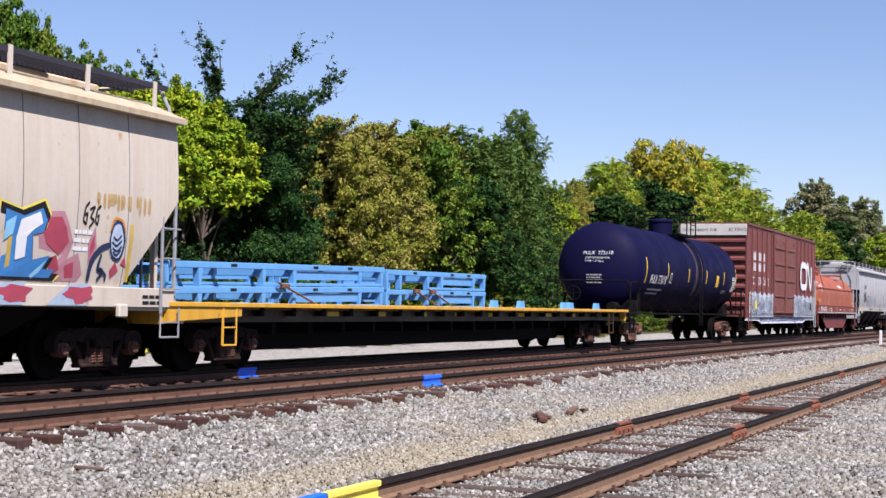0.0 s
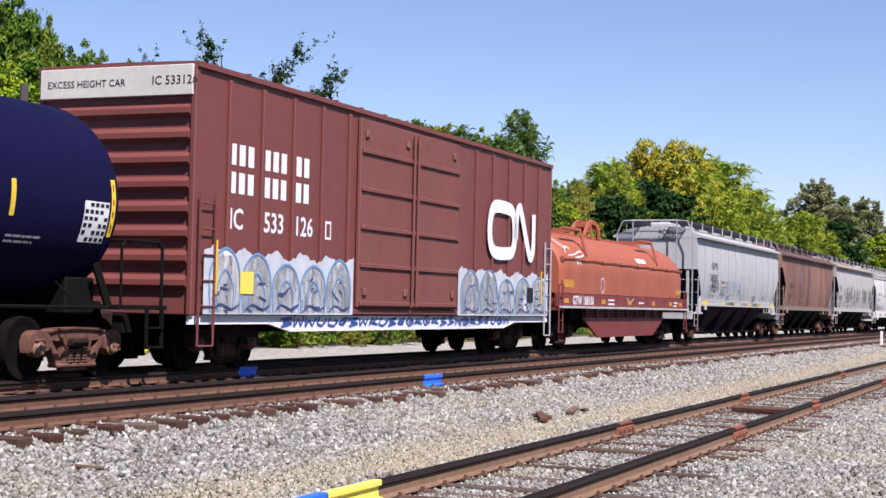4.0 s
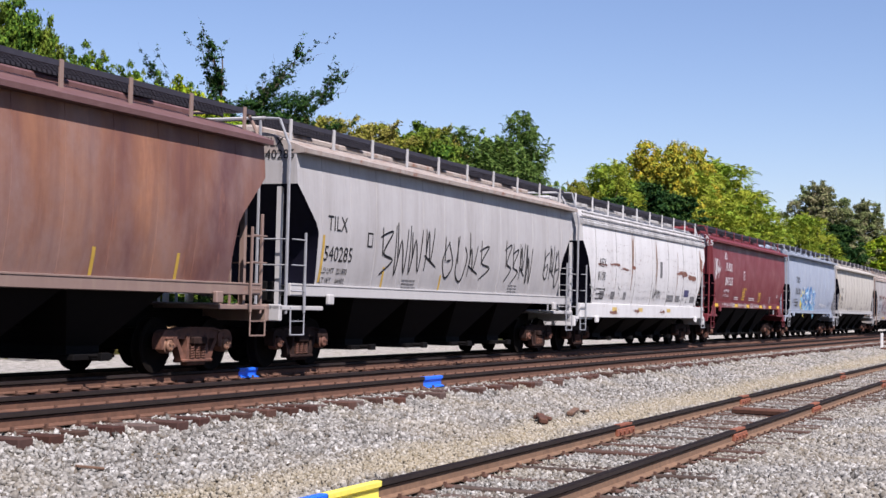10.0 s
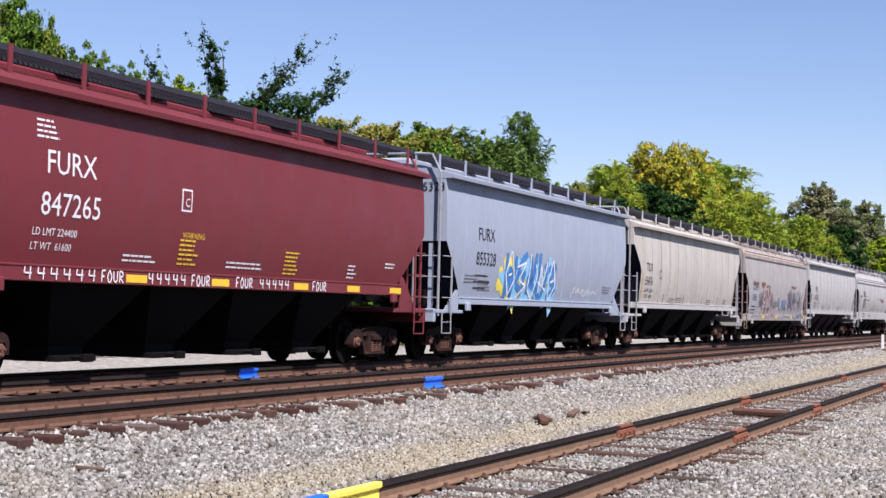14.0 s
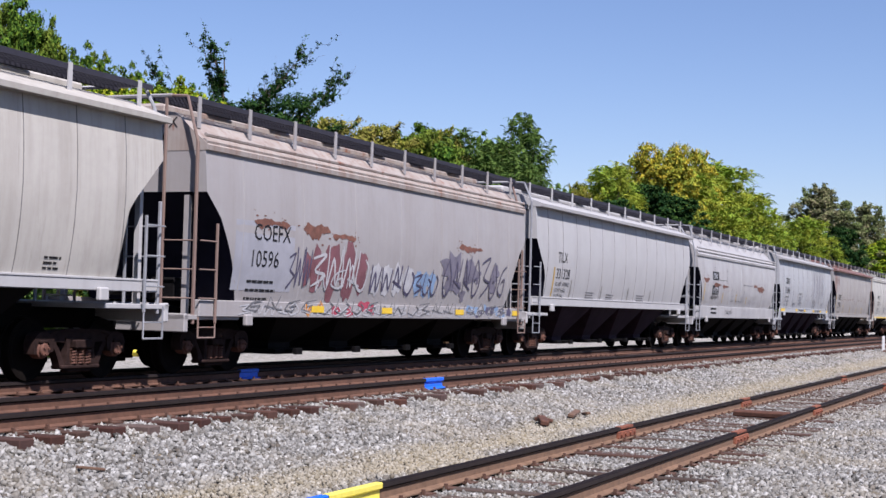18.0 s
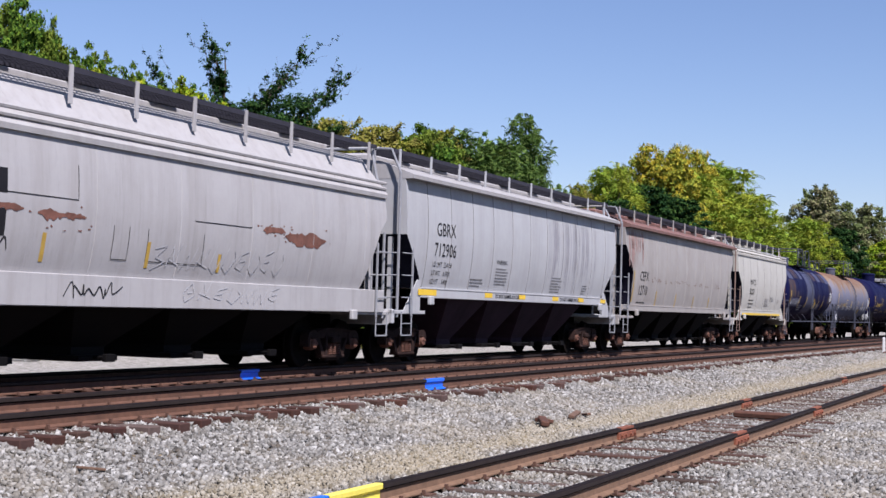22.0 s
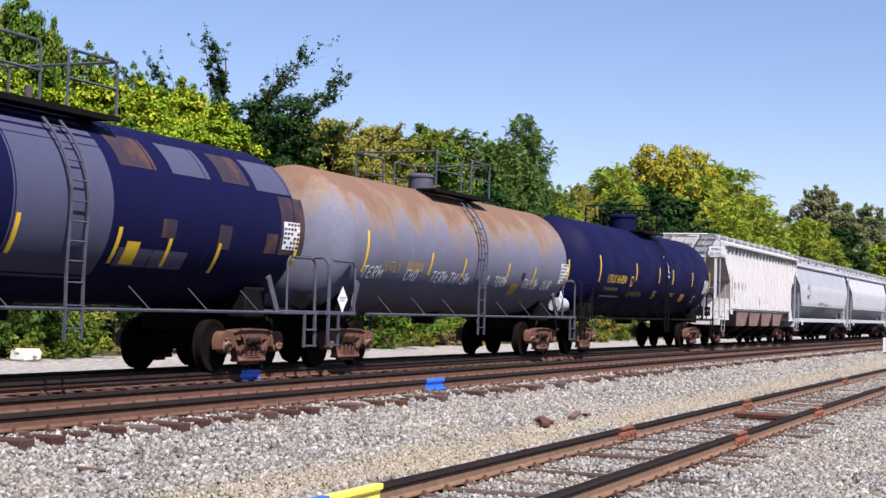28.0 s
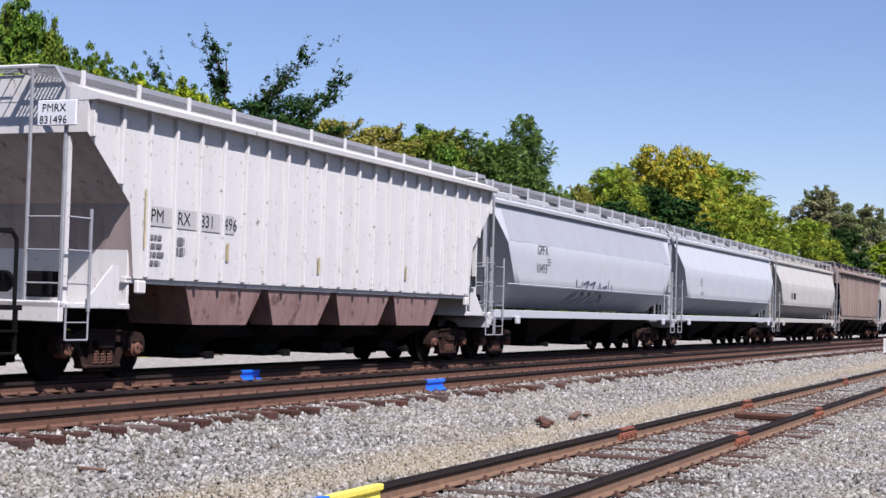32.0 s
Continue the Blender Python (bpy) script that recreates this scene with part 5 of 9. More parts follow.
# ---- the train, from its head ----
def car_graffiti_hopper():
    c, f, h = hopper("covered_hopper", -173.5, -157.1, "cream covered hopper car with rusty roof edge and bright graffiti", (CREAM, CREAM_ROOF, CREAM), eave=4.0, sill_top=1.36, sill_bot=1.08, deep=True, cut=[(0, 2.76), (1.35, 1.42)], seams=11, roof=(0.36, 0.95), tone="dark", sill_line=1.38)
    rnd = random.Random(4)

    def lay(name, material, outlines, lift, label=""):
        s = Shape()
        for pts in outlines:
            patch(s, pts, f, lift)
        return part(name, s, material, c, label)

    def shift(pts, dx):
        return [(x + dx, z) for x, z in pts]

    # red ground with pink edges
    field = [(4.75, 2.1), (4.9, 2.4), (5.3, 2.42), (5.42, 2.25), (5.55, 2.0), (5.45, 1.75), (5.7, 1.85), (5.85, 1.55), (5.75, 1.44), (4.9, 1.44)]
    lay("graffiti_pink", plain("spray_pink", (0.3404, 0.1628, 0.1998), 0.6), [field, [(5.9, 2.0), (6.05, 2.25), (6.12, 1.95), (5.95, 1.7)]], 0.006)
    lay("graffiti_red", G_RED, [[(4.85, 2.1), (4.97, 2.32), (5.25, 2.34), (5.36, 2.2), (5.45, 2.0), (5.25, 1.8), (4.95, 1.95)], [(5.0, 1.75), (5.2, 1.8), (5.3, 1.6), (5.1, 1.5)], [(5.4, 1.65), (5.6, 1.72), (5.65, 1.5), (5.45, 1.48)], [(5.95, 1.95), (6.03, 2.12), (6.07, 1.95), (5.97, 1.8)],
         [(6.5, 1.62), (6.62, 1.75), (6.72, 1.62), (6.55, 1.5)], [(6.75, 1.72), (6.85, 1.85), (6.9, 1.68)]], 0.008)
    # tall letters, each a yellow glow, a black edge and a blue or white body
    body = [(-0.72, 2.42), (-0.3, 2.34), (0.12, 2.48), (0.25, 2.3), (0.17, 2.12), (-0.07, 2.07), (-0.02, 1.70), (0.40, 1.78), (0.25, 1.57), (0.54, 1.57), (0.44, 1.44), (-0.72, 1.44)]
    for k, dx in enumerate((4.7, 3.3, 1.9, 0.5, -0.9, -2.3)):
        mid = (-0.12, 1.9)
        for name, m, g, lift in (("graffiti_yellow", G_YEL, 1.16, 0.007), ("graffiti_outline", INK, 1.09, 0.010), ("graffiti_blue", G_BLUE if k % 2 == 0 else G_SKY, 0.92, 0.013)):
            pts = [(dx + mid[0] + (x - mid[0]) * g, max(1.43, mid[1] + (z - mid[1]) * g)) for x, z in body]
            lay(name, m, [pts], lift)
        lay("graffiti_white", G_WHITE, [shift([(-0.35, 2.25), (0.05, 2.38), (0.12, 2.22), (-0.05, 2.14), (-0.2, 2.02), (-0.2, 1.75), (-0.4, 1.7), (-0.42, 2.0)], dx)], 0.016)
        lay("graffiti_light_blue", G_SKY, [shift([(-0.05, 1.5), (0.3, 1.74), (0.15, 1.55), (0.0, 1.46)], dx), shift([(-0.66, 2.2), (-0.45, 2.3), (-0.5, 2.05), (-0.68, 1.95)], dx)], 0.016)
    # a bent figure with a domed head, in blue and black line
    s = Shape()
    blob(s, 6.60, 2.05, 0.19, 0.27, f, rnd, 0.010, 20, 0.06)
    part("graffiti_dome", s, plain("spray_ice_blue", (0.3108, 0.3848, 0.4884), 0.5), c)
    s = Shape()
    stroke(s, [(6.42, 2.1), (6.5, 2.3), (6.68, 2.32), (6.79, 2.05), (6.7, 1.8), (6.5, 1.85), (6.42, 2.1)], 0.045, f, 0.014)
    for a, b, q in ((6.5, 6.7, 2.12), (6.48, 6.72, 2.04), (6.5, 6.74, 1.96), (6.52, 6.72, 1.90)):
        stroke(s, [(a, q), ((a + b) / 2, q - 0.05), (b, q + 0.03)], 0.035, f, 0.014)
    stroke(s, [(6.45, 2.0), (6.2, 1.92), (6.02, 1.72), (6.0, 1.45)], 0.10, f, 0.014)
    stroke(s, [(6.25, 1.85), (6.2, 1.65), (6.32, 1.6), (6.22, 1.46)], 0.07, f, 0.014)
    stroke(s, [(6.2, 1.62), (6.4, 1.56), (6.42, 1.46)], 0.05, f, 0.014)
    part("graffiti_figure", s, plain("spray_ink_blue", (0.0148, 0.0222, 0.0666), 0.5), c)
    s = Shape()
    stroke(s, [(6.42, 2.2), (6.5, 2.38), (6.7, 2.36), (6.8, 2.2)], 0.04, f, 0.013)
    part("graffiti_orange", s, G_ORANGE, c)
    s = Shape()
    wild(s, 3, 5.72, 2.22, 0.42, 0.34, 0.035, f, 0.15)
    part("graffiti_black", s, INK, c)
    strips(c, f, [(6.92, 1.46, 2.32), (4.12, 1.46, 2.1)], plain("old_gold_strip", (0.3848, 0.2812, 0.0592)))
    g = lambda a, b: 1.54
    s, r = Shape(), Shape()
    for k in range(9):
        x = -6.6 + 1.45 * k
        patch(s, [(x, 1.10), (x + 0.5, 1.40), (x + 1.0, 1.42), (x + 0.85, 1.2), (x + 0.95, 1.10)], g, 0.006)
        blob(r, x + 0.75, 1.26, 0.34, 0.12, g, rnd, 0.009, 14, 0.3)
    part("graffiti_sill", s, plain("spray_pale_blue", (0.2664, 0.3404, 0.444), 0.5), c)
    part("graffiti_sill_red", r, G_RED, c)
    bars(c, 7.35, 1.22, 0.6, 2, g, INK, R0, 0.09, 0.05)
    bars(c, 5.55, 2.12, 0.5, 3, f, G_WHITE, R0, 0.12, 0.06)
    s = Shape()
    for k in range(16):
        x = 6.0 + rnd.uniform(0, 1.4)
        stroke(s, [(x, 2.75), (x + 0.01, 2.45 + rnd.uniform(0, 0.2))], 0.07, f, 0.004, 0.8)
    part("rust_scar", s, plain("ochre_stain", (0.3256, 0.2294, 0.1036), 0.7), c)


def car_flat():
    car, L, mid = start_car("flat_car", -157.2, -130.5, "long yellow flat car with a rusty wooden deck", "flat car")
    half = L / 2
    s = Shape().box(-half, half, -1.42, 1.42, 1.06, 1.13, 0.01)
    part("deck", s, DECKWOOD, car)
    for sy in (-1, 1):
        y0, y1 = sorted((sy * 1.42, sy * 1.5))
        lip = sorted((sy * 1.40, sy * 1.56))
        part("deck_edge", Shape().box(-half, half, *lip, 1.10, 1.18, 0.01), FLATYELLOW, car)
        y0, y1 = sorted((sy * 1.22, sy * 1.28))
        sill = part("side_sill", Shape().prism([(-half, 0.84), (half, 0.84), (half, 1.11), (-half, 1.11)][::-1], y0, y1), SHADED_SILL, car)
        for sx in (-1,):
            lo, hi = sorted((sx * half, sx * (half - 2.3)))
            part("corner_plate", Shape().prism([(lo, 0.86), (hi, 0.86 if sx > 0 else 0.95), (hi, 1.12), (lo, 1.12)][::-1], *sorted((sy * 1.46, sy * 1.53))), FLATYELLOW, car)
        for i in range(22):
            x = -half + 0.8 + (L - 1.6) * i / 21
            # pockets coloured black as well, for the shadow below the deck edge
            part("stake_pocket", Shape().box(x - 0.07, x + 0.07, min(sy * 1.28, sy * 1.44), max(sy * 1.28, sy * 1.40), 0.95, 1.1, 0.01), STEEL_DARK, sill)
    s = Shape()
    s.prism([(-half, 0.8), (-half + 3.4, 0.8), (-half + 4.4, 0.30), (half - 4.4, 0.30), (half - 3.4, 0.8), (half, 0.8), (half, 1.05), (-half, 1.05)][::-1], -0.55, 0.55)
    part("centre_sill", s, STEEL_DARK, car)
    for i in range(16):
        x = -half + 2.6 + (L - 5.2) * i / 15
        part("cross_bearer", Shape().box(x - 0.06, x + 0.06, -1.2, 1.2, 0.62, 1.04), STEEL_DARK, car)
    for sx in (-1, 1):
        e = sx * half
        part("end_sill", Shape().box(e - 0.06, e + 0.06, -1.45, 1.45, 0.82, 1.16, 0.01), FLATYELLOW, car)
        for sy in (-1, 1):
            x = e - sx * 1.9
            s = Shape().run([(x - 0.22, sy * 1.53, 1.1), (x - 0.22, sy * 1.53, 0.46), (x + 0.22, sy * 1.53, 0.46), (x + 0.22, sy * 1.53, 1.1)], 0.022, 5)
            s.bar((x - 0.22, sy * 1.53, 0.76), (x + 0.22, sy * 1.53, 0.76), 0.018, 5)
            part("stirrup_step", s, FLATYELLOW if sx < 0 else SHADED_SILL, car)
        truck(car, sx * (half - 2.6), "dark", mid)
        coupler(car, half, sx, 0.42)
    part("brake_wheel", Shape().lathe([(0.2, 1.28), (0.22, 1.31), (0.2, 1.34)], 16, "z", (-half + 0.3, -0.6, 0)), FLATYELLOW, car)
    # the load: two stacks of blue steel frames, chained down; it rides with the car
    k = 0
    for x0, x1, rise in ((-13.1, -4.85, 0.07), (-4.7, 1.1, 0.02)):
        for level in range(2):
            z0 = 1.16 + 0.50 * level
            fr = new("trailer_chassis")
            tagged(fr, "light blue painted steel chassis stacked on the flat car", "trailer chassis", "blue chassis on the flat car")
            LOAD.append((fr, mid + (x0 + x1) / 2))
            w = (x1 - x0) / 2
            for sy in (-1, 1):
                y = sy * 1.28
                s = Shape()
                s.box(-w, w, y - 0.06, y + 0.06, z0 + 0.36, z0 + 0.49, 0.01)
                beam_ob = part("long_beam", s, FRAMEBLUE, fr)
                for q in (0.25, 0.62, 0.8):
                    xx = -w + 2 * w * q
                    part("slot_plate", Shape().box(xx - 0.1, xx + 0.1, y - 0.064, y + 0.064, z0 + 0.40, z0 + 0.46), INK, beam_ob)
                lo = Shape().box(-w * 0.25, w * 0.98, y - 0.05, y + 0.05, z0, z0 + 0.07, 0.008)
                part("lower_beam", lo, FRAMEBLUE, fr)
                pl = Shape().box(w * 0.05, w * 0.72, y - 0.02, y + 0.02, z0 + 0.14, z0 + 0.34, 0.006)
                part("web_plate", pl, FRAMEBLUE, fr)
                for q in (0.0, 0.12, 0.38, 0.52, 0.86, 0.985):
                    xx = -w + 2 * w * q
                    st = Shape().prism([(xx - 0.07, z0 + 0.37), (xx - 0.035, z0), (xx + 0.035, z0), (xx + 0.07, z0 + 0.37)], y - 0.055, y + 0.055)
                    part("post", st, FRAMEBLUE, fr)
            for q in (0.01, 0.2, 0.38, 0.52, 0.68, 0.86, 0.99):
                xx = -w + 2 * w * q
                part("cross_member", Shape().box(xx - 0.05, xx + 0.05, -1.22, 1.22, z0 + 0.22, z0 + 0.40, 0.008), FRAMEBLUE, fr)
            # the frames lie nested, the rear ones a little higher
            for o in fr.children_recursive:
                for v in o.data.vertices:
                    v.co.z = 1.15 + 0.42 * level + (v.co.z - z0) * 0.83 + rise * (v.co.x / w - 1)
    for x in (-9.6, -3.6, -2.7):
        s = Shape().bar((x, -1.42, 1.56), (x + 1.5, -1.40, 1.19), 0.02, 5)
        s.box(x + 0.15, x + 0.4, -1.46, -1.38, 1.46, 1.54, 0.01)
        part("tie_down_chain", s, RUSTMARK, car)
    for x, m in ((2.3, FRAMEBLUE), (4.3, FRAMEBLUE), (8.0, FRAMEBLUE), (8.6, FRAMEBLUE), (11.2, FRAMEBLUE)):
        b = new("steel_bracket")
        tagged(b, "small blue steel bracket lying on the flat car deck", "bracket", "blue brackets on the deck")
        LOAD.append((b, mid + x))
        part("base_plate", Shape().box(-0.3, 0.3, -1.3, -0.9, 1.135, 1.18, 0.006), m, b)
        part("lug", Shape().prism([(-0.22, 1.18), (-0.12, 1.36), (0.16, 1.36), (0.24, 1.18)], -1.15, -1.05), m, b)
    sill_dashes(car, [-half + 6 + 2.2 * i for i in range(8)], 0.95, 1.04, 1.285, YELLOW, 0.5)


LOAD = []


def car_first_tank():
    c, f, h = tank_car(-130.0, -112.3, "dark navy tank car with a rust streaked middle band", NAVY, 2.62, 1.5, (-8.05, 8.05), 0.75, "rust",
                       strips=[(-7.0, 2.1, 2.95), (-4.1, 2.3, 2.85), (-1.0, 2.25, 2.75), (1.9, 2.25, 2.75), (5.0, 2.28, 2.78), (7.3, 2.1, 2.95)])
    letters("PULX  773110", -6.35, 2.1, 0.30, f, G_WHITE, c, stretch=0.85, bold=0.006)
    bars(c, -6.3, 1.86, 1.9, 2, f, GREY_PAINT, R0, 0.13, 0.06)
    panel(c, -3.75, -3.5, 2.15, 2.5, f, G_WHITE, "stencil_box", 0.005)
    panel(c, -3.71, -3.54, 2.19, 2.46, f, NAVY, "stencil_box_inner", 0.009)
    panel(c, 3.6, 4.05, 2.15, 2.6, f, YELLOW, "warning_placard", 0.007)
    grid_plate(c, 6.6, 2.0, 0.6, 0.6, f, G_WHITE, INK)
    bars(c, 5.0, 2.0, 0.8, 2, f, GREY_PAINT, R0)
    # scorched rusty bands beside the ladder
    for a, b in ((0.05, 0.42), (1.05, 1.2)):
        panel(c, a, b, 1.75, 4.0, f, RUSTBAND, "rust_band", 0.004, 14)

    def nose(y, z):
        r = math.hypot(y, z - 2.62) / 1.5
        return -8.05 + 0.75 * (1 - math.sqrt(max(0.0, 1 - r * r)))

    for text, y, z, sz in (("PULX  773110", 0.42, 3.0, 0.125), ("CAPY 29100 US GAL", 0.36, 2.86, 0.07), ("CAPY 110 152 L", 0.36, 2.75, 0.07)):
        o = letters(text, y, z, sz, f, G_WHITE, c, end=-8.1)
        for v in o.data.vertices:
            v.co.x = nose(v.co.y, v.co.z) - 0.012
    s = Shape()
    for i in range(4):
        z = 2.3 - 0.085 * i
        y = 0.3
        while y > -0.15:
            w = R0.uniform(0.05, 0.16)
            s.add([(nose(p, q) - 0.012, p, q) for p, q in ((y, z), (y - w, z), (y - w, z + 0.045), (y, z + 0.045))], [(0, 1, 2, 3)])
            y -= w + 0.03
    tagged(part("head_print", s, GREY_PAINT, c), "", "", "", "stuff")


def car_box():
    car, L, mid = start_car("box_car", -111.66, -93.65, "maroon high-cube box car with white graffiti along the bottom", "box car")
    half = L / 2
    z0, z1, yw = 0.95, 5.0, 1.52

    def f(x, z):
        return yw

    s = Shape().box(-half, half, -yw, yw, z0, z1, 0.02)
    body = part("body", s, BOXRED, car)
    s = Shape()
    sec = [(-yw - 0.06, z1 - 0.02), (-yw - 0.06, z1 + 0.07), (0, z1 + 0.1), (yw + 0.06, z1 + 0.07), (yw + 0.06, z1 - 0.02)]
    s.loft([[(x, y, z) for y, z in sec] for x in (-half - 0.05, half + 0.05)], True, True, False)
    rf = part("roof", s, BOXRED, car)
    for i in range(16):
        x = -half + 0.6 + (L - 1.2) * i / 15
        part("roof_rib", Shape().beam((x, -yw, z1 + 0.06), (x, yw, z1 + 0.06), 0.06, 0.12), BOXRED, rf)
    for sy in (-1, 1):
        for i in range(15):
            x = -7.98 + 1.14 * i
            if -3.2 < x < 2.4:
                continue
            part("side_post", Shape().box(x - 0.05, x + 0.05, min(sy * yw, sy * (yw + 0.06)), max(sy * yw, sy * (yw + 0.06)), z0 + 0.1, z1 - 0.1, 0.012), BOXRED, body)
        for a, b in ((-3.05, -0.45), (-0.43, 2.17)):
            lo, hi = sorted((sy * (yw + 0.02), sy * (yw + 0.10)))
            d = part("door", Shape().box(a, b, lo, hi, 1.12, z1 - 0.12, 0.015), DOORRED, car)
            for k in range(5):
                zz = 1.15 + 0.76 * k
                lo2, hi2 = sorted((sy * (yw + 0.10), sy * (yw + 0.145)))
                part("door_rib", Shape().box(a + 0.05, b - 0.05, lo2, hi2, zz, zz + 0.09, 0.012), DOORRED, d)
            x = b - 0.1 if a < -1 else a + 0.1
            part("lock_bar", Shape().bar((x, sy * (yw + 0.17), 1.15), (x, sy * (yw + 0.17), z1 - 0.2), 0.03, 6), DOORRED, d)
            for q in (a + 0.25, b - 0.35):
                for zz in (1.35, 4.5):
                    part("roller_bracket", Shape().box(q - 0.08, q + 0.08, lo2, hi2, zz, zz + 0.16, 0.02), RUSTMARK, d)
        lo, hi = sorted((sy * 1.50, sy * 1.58))
        part("door_track", Shape().box(-5.8, 5.0, lo, hi, 0.98, 1.09, 0.01), BOXRED, car)
        s = Shape().prism([(-half, 0.80), (-half + 2.6, 0.80), (-half + 3.4, 0.66), (half - 3.4, 0.66), (half - 2.6, 0.80), (half, 0.80), (half, 1.02), (-half, 1.02)][::-1], min(sy * 1.44, sy * 1.5), max(sy * 1.44, sy * 1.5))
        part("side_sill", s, G_WHITE, car)
    for sx in (-1, 1):
        e = sx * half
        for k in range(8):
            z = 1.35 + 0.40 * k
            s = Shape()
            s.loft([[(e, y, z), (e + sx * 0.10, y, z + 0.08), (e + sx * 0.10, y, z + 0.17), (e, y, z + 0.25)] for y in (-1.45, 1.45)], True, True, False)
            part("end_corrugation", s, BOXRED, body)
        for sy in (-1, 1):
            part("corner_post", Shape().box(e - 0.06, e + 0.06, sy * 1.5 - 0.05, sy * 1.5 + 0.05, z0, z1, 0.015), BOXRED, body)
            s = Shape()
            for k in range(5):
                z = 1.1 + 0.42 * k
                s.bar((e - sx * 0.08, sy * 1.60, z), (e - sx * 0.56, sy * 1.60, z), 0.014, 5)
            for dx in (0.08, 0.56):
                s.box(e - sx * dx - 0.02, e - sx * dx + 0.02, sy * 1.60 - 0.015, sy * 1.60 + 0.015, 0.72, 2.95)
            s.run([(e - sx * 0.08, sy * 1.6, 0.75), (e - sx * 0.08, sy * 1.6, 0.45), (e - sx * 0.56, sy * 1.6, 0.45), (e - sx * 0.56, sy * 1.6, 0.75)], 0.02, 5)
            part("side_ladder", s, BOXRED if sx < 0 else GREY_PAINT, car)
        truck(car, sx * (half - 1.9), "dark", mid)
        coupler(car, half, sx, 0.5)
    part("centre_sill", Shape().box(-half - 0.1, half + 0.1, -0.3, 0.3, 0.62, 0.95, 0.02), STEEL_DARK, car)
    # white board across the top of the end
    BOARD_CREAM = plain("cream_board_paint", (0.42, 0.41, 0.385), 0.6, 0, 0.12)
    bd = part("excess_height_board", Shape().box(-half - 0.10, -half - 0.02, -1.5, 1.5, 4.52, 5.02, 0.01), BOARD_CREAM, car)
    letters("EXCESS HEIGHT CAR", 1.35, 4.7, 0.12, f, INK, car, end=-half - 0.106)
    letters("IC 533126", -0.72, 4.7, 0.15, f, INK, car, end=-half - 0.106)
    for z in (3.5, 3.02):
        for x, n in ((-7.9, 3), (-6.72, 3), (-5.55, 2)):
            for k in range(n):
                panel(car, x + 0.3 * k, x + 0.3 * k + 0.2, z, z + 0.36, f, G_WHITE, "name_bar", 0.004, 1)
    for txt, x in (("IC", -7.9), ("533", -6.72), ("126", -5.6)):
        letters(txt, x, 2.42, 0.36, f, G_WHITE, car, bold=0.012)
    panel(car, -4.35, -4.1, 2.4, 2.75, f, G_WHITE, "stencil_box", 0.006, 1)
    panel(car, -4.30, -4.15, 2.45, 2.70, f, BOXRED, "stencil_box_inner", 0.010, 1)
    # the maker's white emblem, as a plain rounded band and a leaning bar
    s = Shape()
    gf0 = lambda x, z: yw + 0.062
    stroke(s, [(5.4, 3.66), (4.6, 3.64), (4.32, 3.35), (4.30, 2.85), (4.6, 2.54), (5.4, 2.52), (5.9, 2.6), (6.05, 3.0), (5.9, 3.55), (5.4, 3.66)], 0.32, gf0, 0.006, 0.0)
    stroke(s, [(6.15, 2.9), (6.2, 3.5), (6.4, 3.72), (6.6, 3.5), (6.95, 2.9), (7.25, 2.5), (7.45, 2.62), (7.5, 3.0), (7.5, 3.62)], 0.28, gf0, 0.006, 0.0)
    part("painted_emblem", s, G_WHITE, car)
    # graffiti: a white field with blue and yellow line work
    rnd = random.Random(9)
    gf = lambda x, z: yw + 0.062
    for a, b in ((-8.75, -3.2), (2.3, 8.75)):
        s = Shape()
        n = 60
        v = []
        for i in range(n + 1):
            x = a + (b - a) * i / n
            v += [(x, -gf(x, 0) - 0.002, 0.97), (x, -gf(x, 0) - 0.002, 2.02 + 0.07 * math.sin(i * 0.55) + rnd.uniform(-0.04, 0.04))]
        s.add(v, [(2 * i, 2 * i + 2, 2 * i + 3, 2 * i + 1) for i in range(n)])
        part("graffiti_field", s, plain("sprayed_white_field", (0.3848, 0.4144, 0.4588), 0.6, 0, 0.25, 2.5), car)
    face, edge, ink = Shape(), Shape(), Shape()
    g2, g3 = lambda x, z: yw + 0.066, lambda x, z: yw + 0.070
    for a, b, n in ((-8.6, -3.3, 5), (2.45, 8.6, 5)):
        w = (b - a) / n
        for k in range(n):
            x, h = a + w * k, rnd.uniform(0.8, 1.0)
            top = [(0.05, 0.0), (0.02, 0.55 * h), (0.18, 0.85 * h), (0.5, h), (0.82, 0.85 * h), (0.96, 0.5 * h), (0.94, 0.0)]
            arch = [(x + w * p, 1.0 + 1.08 * q) for p, q in top]
            patch(face, arch, gf, 0.002)
            stroke(edge, arch, 0.045, g2)
            stroke(edge, [(x + w * p, 1.0 + 1.08 * q) for p, q in ((0.28, 0.0), (0.26, 0.4 * h), (0.5, 0.66 * h), (0.74, 0.4 * h), (0.72, 0.0))], 0.035, g2)
            for _ in range(4):
                p, q, d = rnd.uniform(0.1, 0.7), rnd.uniform(0.05, 0.6), rnd.uniform(0.1, 0.28)
                stroke(ink, [(x + w * p, 1.0 + 1.08 * q), (x + w * (p + d), 1.0 + 1.08 * (q + rnd.uniform(-0.1, 0.1)))], 0.03, g3)
            stroke(ink, [(x + w * 0.1, 1.02), (x + w * 0.35, 1.14), (x + w * 0.7, 1.06), (x + w * 0.95, 1.15)], 0.03, g3)
    part("graffiti_fill", face, G_WHITE, car)
    part("graffiti_outline", edge, plain("spray_steel_blue", (0.10, 0.22, 0.42), 0.5, 0, 0.3, 3), car)
    part("graffiti_ink", ink, plain("spray_dark_blue", (0.03, 0.05, 0.16), 0.5), car)
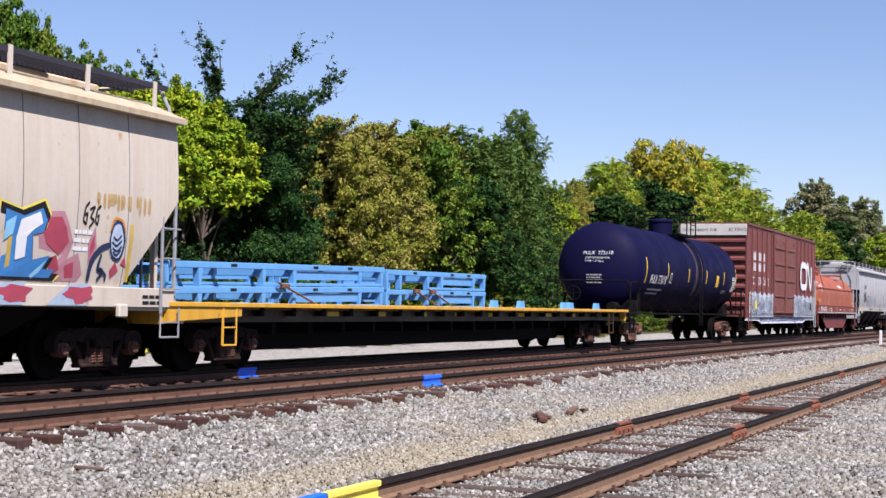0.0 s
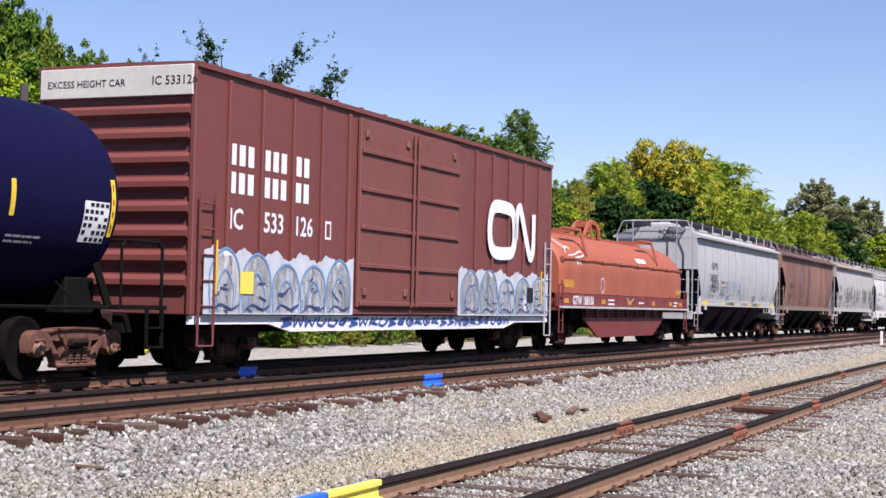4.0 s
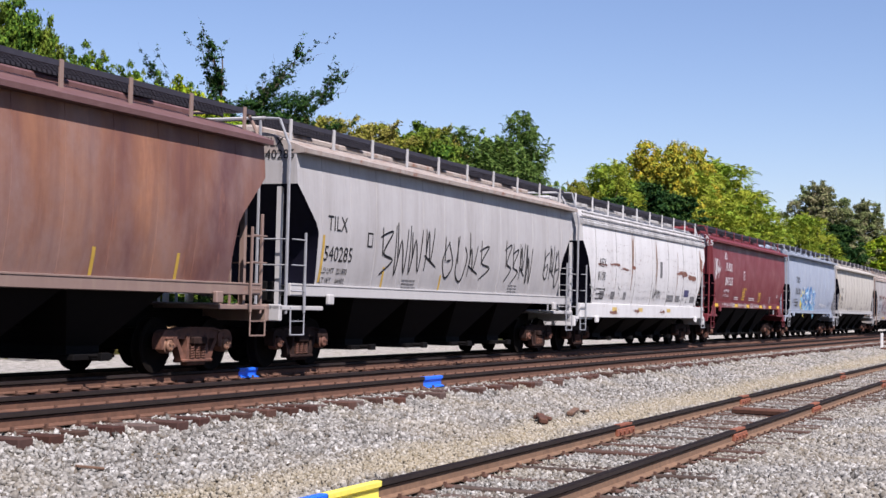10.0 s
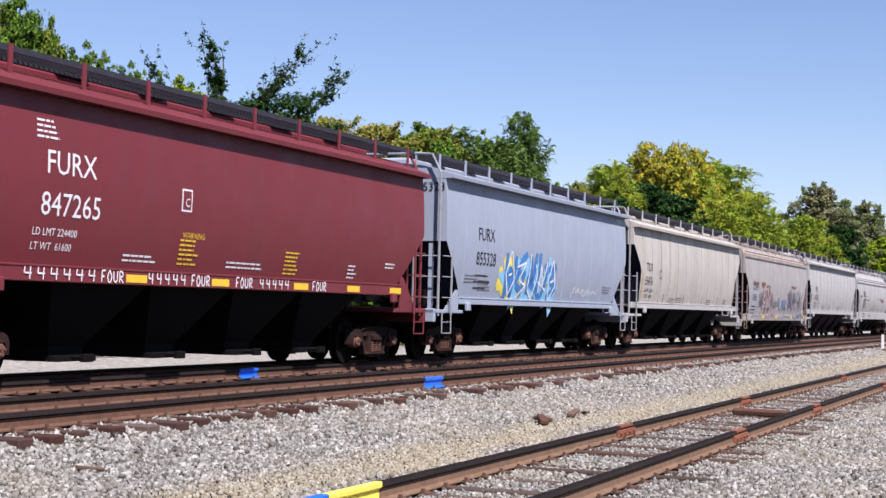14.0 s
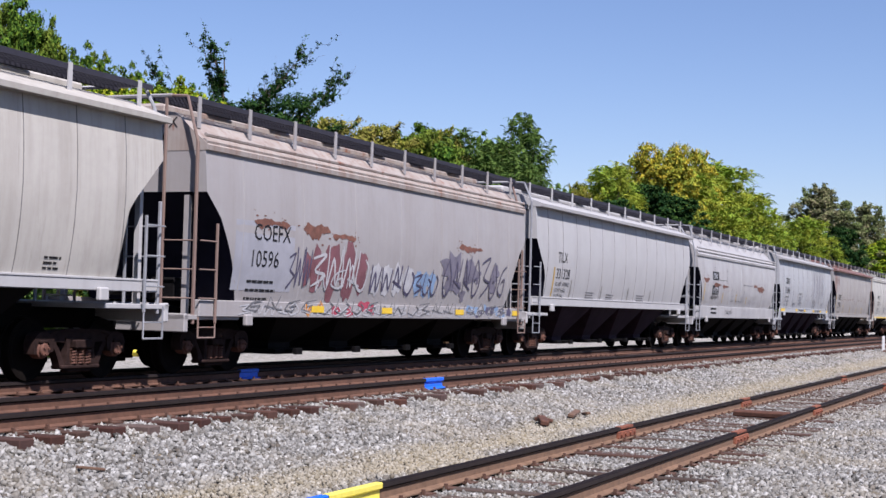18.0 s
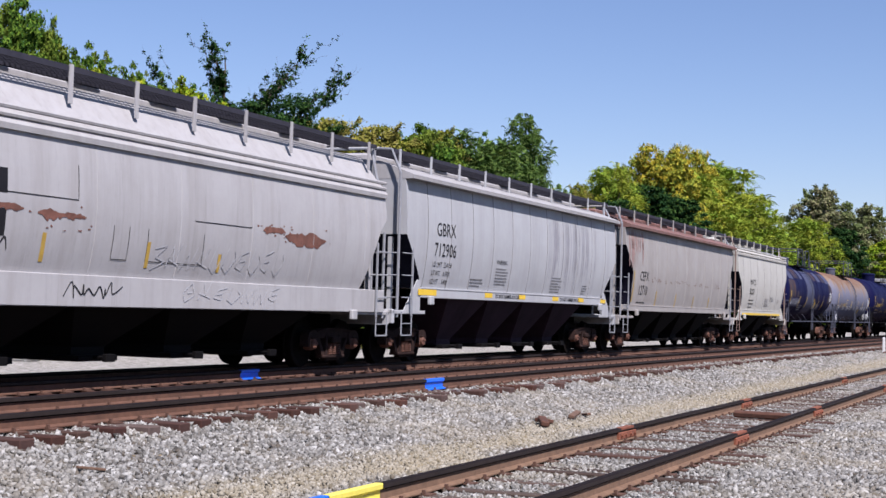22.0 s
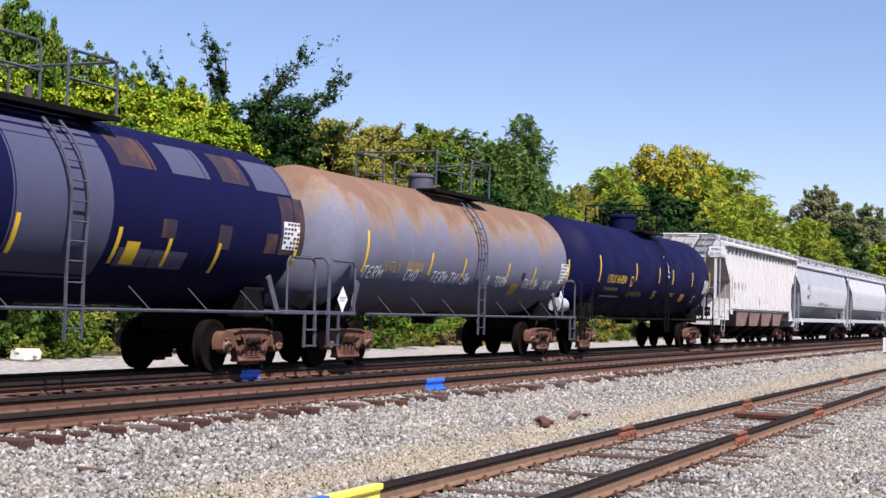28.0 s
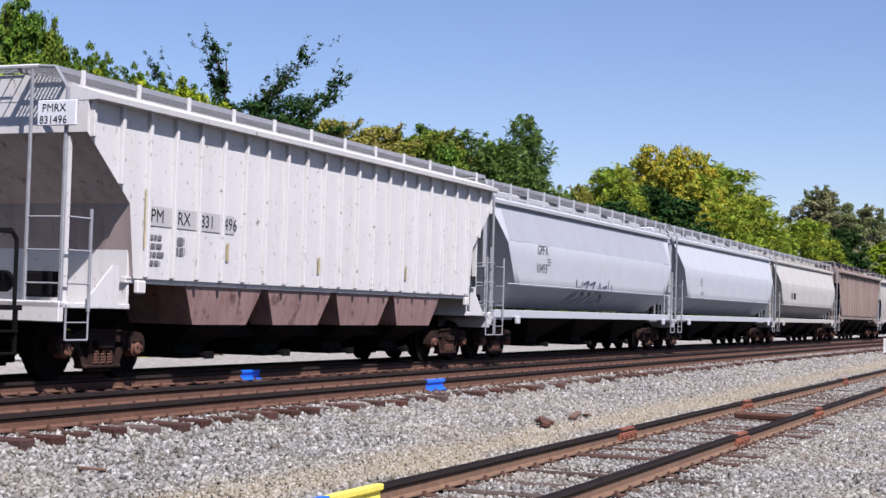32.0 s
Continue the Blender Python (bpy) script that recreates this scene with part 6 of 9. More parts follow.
    for x in (-7.6, 7.05):
        panel(car, x, x + 0.45, 1.32, 1.7, g3, INK if x > 0 else G_YEL, "stencil_panel", 0.012, 1)
    letters("#TDHW", 2.6, 0.72, 0.2, lambda x, z: 1.502, plain("spray_navy", (0.03, 0.05, 0.14), 0.5), car)
    g4 = lambda x, z: 1.502
    s = Shape()
    wild(s, 26, -6.0, 0.75, 12.0, 0.17, 0.05, g4, 0.1)
    part("graffiti_sill", s, plain("spray_deep_blue", (0.03, 0.07, 0.25), 0.5), car)
    strips(car, lambda x, z: yw + 0.082, [(-8.45, 1.3, 2.2), (8.1, 1.3, 2.15)])


def car_coil():
    car, L, mid = start_car("coil_car", -92.9, -78.0, "orange-red covered coil car with a maroon trough body", "coil car")
    half = L / 2
    hz, top = 1.62, 3.42
    hh = 6.95

    def f(x, z):
        t = (z - hz) / (top - hz)
        return 1.5 if t < 0.35 else 1.5 * math.sqrt(max(0.02, 1 - ((t - 0.35) / 0.66) ** 2.2))

    sec = []
    for i in range(19):
        z = hz + (top - hz) * (1 - (1 - i / 18) ** 1.5)
        sec.append((f(0, z), z))
    ring = [(-y, z) for y, z in sec] + [(y, z) for y, z in sec[::-1]]
    s = Shape()
    xs = [(-hh, 0.93), (-hh + 0.12, 0.985), (-hh + 0.35, 1.0), (-3.5, 1.0), (0, 1.0), (3.5, 1.0), (hh - 0.35, 1.0), (hh - 0.12, 0.985), (hh, 0.93)]
    s.loft([[(x, y * k, hz + (z - hz) * k) for y, z in ring] for x, k in xs], True, True, True)
    hood = part("hood", s, COILRED, car)
    for sy in (-1, 1):
        z = 2.60
        y = sy * (f(0, z) + 0.05)
        s = Shape()
        n = 14
        pts = [(-hh + 0.1 + (2 * hh - 0.2) * i / n, y, z + (0.03 if i % 2 else -0.01)) for i in range(n + 1)]
        s.run(pts, 0.022, 5)
        for i in range(0, n + 1, 2):
            s.box(pts[i][0] - 0.03, pts[i][0] + 0.03, min(y, y - sy * 0.08), max(y, y - sy * 0.08), z - 0.08, z + 0.05)
        part("grab_rail", s, COILRED, hood)
        for x in (-4.45, 3.7):
            s = Shape()
            s.beam((x, sy * (f(0, 2.75) + 0.03), 2.75), (x, sy * 1.18, 3.5), 0.12, 0.06)
            s.beam((x - 0.0, sy * 1.18, 3.5), (x, 0, 3.5), 0.06, 0.12)
            part("hood_stand", s, COILRED, hood)
    for x in (-4.45, 3.7):
        part("stand_top", Shape().box(x - 1.4, x + 0.1, -1.2, -1.08, 3.46, 3.54, 0.01), COILRED, hood)
    arch = [(-1.5, 3.42), (-0.95, 3.5), (-0.6, 3.86), (-0.2, 4.0), (0.2, 3.95), (0.45, 3.8), (0.6, 3.5), (0.9, 3.42)]
    for y in (-0.22, 0.22):
        sec2 = [[(x, y - 0.05, z - 0.07), (x, y + 0.05, z - 0.07), (x, y + 0.05, z + 0.07), (x, y - 0.05, z + 0.07)] for x, z in arch]
        part("lifting_lug", Shape().loft(sec2, True, True, False), COILRED, hood)
    hoop = [(-0.36, 3.42), (-0.34, 3.72), (-0.2, 3.92), (0.0, 3.98), (0.2, 3.92), (0.34, 3.72), (0.36, 3.42)]
    for x in (-0.5, 0.35):
        part("lug_hoop", Shape().loft([[(x - 0.05, y * 0.8, z - 0.0), (x + 0.05, y * 0.8, z), (x + 0.05, y, z + 0.06), (x - 0.05, y, z + 0.06)] for y, z in hoop], True, True, False), COILRED, hood)
    for x, z in ((-0.55, 3.86), (0.4, 3.84)):
        part("lug_pin", Shape().box(x - 0.06, x + 0.06, -0.2, 0.2, z - 0.06, z + 0.06, 0.01), COILRED, hood)
    part("roof_walk", Shape().box(-5.8, 5.8, -0.22, 0.22, 3.40, 3.5, 0.01), COILRED, hood)
    for sy in (-1, 1):
        lo, hi = sorted((sy * 1.44, sy * 1.54))
        part("side_sill", Shape().box(-half, half, lo, hi, 1.22, 1.60, 0.012), COILBODY, car)
        lo2, hi2 = sorted((sy * 1.52, sy * 1.66))
        part("walkway", Shape().box(-half + 0.05, half - 0.05, lo2, hi2, 1.19, 1.25, 0.006), GREY_PAINT, car)
        s = Shape().prism([(-4.75, 0.92), (-3.2, 0.33), (3.2, 0.33), (4.75, 0.92)], *sorted((sy * 1.36, sy * 1.42)))
        part("belly_sheet", s, COILBODY, car)
        for i in range(9):
            x = -4.4 + 1.1 * i
            part("trough_rib", Shape().box(x - 0.05, x + 0.05, *sorted((sy * 1.30, sy * 1.44)), 0.90, 1.22, 0.01), COILBODY, car)
        part("trough_wall", Shape().box(-5.2, 5.2, *sorted((sy * 1.16, sy * 1.2)), 0.86, 1.24, 0.005), STEEL_DARK, car)
        for i in range(8):
            x = -3.85 + 1.1 * i
            for k in range(4):
                z = 0.93 + 0.075 * k
                part("trough_slat", Shape().box(x - 0.5, x + 0.5, *sorted((sy * 1.30, sy * 1.36)), z - 0.018, z + 0.018), COILBODY, car)
    part("centre_sill", Shape().box(-half - 0.1, half + 0.1, -0.4, 0.4, 0.6, 1.2, 0.02), STEEL_DARK, car)
    for sx in (-1, 1):
        e = sx * half
        part("end_platform", Shape().box(min(e, e - sx * 0.75), max(e, e - sx * 0.75), -1.5, 1.5, 1.12, 1.2, 0.01), COILBODY, car)
        part("end_bulkhead", Shape().box(e - sx * 0.62 - 0.05, e - sx * 0.62 + 0.05, -1.46, 1.46, 1.2, 2.0, 0.01), COILBODY, car)
        for sy in (-1, 1):
            s = Shape().run([(e - sx * 0.05, sy * 1.56, 0.5), (e - sx * 0.05, sy * 1.56, 1.85), (e - sx * 0.4, sy * 1.56, 1.85), (e - sx * 0.4, sy * 1.56, 0.5)], 0.022, 5)
            for z in (0.52, 0.85, 1.15, 1.5):
                s.bar((e - sx * 0.05, sy * 1.56, z), (e - sx * 0.4, sy * 1.56, z), 0.016, 5)
            part("side_ladder", s, COILBODY, car)
        truck(car, sx * (half - 1.7), "dark", mid)
        coupler(car, half, sx, 0.5)
    g = lambda x, z: 1.54
    letters("GTW 188100", -6.1, 1.30, 0.26, g, G_WHITE, car, bold=0.012)
    sill_dashes(car, (-6.9, -3.3, -0.4, 2.55, 4.9, 6.3), 1.34, 1.47, 1.545, OLD_YELLOW, 0.42)
    panel(car, -6.85, -5.9, 1.78, 2.0, f, OLD_YELLOW, "faded_reflector", 0.006, 2)
    panel(car, 5.9, 6.75, 1.75, 1.92, f, OLD_YELLOW, "faded_reflector", 0.006, 2)
    bars(car, -2.6, 1.43, 0.9, 2, g, G_WHITE, R0, 0.12, 0.06)
    bars(car, 0.9, 1.38, 0.7, 1, g, G_WHITE, R0, 0.12, 0.05)
    bars(car, 5.55, 1.43, 0.6, 2, g, G_WHITE, R0, 0.11, 0.05)
    bars(car, 1.15, 2.72, 1.25, 1, f, G_WHITE, R0, 0.12, 0.15)
    rnd = random.Random(6)
    s = Shape()
    stroke(s, [(-6.4, 2.75), (-6.1, 2.95), (-5.7, 2.9)], 0.04, f)
    for k in range(3):
        stroke(s, [(-6.9 + 0.2 * k, 3.25), (-6.4 + 0.15 * k, 2.9)], 0.03, f)
    stroke(s, [(-6.2, 2.70), (-5.6, 2.74), (-4.85, 2.86), (-4.75, 2.74), (-5.5, 2.66), (-6.1, 2.6)], 0.035, f)
    stroke(s, [(-5.65, 2.66), (-5.5, 2.46), (-5.35, 2.62), (-5.2, 2.44)], 0.045, f)
    stroke(s, [(-3.25, 2.05), (-3.0, 2.12), (-2.85, 1.9), (-3.0, 1.68), (-3.2, 1.75), (-3.25, 2.05)], 0.03, f)
    stroke(s, [(-0.5, 1.55), (-0.1, 1.42), (0.3, 1.55)], 0.03, g)
    part("graffiti_white", s, G_WHITE, car)
    s = Shape()
    b = lambda x, z: 1.42
    scrawl(s, -2.6, 0.62, 1.3, 0.3, 4, 0.018, b, rnd)
    scrawl(s, 0.6, 0.45, 0.7, 0.6, 2, 0.018, b, rnd)
    scrawl(s, 1.8, 0.5, 0.8, 0.55, 3, 0.018, b, rnd)
    part("graffiti_belly", s, plain("faded_pink_spray", (0.1924, 0.0888, 0.0962), 0.7), car)
    letters("GTW 187400", 1.1, 2.72, 0.17, f, G_WHITE, car, end=-hh - 0.012)
    letters("GTW 188100", 1.2, 1.42, 0.2, f, G_WHITE, car, end=-half + 0.56)


def hoppers_one():
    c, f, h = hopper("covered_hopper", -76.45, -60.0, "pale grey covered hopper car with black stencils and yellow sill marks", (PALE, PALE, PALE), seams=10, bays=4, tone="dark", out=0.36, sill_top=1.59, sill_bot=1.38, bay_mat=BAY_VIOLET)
    marks(c, f, -6.0, 2.82, "ADMX", "560050", rows=("LD LMT  223700", "LT WT    62300", "CU FT     5161"))
    sill_dashes(c, (-7.15,), 1.44, 1.57, 1.52, YELLOW, 1.05)
    letters("ADMX", -0.05, 4.07, 0.19, f, INK, c, end=-h - 0.014)
    letters("560050", -0.03, 3.84, 0.19, f, INK, c, end=-h - 0.014)
    rnd = random.Random(31)
    s = Shape()
    tag(s, "NOVA", -5.75, 1.98, 1.3, 0.42, 0.045, f, 0.1)
    part("graffiti_black", s, INK, c)
    s = Shape()
    stroke(s, [(-3.75, 1.78), (-3.5, 1.84), (-3.2, 2.1), (-3.05, 2.42)], 0.05, f)
    tag(s, "NOVA", -3.1, 1.86, 2.9, 0.58, 0.04, f, 0.15)
    stroke(s, [(-0.5, 2.35), (-0.2, 1.8), (0.15, 1.68), (0.45, 1.85), (0.5, 2.1), (0.35, 2.08)], 0.05, f)
    part("graffiti_blue", s, plain("spray_faded_blue", (0.0888, 0.2368, 0.37), 0.6), c)
    for x in (-2.9, 2.4):
        letters("DO NOT HAMMER ON CAR", x, 1.45, 0.10, lambda a, b: 1.518, INK, c, bold=0.004)
    letters("VENT CAR WHEN UNLOADING", 0.1, 1.46, 0.075, lambda a, b: 1.518, INK, c)
    letters("WARNING", -4.1, 2.3, 0.11, f, INK, c)
    warn(c, f, -4.1, 2.15)
    warn(c, f, -2.9, 1.8, FADED, 3)
    warn(c, f, 2.4, 1.85)
    warn(c, f, 4.6, 1.9, FADED, 3, 0.6)
    sill_dashes(c, (-3.7, -1.4, 1.2, 3.4), 1.45, 1.56, 1.52)
    sill_dashes(c, (6.6,), 1.45, 1.56, 1.52, YELLOW, 0.8)

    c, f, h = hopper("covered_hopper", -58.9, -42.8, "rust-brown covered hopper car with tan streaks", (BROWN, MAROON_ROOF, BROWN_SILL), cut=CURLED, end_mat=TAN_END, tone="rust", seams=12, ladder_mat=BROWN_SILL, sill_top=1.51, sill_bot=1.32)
    marks(c, f, -6.2, 2.42, "NRLX", "5933", plain("dark_ink_on_brown", (0.0666, 0.0259, 0.0222)), 0.28, 0.52, False)
    letters("NRLX", -0.77, 4.07, 0.19, f, INK, c, end=-h - 0.014)
    letters("5933", -0.77, 3.84, 0.19, f, INK, c, end=-h - 0.014)
    strips(c, f, [(-6.95, 1.6, 2.6), (-5.15, 1.5, 2.0), (-2.3, 1.5, 2.0), (0.45, 1.5, 2.0), (3.1, 1.5, 1.95), (5.35, 1.5, 1.95)], plain("faded_yellow", (0.37, 0.2442, 0.037)), 0.06)

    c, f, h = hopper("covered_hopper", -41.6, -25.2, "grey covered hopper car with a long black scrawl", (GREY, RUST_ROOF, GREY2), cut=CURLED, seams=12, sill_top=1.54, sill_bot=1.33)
    marks(c, f, -6.98, 2.6, "TILX", "540285", size=0.30, drop=0.58, rows=("LD LMT  221800", "LT WT    64400"))
    letters("TILX", -0.77, 4.07, 0.18, f, INK, c, end=-h - 0.014)
    letters("540285", -0.77, 3.84, 0.18, f, INK, c, end=-h - 0.014)
    rnd = random.Random(8)
    s = Shape()
    for word, x, w in ((4, -4.6, 3.0), (4, -1.25, 3.0), (4, 2.75, 2.1), (3, 5.75, 1.4)):
        wild(s, word, x, 1.84, w, 0.86, 0.05, f, 0.0, True)
        for k in range(word):
            xx = x + w * (k + 0.2) / word
            stroke(s, [(xx, 2.2), (xx - 0.04, 2.75 + 0.2 * rnd.random())], 0.045, f)
    part("graffiti_black", s, INK, c)
    strips(c, f, [(-7.15, 1.6, 2.5), (-4.35, 1.5, 1.98), (-1.3, 1.5, 1.9)], plain("dull_yellow", (0.37, 0.2442, 0.0444)), 0.09)
    warn(c, f, -3.3, 1.72), warn(c, f, 3.2, 1.75)
    panel(c, -5.2, -4.95, 2.35, 2.65, f, INK, "stencil_box", 0.005)
    panel(c, -5.16, -4.99, 2.39, 2.61, f, GREY, "stencil_box_inner", 0.009)

    c, f, h = hopper("covered_hopper", -24.15, -8.7, "patched white covered hopper car with worn paint and rust scars", (PATCHY, PATCHY_ROOF, PATCHY), eave=3.72, cut=[(0, 3.2), (0.45, 2.75), (0.8, 2.1), (1.0, 1.8), (1.25, 1.36)], sill_top=1.36, sill_bot=0.98, deep=True, seams=6, bands=4, band_z=0.38,
                    roof=(0.60, 0.92), sill_line=1.4)
    marks(c, f, -6.15, 2.5, "AEX", "8108", size=0.28, drop=0.40)
    rnd = random.Random(12)
    s = Shape()
    for x0, x1, z, h in ((-6.3, -5.3, 2.58, 0.10), (-5.0, -3.9, 2.6, 0.12), (-3.7, -2.9, 2.5, 0.12), (-2.6, -2.1, 2.6, 0.10), (3.3, 4.9, 2.56, 0.20), (5.0, 6.3, 2.48, 0.20), (6.9, 7.3, 3.1, 0.5), (-4.8, -4.0, 1.15, 0.14), (-2.0, -1.4, 1.2, 0.12), (1.2, 1.9, 1.18, 0.12)):
        scar(s, x0, x1, z, h, f if z > 1.4 else (lambda a, b: 1.54), rnd)
    for _ in range(90):
        blob(s, rnd.uniform(-6.5, 6.8), rnd.uniform(1.5, 3.3), rnd.uniform(0.01, 0.035), rnd.uniform(0.008, 0.025), f, rnd, 0.006, 6, 0.5)
    part("rust_scar", s, RUSTMARK, c)
    s = Shape()
    for k in range(34):
        x = rnd.choice((-2.55, -2.45, 0.55, 3.4, 7.0)) + rnd.uniform(-0.12, 0.12)
        z = rnd.uniform(2.2, 3.6)
        stroke(s, [(x, z + 0.3), (x + 0.02, z), (x - 0.02, z - rnd.uniform(0.3, 0.9))], rnd.uniform(0.02, 0.08), f, 0.004, 0.8)
    part("rust_scar", s, plain("brown_run", (0.222, 0.148, 0.111), 0.7), c)
    s = Shape()
    for z0, n in ((3.25, 50), (3.0, 90), (2.78, 60), (2.3, 70), (2.05, 110), (1.85, 160), (1.62, 200)):
        for _ in range(n):
            x = rnd.uniform(-6.9, 7.0)
            blob(s, x, z0 + rnd.uniform(-0.06, 0.06), rnd.uniform(0.01, 0.06), rnd.uniform(0.005, 0.014), f, rnd, 0.006, 6, 0.5)
    for x, w in ((-5.9, 0.5), (-4.7, 0.45), (-3.3, 0.3), (2.2, 0.9), (3.4, 0.6), (5.6, 0.7)):
        panel(c, x, x + w, 1.55, 1.78, f, FADED, "paint_patch", 0.005)
    panel(c, 4.6, 5.3, 1.75, 2.0, f, plain("navy_block", (0.0444, 0.0444, 0.1184)), "stencil_panel", 0.006)
    panel(c, 1.0, 1.3, 2.35, 2.9, f, FADED, "paint_patch", 0.006)
    part("old_overpaint", s, plain("thin_worn_grey", (0.31, 0.31, 0.315), 0.7), c)
    s = Shape()
    for x in (-6.6, -5.2, -3.9, 1.6, 2.6, 4.4, 5.4):
        for k in range(4):
            blob(s, x + rnd.uniform(-0.45, 0.45), 1.75 + rnd.uniform(-0.2, 0.2), rnd.uniform(0.03, 0.12), rnd.uniform(0.015, 0.05), f, rnd, 0.005 + 0.0004 * k, 10, 0.6)
    part("grey_patch", s, plain("scuffed_grey", (0.1998, 0.1998, 0.2035), 0.7), c)
    s = Shape()
    scrawl(s, 0.2, 1.6, 1.0, 0.4, 4, 0.035, f, rnd)
    part("graffiti_black", s, INK, c)
    sill_dashes(c, (-4.5, -1.5, 2.2), 1.18, 1.3, 1.54, plain("old_yellow", (0.407, 0.296, 0.0888)), 0.5)

    c, f, h = hopper("covered_hopper", -7.3, 8.2, "deep maroon covered hopper car with white stencils", (MAROON, MAROON, MAROON), eave=4.02, sill_top=1.64, sill_bot=1.42, seams=0, cut=[(0, 2.72), (1.1, 1.64)], tone="dark", ladder_mat=MAROON)
    marks(c, f, -5.4, 2.92, "FURX", "847265", G_WHITE, 0.34, 0.58, False)
    letters("FURX", -0.7, 4.07, 0.22, f, G_WHITE, c, end=-h - 0.014)
    letters("847265", -0.7, 3.84, 0.22, f, G_WHITE, c, end=-h - 0.014)
    rnd = random.Random(14)
    s = Shape()
    for k in range(9):
        x = -7.15 + rnd.uniform(-0.25, 0.35)
        stroke(s, [(x, 2.4 + rnd.uniform(0, 0.4)), (x + rnd.uniform(-0.2, 0.2), 2.95), (x + rnd.uniform(-0.2, 0.3), 3.35)], 0.04, f)
    scrawl(s, -7.3, 2.75, 0.9, 0.4, 3, 0.05, f, rnd)
    part("graffiti_white", s, G_WHITE, c)
    warn(c, f, -1.9, 2.15, YELLOW, 6, 0.6)
    warn(c, f, 1.6, 2.1, YELLOW, 6, 0.6)
    warn(c, f, -5.6, 3.62, G_WHITE, 4, 0.5)
    warn(c, f, -3.4, 1.85, G_WHITE, 2), warn(c, f, -0.4, 1.85, G_WHITE, 2, 1.3), warn(c, f, 4.2, 1.95, G_WHITE, 4, 0.4), warn(c, f, 5.9, 2.05, G_WHITE, 2, 0.5)
    panel(c, -1.95, -1.65, 2.62, 2.98, f, G_WHITE, "stencil_box", 0.004), panel(c, -1.92, -1.68, 2.65, 2.95, f, MAROON, "stencil_box_inner", 0.007)
    letters("C", -1.86, 2.70, 0.14, lambda a, b: f(a, b) + 0.004, G_WHITE, c)
    s = Shape()
    g = lambda a, b: 1.525
    for word, x, w in (("444444", -5.75, 1.75), ("FOUR", -3.95, 0.6), ("44444", -2.75, 1.15), ("FOUR", -1.5, 0.6), ("FOUR", -0.1, 0.6), ("44444", 0.7, 1.15), ("FOUR", 2.7, 0.6)):
        tag(s, word, x, 1.45, w, 0.17, 0.025, g)
    letters("LD LMT 224400", -5.6, 2.06, 0.11, f, G_WHITE, c)
    letters("LT WT  61600", -5.6, 1.86, 0.11, f, G_WHITE, c)
    letters("WARNING", -1.85, 2.2, 0.10, f, YELLOW, c)
    part("sill_scrawl", s, G_WHITE, c)
    sill_dashes(c, (-7.0, -3.3, -0.85, 2.0, 4.2, 6.2), 1.46, 1.58, 1.52)

    c, f, h = hopper("covered_hopper", 9.5, 24.2, "pale blue-grey covered hopper car with blue and yellow graffiti", (BLUEGREY, BLUEGREY, BLUEGREY), eave=4.16, sill_top=1.43, sill_bot=1.28, cut=[(0, 2.7), (1.15, 1.36)], seams=10, roof=(0.26, 0.95))
    marks(c, f, -5.4, 2.82, "FURX", "855328", INK, 0.32, 0.58)
    letters("855328", -0.7, 3.84, 0.2, f, INK, c, end=-h - 0.014)
    rnd = random.Random(16)
    for name, m, n, lo, hi, size in (("graffiti_yellow", G_YEL, 9, -3.8, -1.6, 0.30), ("graffiti_sky", G_SKY, 14, -3.4, 0.5, 0.34), ("graffiti_yellow", G_YEL, 5, -1.0, 0.2, 0.12)):
        for k in range(n):
            s = Shape()
            x = lo + (hi - lo) * (k + rnd.random()) / n
            blob(s, x, 1.55 + 0.75 * rnd.random(), size * rnd.uniform(0.6, 1.2), size * rnd.uniform(0.7, 1.4), f, rnd, 0.006 + 0.0004 * k + (0.004 if m == G_SKY else 0), 14, 0.5)
            part(name, s, m, c)
    s = Shape()
    lift = lambda a, b: f(a, b) + 0.010
    wild(s, 5, -3.5, 1.48, 4.1, 1.0, 0.20, lift, 0.05)
    part("graffiti_blue", s, G_BLUE, c)
    s = Shape()
    wild(s, 5, -3.46, 1.50, 4.1, 0.96, 0.06, lambda a, b: f(a, b) + 0.014, 0.05)
    scrawl(s, 1.9, 1.58, 2.6, 0.28, 9, 0.035, f, rnd)
    part("graffiti_white", s, G_WHITE, c)
    warn(c, f, -6.1, 1.95, FADED, 3), warn(c, f, -5.2, 1.85, FADED, 4), warn(c, f, 5.0, 1.9, FADED, 3)


